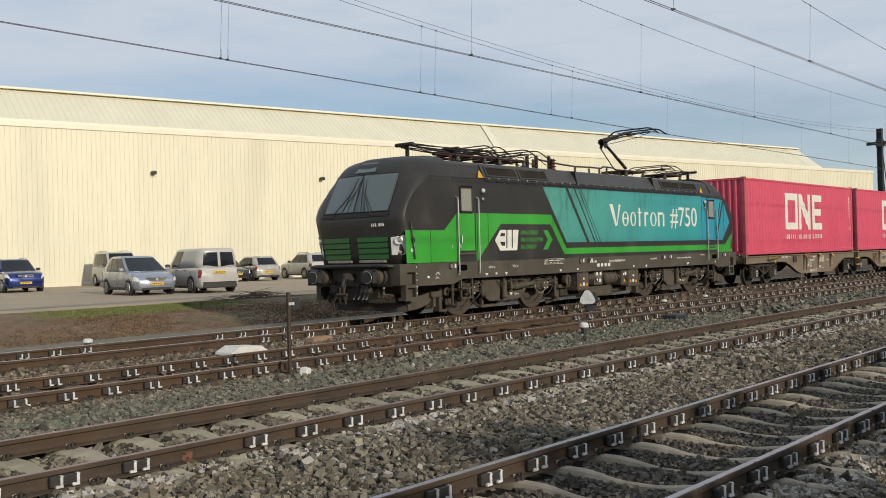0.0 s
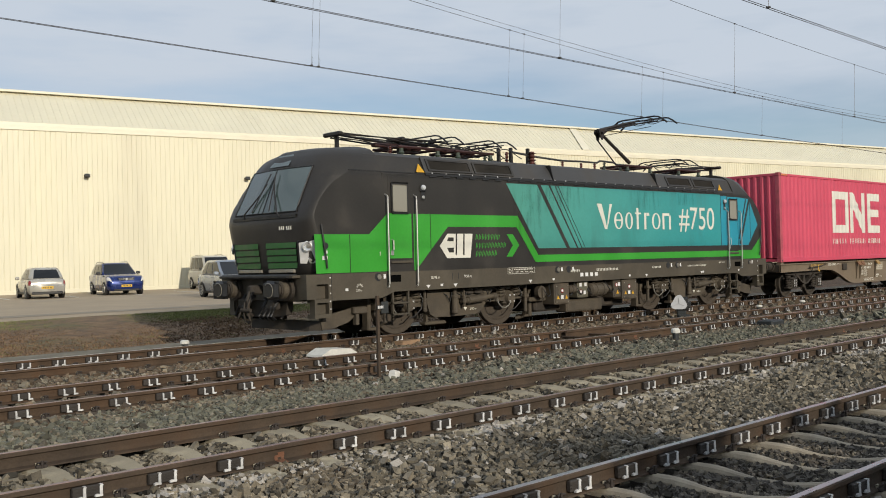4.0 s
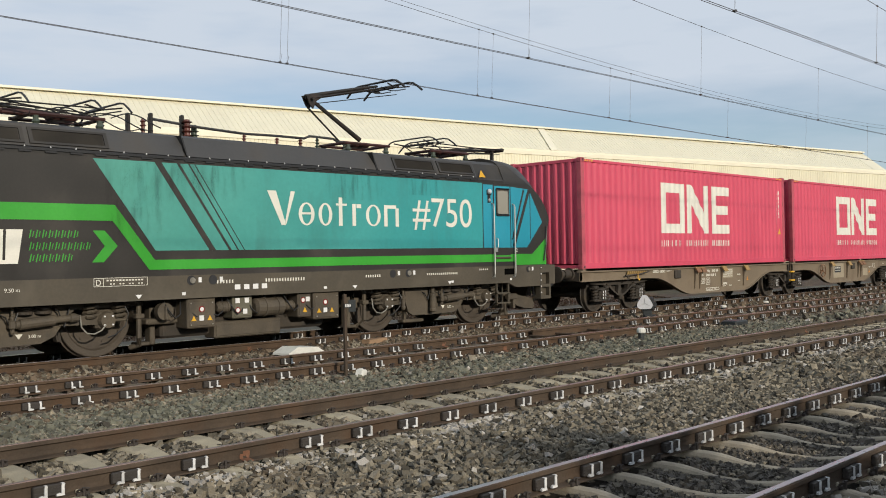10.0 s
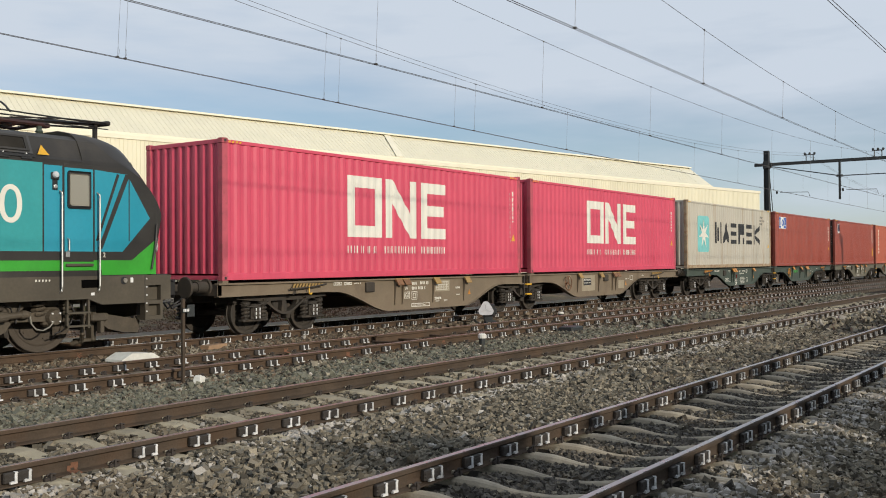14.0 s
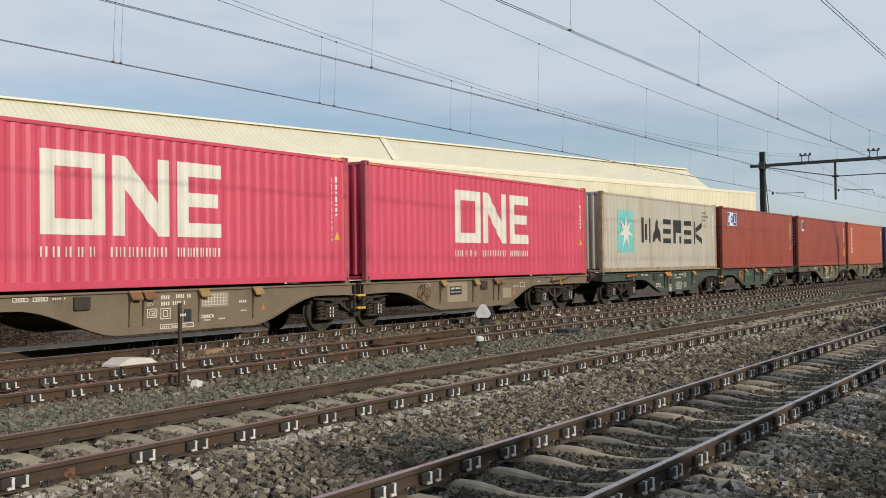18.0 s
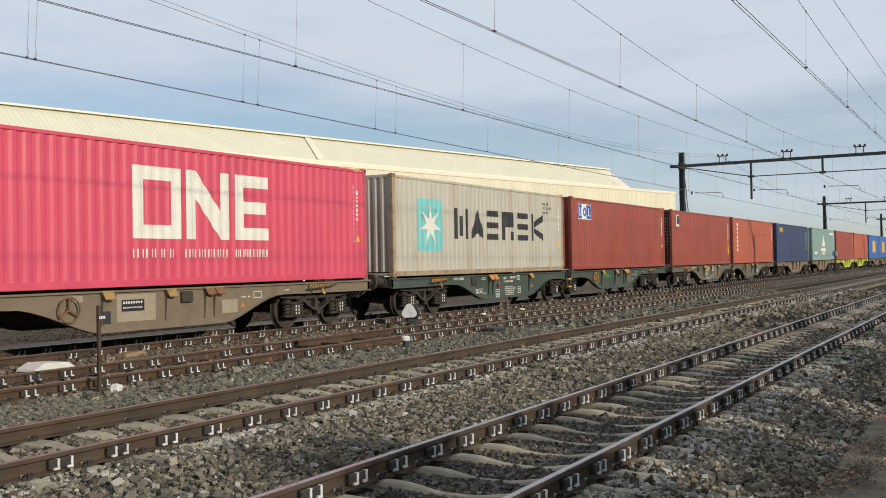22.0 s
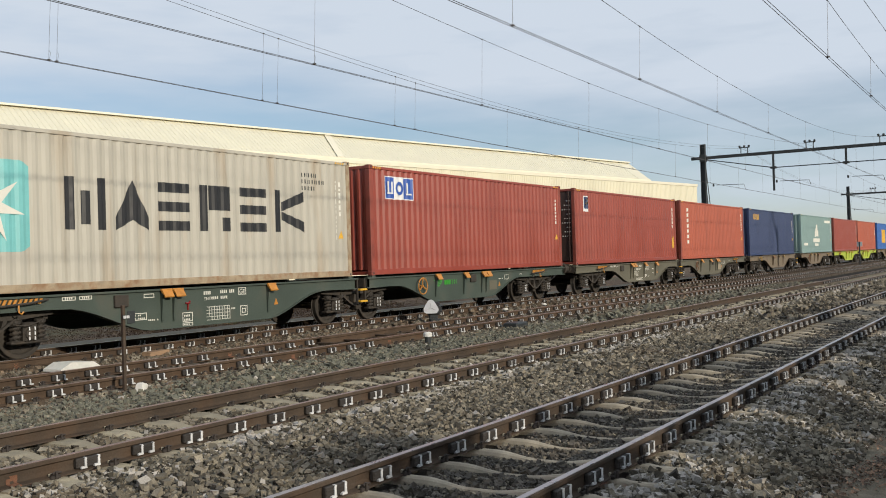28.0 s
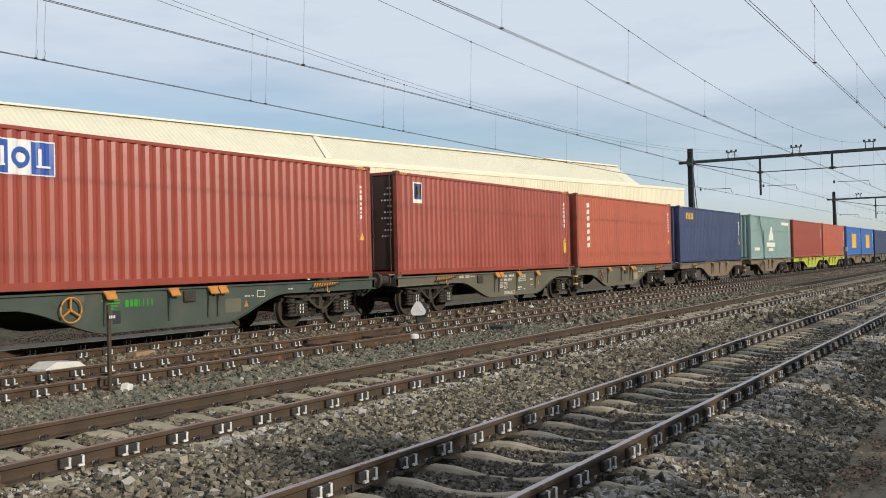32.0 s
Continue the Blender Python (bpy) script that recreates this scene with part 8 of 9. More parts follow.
def pantograph(u, raised, way, label):
    """A single-arm pantograph on its base frame; way: the side to which the knuckle points."""
    bm = B()
    for s in (-0.42, 0.42):
        tube(bm, [(u - LU - 0.65, s, 4.05), (u - LU + 0.65, s, 4.05)], 0.035, 6)
    for x in (-0.6, 0.0, 0.6):
        tube(bm, [(u - LU + x, -0.42, 4.05), (u - LU + x, 0.42, 4.05)], 0.035, 6)
    box(bm, u - LU - 0.15, u - LU + 0.30, -0.18, 0.18, 4.02, 4.12, 0.03)
    p = part("pantograph", bm, M["panto_red"], loco, label)
    for x in (-0.55, 0.55):
        for s in (-0.42, 0.42):
            bm = B()
            upright(bm, u - LU + x, s, [(3.78, 0.04), (3.84, 0.07), (3.88, 0.045), (3.92, 0.07), (3.96, 0.045), (4.02, 0.05)], 10)
            part("foot_insulator", bm, M["insul_green"], p)
    if raised:
        foot, knee, head = Vector((28.45 - LU, 0, 4.20)), Vector((27.07 - LU, 0, 4.98)), Vector((29.20 - LU, 0, 5.50))
    else:
        foot = Vector((u - LU, 0, 4.14))
        knee = Vector((u - LU + way * 2.1, 0, 4.26))
        head = Vector((u - LU - way * 0.6, 0, 4.32))
    bm = B()
    tube(bm, [foot, knee], 0.055 if raised else 0.030, 8, r1=0.04 if raised else 0.022)
    part("lower_arm", bm, M["panto"], p)
    bm = B()
    tube(bm, [foot + Vector((-0.45 if raised else 0.1 * way, 0.16, -0.05)), knee + Vector((0.06, 0.16, -0.16 if raised else -0.06))], 0.02, 6)
    part("guide_rod", bm, M["panto"], p)
    bm = B()
    if raised:
        for s in (-1, 1):
            prism(bm, [(knee.x - 0.16, knee.z + 0.05), (knee.x - 0.05, knee.z - 0.16), (knee.x + 0.03, knee.z - 0.22), (knee.x + 0.10, knee.z - 0.06), (knee.x + 0.30, knee.z + 0.06), (knee.x + 0.20, knee.z + 0.11)], *sorted((s * 0.05, s * 0.085)))
        tube(bm, [knee + Vector((-0.02, -0.16, -0.02)), knee + Vector((-0.02, 0.16, -0.02))], 0.035, 8)
    else:
        box(bm, knee.x - 0.05, knee.x + 0.05, -0.30, 0.30, knee.z - 0.05, knee.z + 0.04, 0.02)
    part("knuckle", bm, M["panto"], p)
    if not raised:
        for s in (-1, 1):
            bm = B()
            tube(bm, [knee + Vector((0, s * 0.28, 0)), knee + Vector((-way * 1.0, s * 0.34, -0.03)), foot + Vector((0, s * 0.40, -0.02))], 0.014, 6)
            part("side_rod", bm, M["panto"], p)
        bm = B()
        box(bm, knee.x - 0.03 - way * 0.10, knee.x + 0.03 - way * 0.10, -0.05, 0.05, 3.80, knee.z, 0.01)
        part("arm_rest", bm, M["panto"], p)
        bm = B()
        box(bm, *sorted((foot.x + way * 0.2, foot.x + way * 1.0)), -0.09, 0.09, 4.06, 4.15, 0.02)
        part("spring_box", bm, M["panto_red"], p)
    for s in (-1, 1):
        bm = B()
        tube(bm, [knee + Vector((0, s * 0.06, 0)), head + Vector((0, s * 0.30, -0.06))], 0.026 if raised else 0.018, 6, r1=0.018 if raised else 0.013)
        part("upper_arm", bm, M["panto"], p)
    if raised:
        bm = B()
        tube(bm, [knee + Vector((-0.12, 0, 0.03)), knee.lerp(head, 0.62) + Vector((0, 0, 0.03)), head + Vector((-0.20, 0, -0.04))], 0.05, 8, r1=0.028)
        part("upper_arm", bm, M["panto"], p)
    bm = B()
    tube(bm, [knee + Vector((0.2, 0, -0.08)), head + Vector((0.4 if raised else 0, 0, -0.16))], 0.010, 5)
    part("head_rod", bm, M["panto"], p)
    for dx in (-0.26, 0.26):
        bm = B()
        pts = [head + Vector((dx, y, 0.02 + (0 if abs(y) < 0.62 else -0.9 * (abs(y) - 0.62) ** 1.4))) for y in [-0.98 + 0.14 * k for k in range(15)]]
        tube(bm, pts, 0.025 if raised else 0.018, 6)
        part("contact_strip", bm, M["hose"], p)
    bm = B()
    for s in (-0.5, 0.5):
        tube(bm, [head + Vector((-0.34, s, -0.05)), head + Vector((0, s * 0.8, -0.10)), head + Vector((0.34, s, -0.05))], 0.016, 6)
    tube(bm, [head + Vector((0, -0.5, -0.09)), head + Vector((0, 0.5, -0.09))], 0.025, 6)
    part("head_frame", bm, M["panto"], p)
    for s in (-1, 1):
        bm = B()
        pts = [head + Vector((-0.3 + 0.15 * k, s * 0.25, -0.10 - 0.05 * math.sin(k * 0.8))) for k in range(6)]
        tube(bm, pts, 0.012, 5)
        part("earth_strap", bm, M["hose"], p)
    return p


pantograph(19.85, False, -1, "folded front pantograph")
pantograph(21.6, False, -1, "second folded pantograph with loops of cable")
pantograph(28.3, True, -1, "raised pantograph touching the contact wire")
pantograph(30.9, False, 1, "folded rear pantograph")
for u0, sg in ((21.2, 1), (22.4, 1), (30.0, 1)):
    for k in range(3):
        bm = B()
        pts = [(u0 - LU + 0.12 * j, -0.35 + 0.3 * k, 4.10 + 0.11 * math.sin(j * 0.52 + k)) for j in range(9)]
        tube(bm, pts, 0.012, 6)
        part("roof_cable", bm, M["hose"], loco)
bm = B()
box(bm, 32.0 - LU, 32.12 - LU, -0.3, -0.18, 3.72, 3.88, 0.03)
part("aerial", bm, M["hose"], loco)

# ---- ballast stones, verge ----
def rough_cube():
    """Corners and faces of a block, to be knocked out of shape into a broken stone."""
    v = np.array([(x, y, z) for z in (-1, 1) for y in (-1, 1) for x in (-1, 1)], float) * 0.82
    f = np.array([(0, 2, 3), (0, 3, 1), (4, 5, 7), (4, 7, 6), (0, 1, 5), (0, 5, 4), (2, 6, 7), (2, 7, 3), (0, 4, 6), (0, 6, 2), (1, 3, 7), (1, 7, 5)])
    return v, f


def mesh_from(name, verts, faces, slots, mats):
    me = bpy.data.meshes.new(name)
    n = len(faces)
    me.vertices.add(len(verts))
    me.vertices.foreach_set("co", verts.astype(np.float32).ravel())
    me.loops.add(n * 3)
    me.loops.foreach_set("vertex_index", faces.astype(np.int32).ravel())
    me.polygons.add(n)
    me.polygons.foreach_set("loop_start", np.arange(0, n * 3, 3, dtype=np.int32))
    me.polygons.foreach_set("material_index", slots.astype(np.int32))
    for m in mats:
        me.materials.append(m)
    me.update(calc_edges=True)
    me.validate()
    me.polygons.foreach_set("use_smooth", [False] * n)
    return me


def bed_height(x, y):
    """The level of the stones across the tracks."""
    z = np.full_like(x, -0.200)
    for name, ty, phase in TRACKS:
        d = np.abs(y - ty)
        z = np.where((d > 0.86) & (d < 1.55), -0.186 if name != "track_near" else -0.200, z)
        z = np.where(d < 0.70, -0.210 if name != "track_near" else -0.228, z)
        z = np.where((d >= 0.66) & (d <= 0.86), -0.235, z)
    z = np.where(y < 2.35, -0.212 - 0.205 * np.clip((2.35 - y) / 0.85, 0, 1.05), z)
    z = np.where(y > 17.9, -0.235, z)
    return z


def stones(rng, n_tries, r0, r1, size, az0, az1):
    """Places of stones within a ring of distances."""
    az = rng.uniform(radians(az0), radians(az1), n_tries)
    r = np.sqrt(rng.uniform(r0 ** 2, r1 ** 2, n_tries))
    x, y = r * np.cos(az), r * np.sin(az)
    ok = (y > 1.45) & (y < 18.0)
    for name, ty, phase in TRACKS:
        d = np.abs(y - ty)
        ok &= np.abs(d - HALF) > 0.085
        pitch, past = PITCH[name]
        s = np.abs(((x - phase - past + pitch / 2) % pitch) - pitch / 2)          # distance from a sleeper's middle
        ok &= ~((s < (0.128 if name != "track_near" else 0.062)) & (d < 0.86) & (rng.random(n_tries) < 0.985))
        ok &= ~((s < 0.14) & (d >= 0.86) & (d < 1.22) & (rng.random(n_tries) < (0.86 if name in ("track_near", "track_middle") else 0.45)))
    x, y = x[ok], y[ok]
    s = size * np.exp(rng.normal(0, 0.28, len(x))) * np.where(np.abs(y - 3.66) < 0.68, 0.78, 1)
    z = bed_height(x, y) + s * rng.uniform(-0.5, 0.62, len(x))
    return x, y, z, s


def make_stones():
    rng = np.random.default_rng(7)
    bv, bf = rough_cube()
    groups = [(106000, 2.0, 13.5, 0.0212, 4.5, 67), (98000, 13.5, 25.0, 0.0265, 4.5, 67), (30000, 25.0, 52.0, 0.048, 4.5, 67), (13000, 2.0, 20.0, 0.030, 67, 76), (15000, 1.8, 10.0, 0.038, 76, 172)]
    for n, r0, r1, size, az0, az1 in groups:
        x, y, z, s = stones(rng, n, r0, r1, size, az0, az1)
        k = len(x)
        v = bv[None] * (1 + rng.uniform(-0.40, 0.22, (k, 8, 1))) + rng.uniform(-0.17, 0.17, (k, 8, 3))
        v = v * np.stack([rng.uniform(0.85, 1.5, k), rng.uniform(0.7, 1.15, k), rng.uniform(0.6, 1.05, k)], 1)[:, None]
        a, b = rng.uniform(0, 6.283, k), rng.uniform(-1.2, 1.2, k)
        ca, sa, cb, sb = np.cos(a), np.sin(a), np.cos(b), np.sin(b)
        vx, vz = v[..., 0] * cb[:, None] - v[..., 2] * sb[:, None], v[..., 0] * sb[:, None] + v[..., 2] * cb[:, None]
        wx, wy = vx * ca[:, None] - v[..., 1] * sa[:, None], vx * sa[:, None] + v[..., 1] * ca[:, None]
        v = np.stack([wx, wy, vz], -1) * s[:, None, None] + np.stack([x, y, z], 1)[:, None]
        faces = (bf[None] + (np.arange(k) * 8)[:, None, None]).reshape(-1, 3)
        # chalky stones beside the two near tracks, rusty ones along the siding
        pale = 0.16 * np.clip((2.6 - y) / 0.5, 0, 1) * (x > 4)
        for ty, off in ((7.81, -1.05), (3.66, -1.1), (3.66, 1.1), (7.81, 1.1)):
            pale += np.exp(-((y - ty - off) / 0.28) ** 2) * (0.75 if off < 0 else 0.16)
        patch = np.array([noise.noise((px * 0.9, py * 0.9, 3.0)) for px, py in zip(x, y)])
        slot = np.where(rng.random(k) < pale * (0.6 + 1.2 * patch) + 0.012, 1, 0)
        rusty = np.exp(-((y - 15.0) / 1.3) ** 2) * 0.6 + np.exp(-((y - 11.7) / 0.8) ** 2) * 0.55 * (x < 11) + np.exp(-((y - 12.1) / 0.6) ** 2) * 0.6
        slot = np.where((slot == 0) & (rng.random(k) < rusty), 2, slot)
        greenish = np.exp(-((y - 10.2) / 0.8) ** 2) * 0.9
        slot = np.where((slot == 0) & (rng.random(k) < greenish), 3, slot)
        # far track: shade under the train put into the stones' colour
        slot = np.where((np.abs(y - 16.25) < 0.70) & (rng.random(k) < 0.6), 4, slot)
        slot = np.where((np.abs(y - 3.66) < 0.68) & (rng.random(k) < 0.75), 5, slot)
        me = mesh_from("ballast_stones", v.reshape(-1, 3), faces, np.repeat(slot, 12), [M["stone"], M["stone_pale"], M["stone_rust"], M["stone_green"], M["stone_dark"], M["stone_dark"]])
        ob = new("ballast_stones", me)
        ob.parent = ballast_bed
        tagged(ob, "grey-brown crushed stones of uneven size", kind="stuff")
    # the nearest loose stones, each an object
    variants = []
    for i in range(8):
        v = (bv * (1 + rng.uniform(-0.45, 0.25, (8, 1))) + rng.uniform(-0.25, 0.25, (8, 3))) * np.array([1.25, 0.95, 0.75])
        variants.append(mesh_from("stone", v, bf, np.zeros(12), [M["stone_pale"] if i == 0 else M["stone_single"]]))
    for i in range(260):
        x, y = rng.uniform(5.2, 9.5), rng.uniform(5.0, 6.5)
        o = new("stone", variants[i % 8])
        o.parent = ballast_bed
        s = 0.026 * math.exp(rng.normal(0, 0.25))
        o.matrix_basis = Matrix.Translation((x, y, -0.165 + s * 0.2)) @ Euler((rng.uniform(-0.6, 0.6), rng.uniform(-0.6, 0.6), rng.uniform(0, 6.28))).to_matrix().to_4x4() @ Matrix.Scale(s, 4)


# darker stones between rails; under the train their colour carries its shade
M["stone_dark"] = material("dark_track_ballast", (0.095, 0.082, 0.066), 0.9, var=0.25, scale=9, fine=90, bump=0.5, island=0.5)
M["stone_rust"] = material("rust_stained_ballast", (0.135, 0.098, 0.065), 0.9, var=0.25, scale=9, fine=90, bump=0.5, island=0.5)
M["stone_green"] = material("grey_green_ballast", (0.140, 0.138, 0.104), 0.9, var=0.2, scale=9, fine=90, bump=0.5, island=0.45)
M["stone_single"] = material("crushed_stone", (0.17, 0.148, 0.112), 0.9, var=0.22, scale=9, fine=90, bump=0.5, random_value=0.45)
make_stones()


def make_leaf_litter():
    """Fallen leaves and bark crumbs where the stones run out onto the path."""
    rng = np.random.default_rng(23)
    n = 26000
    x = rng.uniform(2.5, 26, n)
    y = 1.34 - 0.004 * x + rng.normal(0, 0.17, n)
    patch = np.array([noise.noise((px * 0.8, py * 2.5, 4.0)) for px, py in zip(x, y)])
    keep = (rng.random(n) < 0.45 + 0.9 * patch) & (y < 1.7)
    x, y = x[keep], y[keep]
    k = len(x)
    base = np.stack([x, y, np.where(y > 1.5, -0.40 + 0.22 * (y - 1.5), -0.412) + rng.uniform(0, 0.012, k)], 1)
    a, sz = rng.uniform(0, 6.283, k), rng.uniform(0.006, 0.022, k)
    d, e = np.stack([np.cos(a), np.sin(a), rng.uniform(-0.5, 0.5, k)], 1) * sz[:, None], np.stack([-np.sin(a), np.cos(a), rng.uniform(-0.5, 0.5, k)], 1) * sz[:, None] * 0.7
    v = np.stack([base - d, base - e, base + d, base + e + np.array((0, 0, 0.006))], 1).reshape(-1, 3)
    f = (np.array([(0, 1, 2), (0, 2, 3)])[None] + (np.arange(k) * 4)[:, None, None]).reshape(-1, 3)
    tagged(new("leaf_litter", mesh_from("leaf_litter", v, f, np.zeros(len(f)), [M["leaf_brown"]])), "reddish-brown fallen leaves along the stones", "leaf litter", kind="stuff")


M["leaf_brown"] = material("fallen_leaves", (0.20, 0.12, 0.075), 0.85, var=0.2, scale=5, fine=40, bump=0, island=0.8)
make_leaf_litter()


def make_verge():
    """Tufts of short grass and dry litter on the bank between the far rail and the car park."""
    rng = np.random.default_rng(11)
    for name, mat, n, lo, hi, green in (("grass", "grass", 80000, 20.5, 28.5, True), ("dry_litter", "dry", 42000, 20.3, 25.2, False)):
        x, y = rng.uniform(4, 34, n), rng.uniform(lo, hi, n)
        patch = np.array([noise.noise((px * 0.35, py * 0.35, 9.0)) for px, py in zip(x, y)])
        want = np.clip((y - 24.2) / 1.2, 0.03, 1) * (0.85 + 0.25 * patch) + 0.15 * patch if green else np.clip((25.6 - y) / 1.5, 0, 1) * (0.55 + 0.4 * patch)
        keep = rng.random(n) < want
        x, y = x[keep], y[keep]
        gz = np.interp(y, [p[0] for p in GROUND], [p[1] for p in GROUND])
        k = len(x)
        hgt = rng.uniform(0.012, 0.038, k) if green else rng.uniform(0.012, 0.05, k)
        a = rng.uniform(0, 6.283, (k, 3))
        base = np.stack([x, y, gz - 0.01], 1)
        verts, wd = [], 0.016 if green else 0.022
        for j in range(3):
            d = np.stack([np.cos(a[:, j]), np.sin(a[:, j]), np.zeros(k)], 1)
            o = base + np.stack([np.cos(a[:, j] * 3), np.sin(a[:, j] * 3), np.zeros(k)], 1) * 0.05
            tip = o + np.stack([np.cos(a[:, j] + 1) * hgt * 0.6, np.sin(a[:, j] + 1) * hgt * 0.6, hgt], 1)
            verts += [o - d * wd, o + d * wd, tip]
        v = np.stack(verts, 1).reshape(-1, 3)
        f = np.arange(k * 9).reshape(-1, 3)
        me = mesh_from(name, v, f, np.zeros(len(f)), [M[mat]])
        tagged(new(name, me), "short green grass on the bank" if green else "dry brown plant litter on the bank", "grass" if green else "litter", kind="stuff")


make_verge()

# ---- small things beside the tracks ----
post = thing("marker_post", pose(9.28, 11.05, -0.22), "thin rusty steel marker post with a small plate", "post")
bm = B()
box(bm, -0.024, 0.024, -0.024, 0.024, -0.2, 1.26, 0.005)
part("pole", bm, M["rail_side"], post)
bm = B()
box(bm, 0.05, 0.19, -0.035, -0.02, 0.99, 1.17, 0.006)
box(bm, -0.04, 0.12, -0.045, -0.035, 1.06, 1.12)
part("sign_plate", bm, M["mast"], post)
bm = B()
for k in range(4):
    box(bm, -0.03 + k * 0.028, -0.012 + k * 0.028, -0.049, -0.044, 1.07, 1.11)
part("plate_strokes", bm, M["white"], post)

def rough_block(name, place, size, mat, label, cat, seed):
    rng = random.Random(seed)
    bm = B()
    box(bm, -size[0], size[0], -size[1], size[1], -size[2], size[2], min(size) * 0.25)
    for v in bm.verts:
        v.co += Vector((rng.uniform(-1, 1), rng.uniform(-1, 1), rng.uniform(-1, 1))) * min(size) * 0.14
    o = part(name, bm, mat)
    o.matrix_basis = place
    return tagged(o, label, cat)


rough_block("white_stone", pose(9.36, 10.80, -0.14, 0, 14, 20), (0.075, 0.06, 0.075), M["slab_white"], "white-painted stone block lying on the ballast", "stone", 3)
sl_ = B()
prism(sl_, [(-0.42, -0.13), (0.42, -0.13), (0.41, -0.09), (0.26, -0.01), (-0.20, 0.01), (-0.41, -0.09)], -0.22, 0.22)
slab = tagged(part("concrete_slab", sl_, M["slab_white"]), "white-topped concrete slab between the tracks", "concrete slab")
slab.matrix_basis = pose(10.74, 14.10, -0.01, 0, 1, 3)
rough_block("timber_offcut", pose(13.25, 14.85, -0.13, 0, 0, 10), (0.30, 0.11, 0.045), M["wood"], "short weathered timber lying between the tracks", "timber", 5)

sig = thing("ground_signal", pose(22.55, 14.30, -0.22, 0, 0, -57), "low ground signal with a rounded white triangular face", "signal")
bm = B()
pts = []
for k in range(3):
    a0 = math.pi / 2 + k * 2.0944
    cx, cz = 0.115 * math.cos(a0), 0.45 + 0.11 * math.sin(a0)
    for j in range(-3, 4):
        a = a0 + j * 0.32
        pts.append((cx + 0.108 * math.cos(a), cz + 0.108 * math.sin(a)))
prism(bm, pts, -0.16, -0.12)
fc = part("signal_face", bm, M["signal_white"], sig, "pale triangular face with rounded corners")
bm = B()
for k in range(3):
    a = math.pi / 2 + k * 2.0944
    tube(bm, [(0, -0.164, 0.45), (0.15 * math.cos(a), -0.164, 0.45 + 0.145 * math.sin(a))], 0.008, 5)
part("face_rib", bm, M["clip"], fc)
bm = B()
box(bm, -0.10, 0.24, -0.12, 0.14, 0.25, 0.60, 0.03)
box(bm, 0.02, 0.30, -0.10, 0.10, 0.30, 0.48, 0.03)
part("lamp_case", bm, M["plastic"], sig)
bm = B()
box(bm, -0.06, 0.18, -0.10, 0.10, -0.1, 0.26, 0.02)
box(bm, -0.02, 0.28, -0.14, 0.02, 0.02, 0.14, 0.02)
part("base", bm, M["mast"], sig)

def cap_marker(x, y, z, hgt, r, label):
    t = thing("cable_marker", pose(x, y, z), label, "marker", "white-capped markers")
    bm = B()
    upright(bm, 0, 0, [(-0.1, r * 0.75), (hgt * 0.6, r * 0.75), (hgt * 0.62, r * 0.7)], 12)
    part("stub", bm, M["mast"], t)
    bm = B()
    upright(bm, 0, 0, [(hgt * 0.6, r * 0.8), (hgt * 0.66, r * 1.1), (hgt * 0.9, r * 1.05), (hgt, r * 0.7)], 12)
    part("cap", bm, M["slab_white"], t)
    return t


cap_marker(16.72, 10.70, -0.20, 0.27, 0.085, "white-capped stub marker beside the siding")
cap_marker(10.28, 18.62, -0.24, 0.22, 0.09, "white-capped stub marker beside the far rail")
for x, y in ((26.9, 14.3), (29.9, 14.4)):
    cap_marker(x, y, -0.22, 0.17, 0.09, "small white marker block between the tracks")
far_post = thing("marker_post", pose(89.0, 12.9, -0.25), "thin grey marker post far down the line", "post")
bm = B()
box(bm, -0.05, 0.05, -0.05, 0.05, 0, 2.2, 0.01)
part("pole", bm, M["mast"], far_post)
bm = B()
box(bm, -0.02, 0.02, -0.22, 0.22, 1.8, 2.2)
part("sign_plate", bm, M["signal_white"], far_post)

# rail joints and switch gear on the siding: stretcher bars, plates and a drive box
gear = thing("switch_gear", pose(19.0, 12.14, 0), "rusty switch blades and stretcher bars in the siding", "points gear")
for x in (-3.2, -2.4, -1.2):
    bm = B()
    tube(bm, [(x, -0.70, -0.12), (x, 0.70, -0.12)], 0.022, 6)
    part("stretcher_bar", bm, M["rail_side"], gear)
for s in (-1, 1):
    bm = B()
    v = [(-3.2, s * 0.62), (-0.6, s * 0.69)]
    for (xa, ya), (xb, yb) in zip(v, v[1:]):
        a = [bm.verts.new((xa, ya + dy, z)) for dy, z in ((-0.03, -0.002), (0.03, -0.002), (0.03, -0.035), (0.012, -0.05), (0.012, -0.14), (0.05, -0.15), (-0.05, -0.15), (-0.012, -0.14), (-0.012, -0.05), (-0.03, -0.035))]
        b = [bm.verts.new((xb, yb + dy, z)) for dy, z in ((-0.03, -0.002), (0.03, -0.002), (0.03, -0.035), (0.012, -0.05), (0.012, -0.14), (0.05, -0.15), (-0.05, -0.15), (-0.012, -0.14), (-0.012, -0.05), (-0.03, -0.035))]
        loft(bm, [a[::-1], b[::-1]])
    part("switch_blade", bm, M["rail_rust"], gear)
bm = B()
box(bm, 1.9, 2.5, -1.35, -0.95, -0.22, -0.05, 0.03)
part("drive_box", bm, M["mast"], gear)

# ---- parked cars ----
OUT, IN = -102.0, 78.0


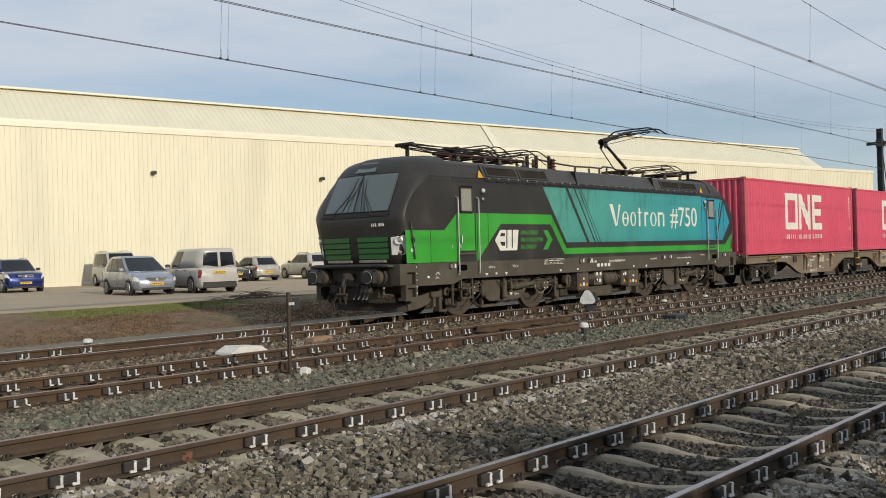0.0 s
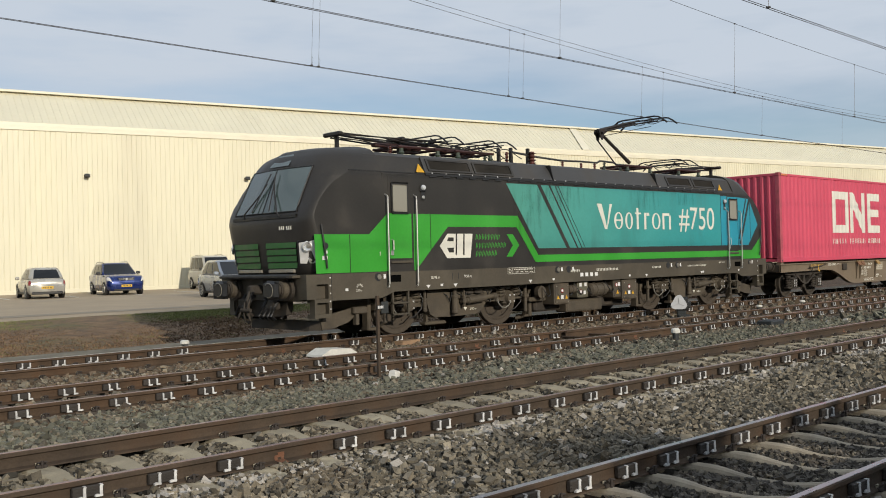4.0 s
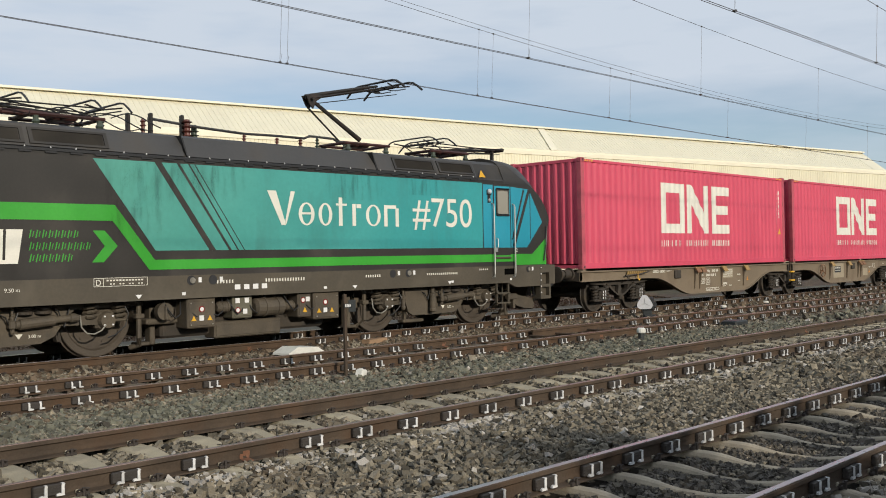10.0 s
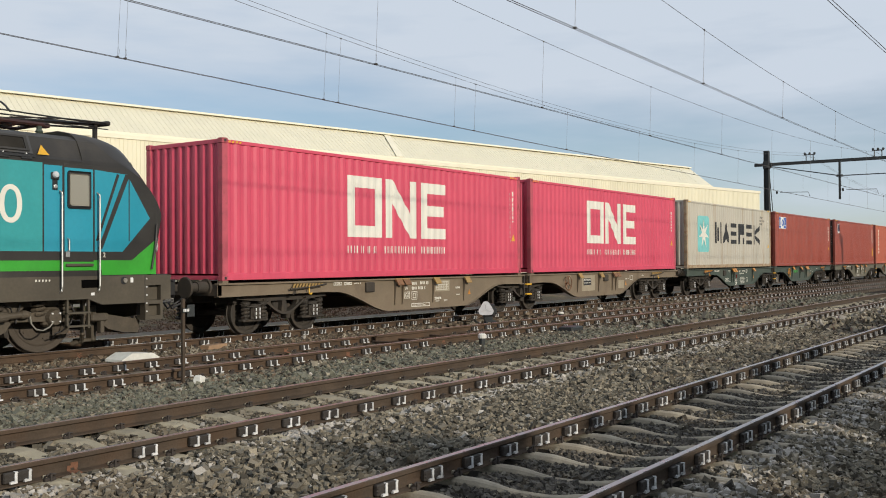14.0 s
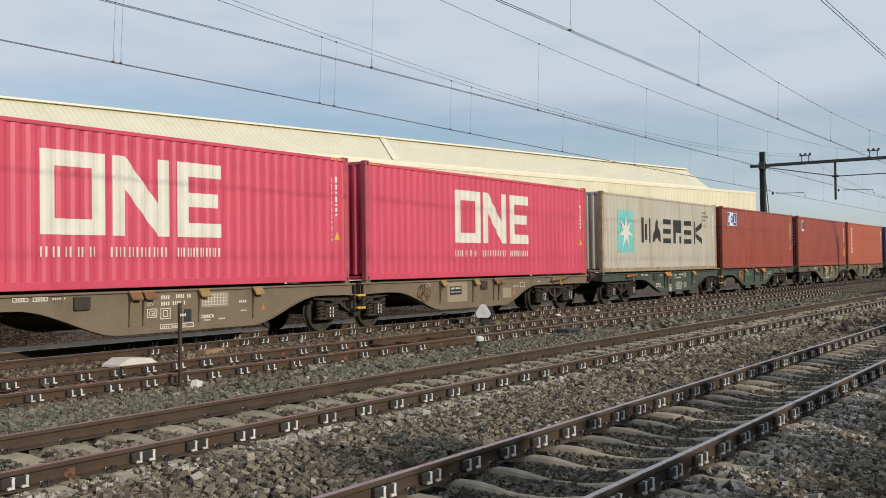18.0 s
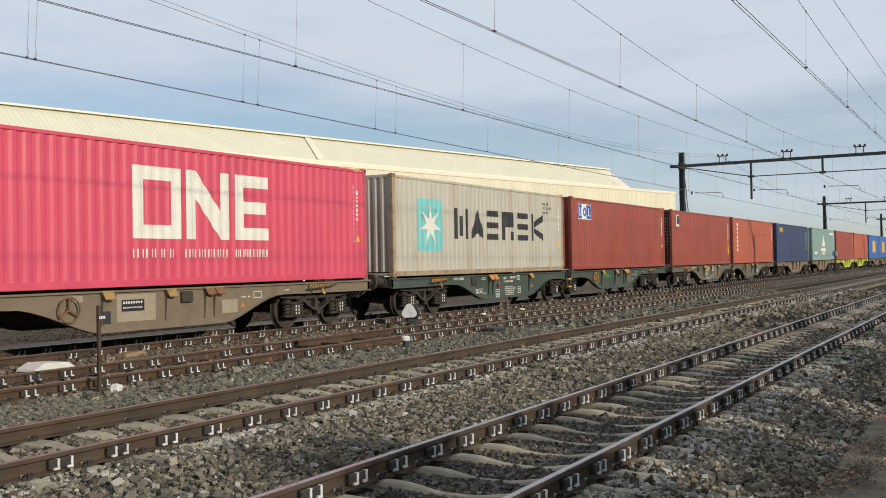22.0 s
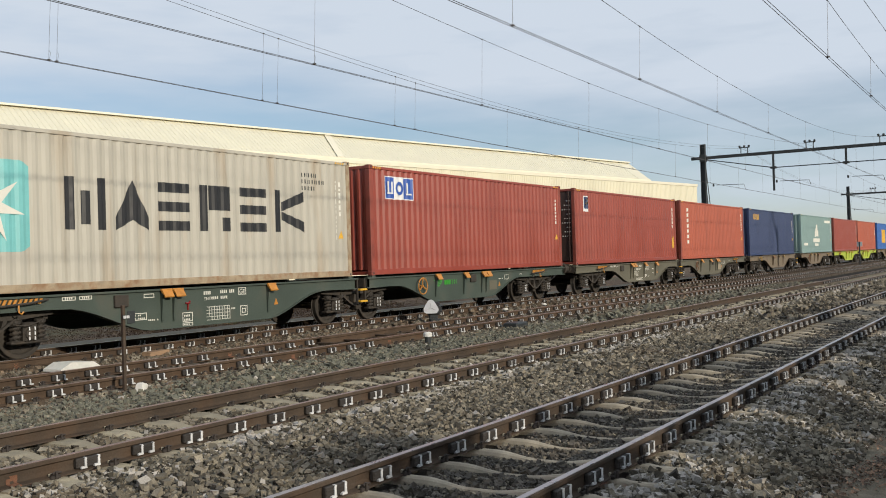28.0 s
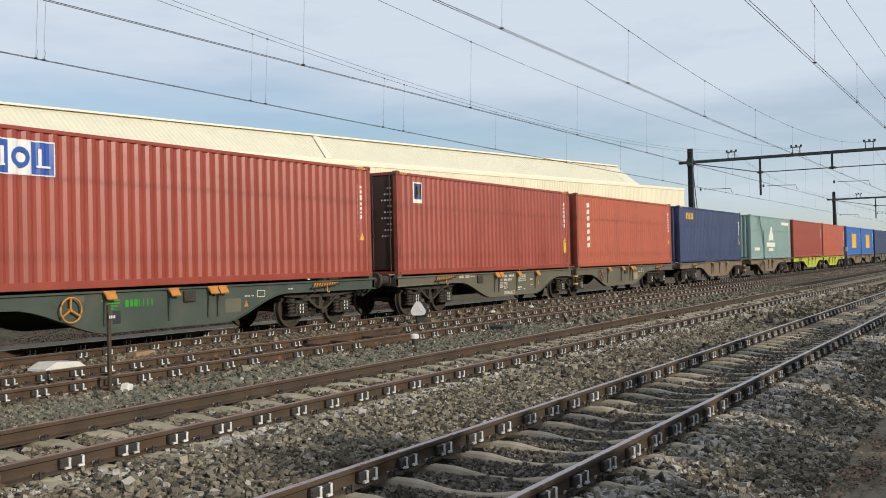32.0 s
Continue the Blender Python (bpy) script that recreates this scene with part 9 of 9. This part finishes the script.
CAR_KINDS = {   # belt and bonnet line (share of the half length, share of the height); screen foot and top; tail foot and top; side windows; rear corner pillar
    "hatch": ([(-1.0, 0.46), (-0.985, 0.56), (-0.95, 0.61), (-0.4, 0.615), (0.3, 0.60), (0.55, 0.585), (0.78, 0.535), (0.92, 0.47), (0.98, 0.42), (1.0, 0.36)], (0.60, 0.08), (-0.945, -0.70), ((0.05, 0.33), (0.36, 0.62), (0.65, 0.86)), 0.80),
    "suv": ([(-1.0, 0.48), (-0.985, 0.58), (-0.95, 0.63), (-0.4, 0.63), (0.3, 0.625), (0.50, 0.63), (0.80, 0.60), (0.94, 0.54), (0.985, 0.46), (1.0, 0.38)], (0.46, 0.08), (-0.955, -0.78), ((0.05, 0.31), (0.34, 0.62), (0.66, 0.88)), 0.82),
    "mpv": ([(-1.0, 0.44), (-0.99, 0.52), (-0.97, 0.57), (-0.4, 0.57), (0.3, 0.56), (0.60, 0.55), (0.80, 0.51), (0.93, 0.45), (0.98, 0.40), (1.0, 0.33)], (0.62, 0.26), (-0.985, -0.95), ((0.07, 0.33), (0.37, 0.62), (0.66, 0.92)), 0.80),
    "van": ([(-1.0, 0.44), (-0.99, 0.52), (-0.97, 0.57), (-0.4, 0.57), (0.3, 0.56), (0.60, 0.55), (0.80, 0.51), (0.93, 0.45), (0.98, 0.40), (1.0, 0.33)], (0.62, 0.26), (-0.985, -0.95), ((0.07, 0.34),), 0.80),
}


def make_car(name, x, y, yaw, kind, paint, label, length=4.2, width=1.75, height=1.5):
    """A parked car: lower body, cabin, glass, wheels, lamps, plates. It looks along its own +x."""
    c = thing(name, pose(x, y, 0.19, 0, 0, yaw), label, "van" if kind == "van" else "car", "cars on the car park")
    L, W, Hh = length / 2, width / 2, height
    line, screen, tail, spans, corner = CAR_KINDS[kind]
    xs_, zs_ = [p[0] for p in line], [p[1] * Hh for p in line]

    def belt(u):
        return float(np.interp(u, xs_, zs_))

    def slim(u):
        d = max(0.0, (abs(u) - 0.80) / 0.20)
        return 1 - (0.20 if u > 0 else 0.10) * d ** 2.6

    def side(u, z):
        """Half the width of the lower body at a height."""
        q = (z - 0.2) / max(0.2, belt(u) - 0.2)
        k = np.interp(q, [0, 0.15, 0.45, 0.62, 0.9, 1.0], [0.88, 0.96, 0.995, 1.0, 0.97, 0.90])
        return W * slim(u) * float(k)
    stations = [-1.0, -0.985, -0.95, -0.9, -0.8, -0.65, -0.4, 0.0, 0.3, 0.45, 0.6, 0.7, 0.8, 0.87, 0.92, 0.95, 0.975, 0.99, 1.0]
    bm = B()
    rings = []
    for u in stations:
        zb = belt(u)
        z0 = 0.20 + 0.10 * max(0, abs(u) - 0.96) / 0.04
        half = [(side(u, z), z) for z in [z0 + (zb - z0) * f for f in (0, 0.15, 0.4, 0.62, 0.85, 0.96)]]
        half += [(side(u, zb) * 0.93, zb + 0.005), (side(u, zb) * 0.5, zb + 0.028), (0.0, zb + 0.034)]
        rings.append([bm.verts.new((u * L, -w, z)) for w, z in half] + [bm.verts.new((u * L, w, z)) for w, z in half[-2::-1]])
    loft(bm, [r[::-1] for r in rings])
    shell = part("body", bm, M[paint], c, smooth=True)

    def cabin(f, edge, v):
        """A place on the cabin: f from belt to roof, on its front, its rear or a side (v along it)."""
        bow = f ** 1.35
        fr, re = (screen[0] + (screen[1] - screen[0]) * f ** 0.92) * L, (tail[0] + (tail[1] - tail[0]) * f ** 1.6) * L
        w = W * (0.925 + (0.72 - 0.925) * bow) if kind not in ("van", "mpv") else W * (0.925 + (0.80 - 0.925) * bow)
        x_f, x_r = fr - 0.16, re + 0.10
        if edge == "front":
            px, py = fr - 0.16 * v * v, v * w * 0.97
        elif edge == "rear":
            px, py = re + 0.10 * v * v, v * w * 0.95
        else:
            px = x_f + (x_r - x_f) * v
            py = edge * w * (0.97 + 0.05 * math.sin(math.pi * v) - 0.02 * v)
        low = belt(px / L) - 0.02
        return Vector((px, py, low + (Hh - 0.03 - low) * f))
    bm = B()
    rings = []
    for f in (0.0, 0.3, 0.6, 0.85, 0.96, 1.0):
        g = f if f < 1 else 0.985
        pts = [cabin(g, "front", v) for v in (-1, -0.66, -0.33, 0, 0.33, 0.66)] + [cabin(g, 1, v) for v in (0, 0.2, 0.4, 0.6, 0.8)]
        pts += [cabin(g, "rear", v) for v in (1, 0.66, 0.33, 0, -0.33, -0.66)] + [cabin(g, -1, v) for v in (1, 0.8, 0.6, 0.4, 0.2)]
        if f == 1.0:
            mid = sum(pts, Vector()) / len(pts)
            pts = [mid.lerp(p, 0.86) + Vector((0, 0, 0.03)) for p in pts]
        rings.append([bm.verts.new(p) for p in pts])
    loft(bm, rings)
    part("roof", bm, M[paint], shell, smooth=True)

    def pane(nm, edge, v0, v1, f0, f1, push, lean=0.0):
        """A bowed pane a little proud of the cabin; lean: how much the end at v1 is cut back at the top."""
        bm = B()
        rows = []
        for i in range(5):
            f = f0 + (f1 - f0) * i / 4
            b1 = v1 - lean * max(0, i / 4) ** 1.2
            rows.append([bm.verts.new(cabin(f, edge, v0 + (b1 - v0) * j / 6) + Vector(push)) for j in range(7)])
        if edge == "rear" or edge == -1:
            rows = [r[::-1] for r in rows]
        if edge in (1, -1):
            rows = [r[::-1] for r in rows]
        loft(bm, rows, caps=False, closed=False)
        part(nm, bm, M["car_glass"], shell, smooth=True)
    pane("windscreen", "front", -0.92, 0.92, 0.07, 0.90, (0.012, 0, 0.008))
    if kind == "van":
        for a, b in ((-0.86, -0.08), (0.08, 0.86)):
            pane("rear_window", "rear", a, b, 0.12, 0.80, (-0.012, 0, 0.002))
    else:
        pane("rear_window", "rear", -corner, corner, 0.12, 0.84, (-0.012, 0, 0.008))
    for s in (-1, 1):
        for i, (a, b) in enumerate(spans):
            pane("side_window", s, a, b, 0.10, 0.88, (0, s * 0.010, 0.003), 0.05 if i == 2 else 0.0)
    rr = 0.31 if kind == "hatch" else 0.33
    for fx in (-0.62, 0.64):
        for s in (-1, 1):
            bm = B()
            a, b = s * (W - 0.20), s * (W + 0.010)
            lathe(bm, fx * L, rr, [(a, rr * 0.6), (a, rr * 0.95), (a + s * 0.03, rr), (b - s * 0.03, rr), (b, rr * 0.93), (b, rr * 0.70)], 24)
            wh = part("wheel", bm, M["tyre"], c)
            bm = B()
            yo = s * (W + 0.012)
            for k in range(7):
                t = k * 0.8976
                d = Vector((math.cos(t), 0, math.sin(t)))
                n_ = Vector((-math.sin(t), 0, math.cos(t)))
                o = Vector((fx * L, yo, rr))
                q = [o + d * 0.03 + n_ * 0.025, o + d * rr * 0.66 + n_ * 0.030, o + d * rr * 0.66 - n_ * 0.030, o + d * 0.03 - n_ * 0.025]
                face(bm, q if s > 0 else q[::-1])
            wheel_disc(bm, fx * L, min(yo - 0.02, yo + 0.004), max(yo - 0.02, yo + 0.004), rr, rr * 0.70, 24, rr * 0.63)
            part("rim", bm, M["chrome"], wh)
            bm = B()
            yy = s * (W * 0.998)
            wheel_disc(bm, fx * L, min(yy, yy - s * 0.10), max(yy + s * 0.003, yy - s * 0.10), rr + 0.015, rr + 0.045, 24)
            part("wheel_arch", bm, M["plastic"], shell)

    def wrap(nm, mat, u0, u1, z0, z1, s, lbl="", rise=0.0):
        """A lens let into a corner of the body, a little proud of it."""
        bm = B()
        rows = []
        for i in range(6):
            u = u0 + (u1 - u0) * i / 5
            zz = [min(z0 + rise * i / 5 + (z1 - z0) * j / 4, belt(u) - 0.01) for j in range(5)]
            rows.append([bm.verts.new((u * L * 1.004, s * (side(u, z) + 0.006), z)) for z in zz])
        if (s > 0) == (u1 > u0):
            rows = [r[::-1] for r in rows]
        loft(bm, rows, caps=False, closed=False)
        part(nm, bm, M[mat], shell, lbl, smooth=True)
    low = belt(0.93)
    for s in (-1, 1):
        wrap("headlamp", "lamp_white", 0.86, 0.997, low - 0.14, low + 0.02, s, "clear headlamp", -0.05)
        zt = belt(-0.9)
        if kind in ("van", "mpv"):
            wrap("tail_lamp", "red_lamp", -0.93, -1.0, zt - 0.42, zt - 0.10, s)
        else:
            wrap("tail_lamp", "red_lamp", -0.90, -0.997, zt - 0.26, zt - 0.04, s)
        bm = B()
        q = cabin(0.1, s, 0.06)
        box(bm, q.x - 0.10, q.x + 0.02, min(s * W * 0.97, s * (W + 0.17)), max(s * W * 0.97, s * (W + 0.17)), q.z - 0.03, q.z + 0.11, 0.03)
        part("door_mirror", bm, M["plastic"] if kind in ("van", "mpv", "suv") else M[paint], shell)
        if kind in ("suv", "mpv"):
            bm = B()
            tube(bm, [(-0.70 * L, s * W * 0.66, Hh - 0.03), (-0.62 * L, s * W * 0.67, Hh + 0.03), (-0.1 * L, s * W * 0.67, Hh + 0.035), (0.02 * L, s * W * 0.66, Hh - 0.03)], 0.014, 6)
            part("roof_rail", bm, M["plastic"], shell)
        bm = B()
        for fx in (-0.30, 0.06):
            z = belt(fx) - 0.12
            box(bm, fx * L - 0.16, fx * L - 0.02, min(s * W * 0.97, s * (W + 0.012)), max(s * W * 0.97, s * (W + 0.012)), z, z + 0.03, 0.005)
        part("door_grip", bm, M["plastic"] if kind == "van" else M[paint], shell)
        for fx in (-0.44, -0.02, 0.40):
            bm = B()
            zz = [0.26 + (belt(fx) - 0.32) * j / 6 for j in range(7)]
            rows = [[bm.verts.new((fx * L + dx, s * (side(fx, z) + 0.003), z)) for z in zz] for dx in (-0.006, 0.006)]
            loft(bm, rows if s < 0 else rows[::-1], caps=False, closed=False)
            part("door_gap", bm, M["plastic"], shell)
        bm = B()
        box(bm, -0.46 * L, 0.48 * L, min(s * W * 0.90, s * (W + 0.002)), max(s * W * 0.90, s * (W + 0.002)), 0.20, 0.28, 0.01)
        part("sill", bm, M["plastic"], shell)
    for fx, nm in ((1, "front_bumper"), (-1, "rear_bumper")):
        bm = B()
        xa, xb = sorted((fx * L * 1.012, fx * L * 0.94))
        wide, tall = (0.66, 0.09) if fx > 0 else (0.80, 0.12 if kind != "van" else 0.24)
        box(bm, xa, xb, -W * wide, W * wide, 0.21, 0.21 + tall, 0.02)
        part(nm, bm, M["plastic"], shell)
        bm = B()
        z = 0.40 if fx > 0 else (0.46 if kind != "van" else 0.78)
        xa, xb = sorted((fx * L * 1.016, fx * L * 0.985))
        box(bm, xa, xb, -0.26, 0.26, z, z + 0.11, 0.004)
        number = part("number_plate", bm, M["plate"], shell)
        bm = B()
        xo = xb if fx > 0 else xa
        for k in range(6):
            yk = -0.20 + k * 0.064 + (0.015 if k > 1 else 0) + (0.015 if k > 3 else 0)
            box(bm, xo - 0.003, xo + 0.003, yk, yk + 0.035, z + 0.028, z + 0.082)
        tagged(part("plate_strokes", bm, M["black"], number), kind="stuff")
    bm = B()
    z = low - 0.16
    prism_x(bm, [(-W * 0.46, z + 0.13), (W * 0.46, z + 0.13), (W * 0.36, z), (-W * 0.36, z)], 0.95 * L, 1.004 * L)
    grille = part("radiator_grille", bm, M["plastic"], shell)
    for k in range(3):
        bm = B()
        box(bm, 1.0 * L, 1.010 * L, -W * 0.39, W * 0.39, z + 0.025 + k * 0.042, z + 0.032 + k * 0.042)
        part("grille_bar", bm, M["chrome"], grille)
    bm = B()
    tube(bm, [(1.004 * L, 0, z + 0.05), (1.012 * L, 0, z + 0.05)], 0.05, 14)
    part("badge", bm, M["chrome"], grille)
    bm = B()
    for s in (-1, 1):
        box(bm, 0.95 * L, 0.972 * L, min(s * W * 0.58, s * W * 0.76), max(s * W * 0.58, s * W * 0.76), 0.33, 0.41, 0.02)
    part("air_intake", bm, M["plastic"], shell)
    return c


make_car("car", 22.0, 35.7, OUT, "hatch", "silver", "silver-blue hatchback parked nose out", 4.27, 1.78, 1.58)
make_car("van", 24.1, 34.5, IN, "van", "car_white", "silver-white panel van parked tail out", 4.4, 1.80, 1.82)
make_car("van", 29.0, 49.1, OUT, "mpv", "car_white", "small white van parked against the warehouse", 4.1, 1.76, 1.92)
make_car("car", 22.4, 47.5, OUT, "suv", "car_blue", "dark blue estate-like car parked nose out", 4.4, 1.84, 1.62)
make_car("car", 18.3, 46.9, IN, "hatch", "beige_silver", "pale silver hatchback parked tail out", 3.9, 1.68, 1.46)
make_car("car", 34.9, 47.4, OUT, "hatch", "car_dark", "dark hatchback parked nose out behind the van", 4.1, 1.74, 1.45)
make_car("car", 37.0, 47.2, IN, "hatch", "beige_silver", "beige-silver hatchback parked tail out", 3.95, 1.70, 1.47)
make_car("car", 40.7, 46.6, IN, "suv", "car_white", "white crossover parked tail out", 4.1, 1.78, 1.58)
make_car("car", 43.6, 45.8, IN, "hatch", "car_dark", "dark car parked in the row", 4.1, 1.74, 1.45)
# bay markings
for i in range(9):
    bm = B()
    a = Vector((14.5 + i * 2.9, 50.8 - i * 0.62, 0))
    d = Vector((-0.208, -0.978, 0))
    n_ = Vector((0.978, -0.208, 0)) * 0.05
    v = [a - n_, a + n_, a + n_ + d * 4.6, a - n_ + d * 4.6]
    lo = [bm.verts.new((p.x, p.y, 0.186)) for p in v]
    hi = [bm.verts.new((p.x, p.y, 0.196)) for p in v]
    loft(bm, [lo, hi])
    part("bay_marking", bm, M["slab_white"], car_park)


# ---- a heap of cut twigs at the car park's edge ----
heap = thing("twig_heap", pose(21.61, 27.50, 0.08, 0, 0, -12), "low heap of dry brown cut twigs on the grass", "twigs")
rng_t = random.Random(5)
bm = B()
for k in range(90):
    a, px = rng_t.uniform(-0.5, 0.5) + (3.1416 if rng_t.random() < 0.5 else 0), rng_t.gauss(0, 0.75)
    ln = rng_t.uniform(0.3, 0.9)
    o = Vector((px, rng_t.gauss(0, 0.18), rng_t.uniform(0.0, 0.22) * math.exp(-px * px * 0.6)))
    d = Vector((math.cos(a), math.sin(a) * 0.6, rng_t.uniform(-0.05, 0.25)))
    tube(bm, [o, o + d * ln * 0.5 + Vector((0, 0, 0.03)), o + d * ln], rng_t.uniform(0.008, 0.018), 4, r1=0.004)
tagged(part("twigs", bm, M["twig"], heap), kind="stuff")


# ---- the row of dense trees behind the path ----
def make_tree():
    t = thing("tree", pose(-6, -8, -0.45), "dense dark evergreen tree behind the path", "tree", "trees behind the path")
    rng = random.Random(21)
    bm = B()
    tube(bm, [(0, 0, 0), (0.05, 0, 2.0), (0, 0.1, 3.4), (0.05, 0, 4.9)], 0.16, 8, r1=0.03)
    for k in range(14):
        a, z = rng.uniform(0, 6.28), rng.uniform(0.8, 4.4)
        r = 1.7 * (1 - z / 6.6)
        tube(bm, [(0, 0, z), (r * 0.5 * math.cos(a), r * 0.5 * math.sin(a), z + 0.2), (r * math.cos(a), r * math.sin(a), z + 0.5)], 0.05, 5, r1=0.012)
    part("trunk", bm, M["bark"], t)
    bm = B()
    for k in range(800):
        z = rng.uniform(0.3, 5.0)
        r = 1.9 * (1 - (z / 6.6) ** 2) * math.sqrt(rng.random())
        a = rng.uniform(0, 6.28)
        o = Vector((r * math.cos(a), r * math.sin(a), z))
        d = Vector((rng.uniform(-1, 1), rng.uniform(-1, 1), rng.uniform(-0.6, 0.6))).normalized()
        n = d.orthogonal().normalized()
        n.rotate(Matrix.Rotation(rng.uniform(0, 6.28), 3, d))
        s = rng.uniform(0.12, 0.30)
        face(bm, [o - d * s, o + n * s * 0.6, o + d * s, o - n * s * 0.6])
    part("crown", bm, M["leaf"], t)
    for i in range(1, 40):
        x = -6 + i * 2.6 + rng.uniform(-0.5, 0.5)
        m = pose(x, -8 + rng.uniform(-0.8, 0.8), -0.45, 0, 0, rng.uniform(0, 360)) @ Matrix.Scale(rng.uniform(0.82, 0.96), 4)
        copy_thing(t, m)


make_tree()


# ---- motion ----
def travelled(t):
    """How far the train has gone along the track at t seconds."""
    return -(0.28588 + 1.11551 * t + 0.0299138 * t ** 2 - 1.64768e-4 * t ** 3 + 1.39068e-6 * t ** 4 + 6.2132e-8 * t ** 5)


def motions():
    for ob, u in MOVERS:
        walk(ob, [(t, pose(u + travelled(t), TRAIN_Y, 0)) for t in (0, 2, 4, 6, 8, 10, 12, 14, 16, 18, 20, 22, 24, 26, 28, 30, 32)])
    for ob, x, y, z, r in SPINNERS:
        rows = []
        steps = int(32 * 10)
        for k in range(0, steps + 1, 2):
            t = k / 10
            rows.append((t, pose(x, y, z, 0, math.degrees(travelled(t) / r), 0)))
        walk(ob, rows)


motions()
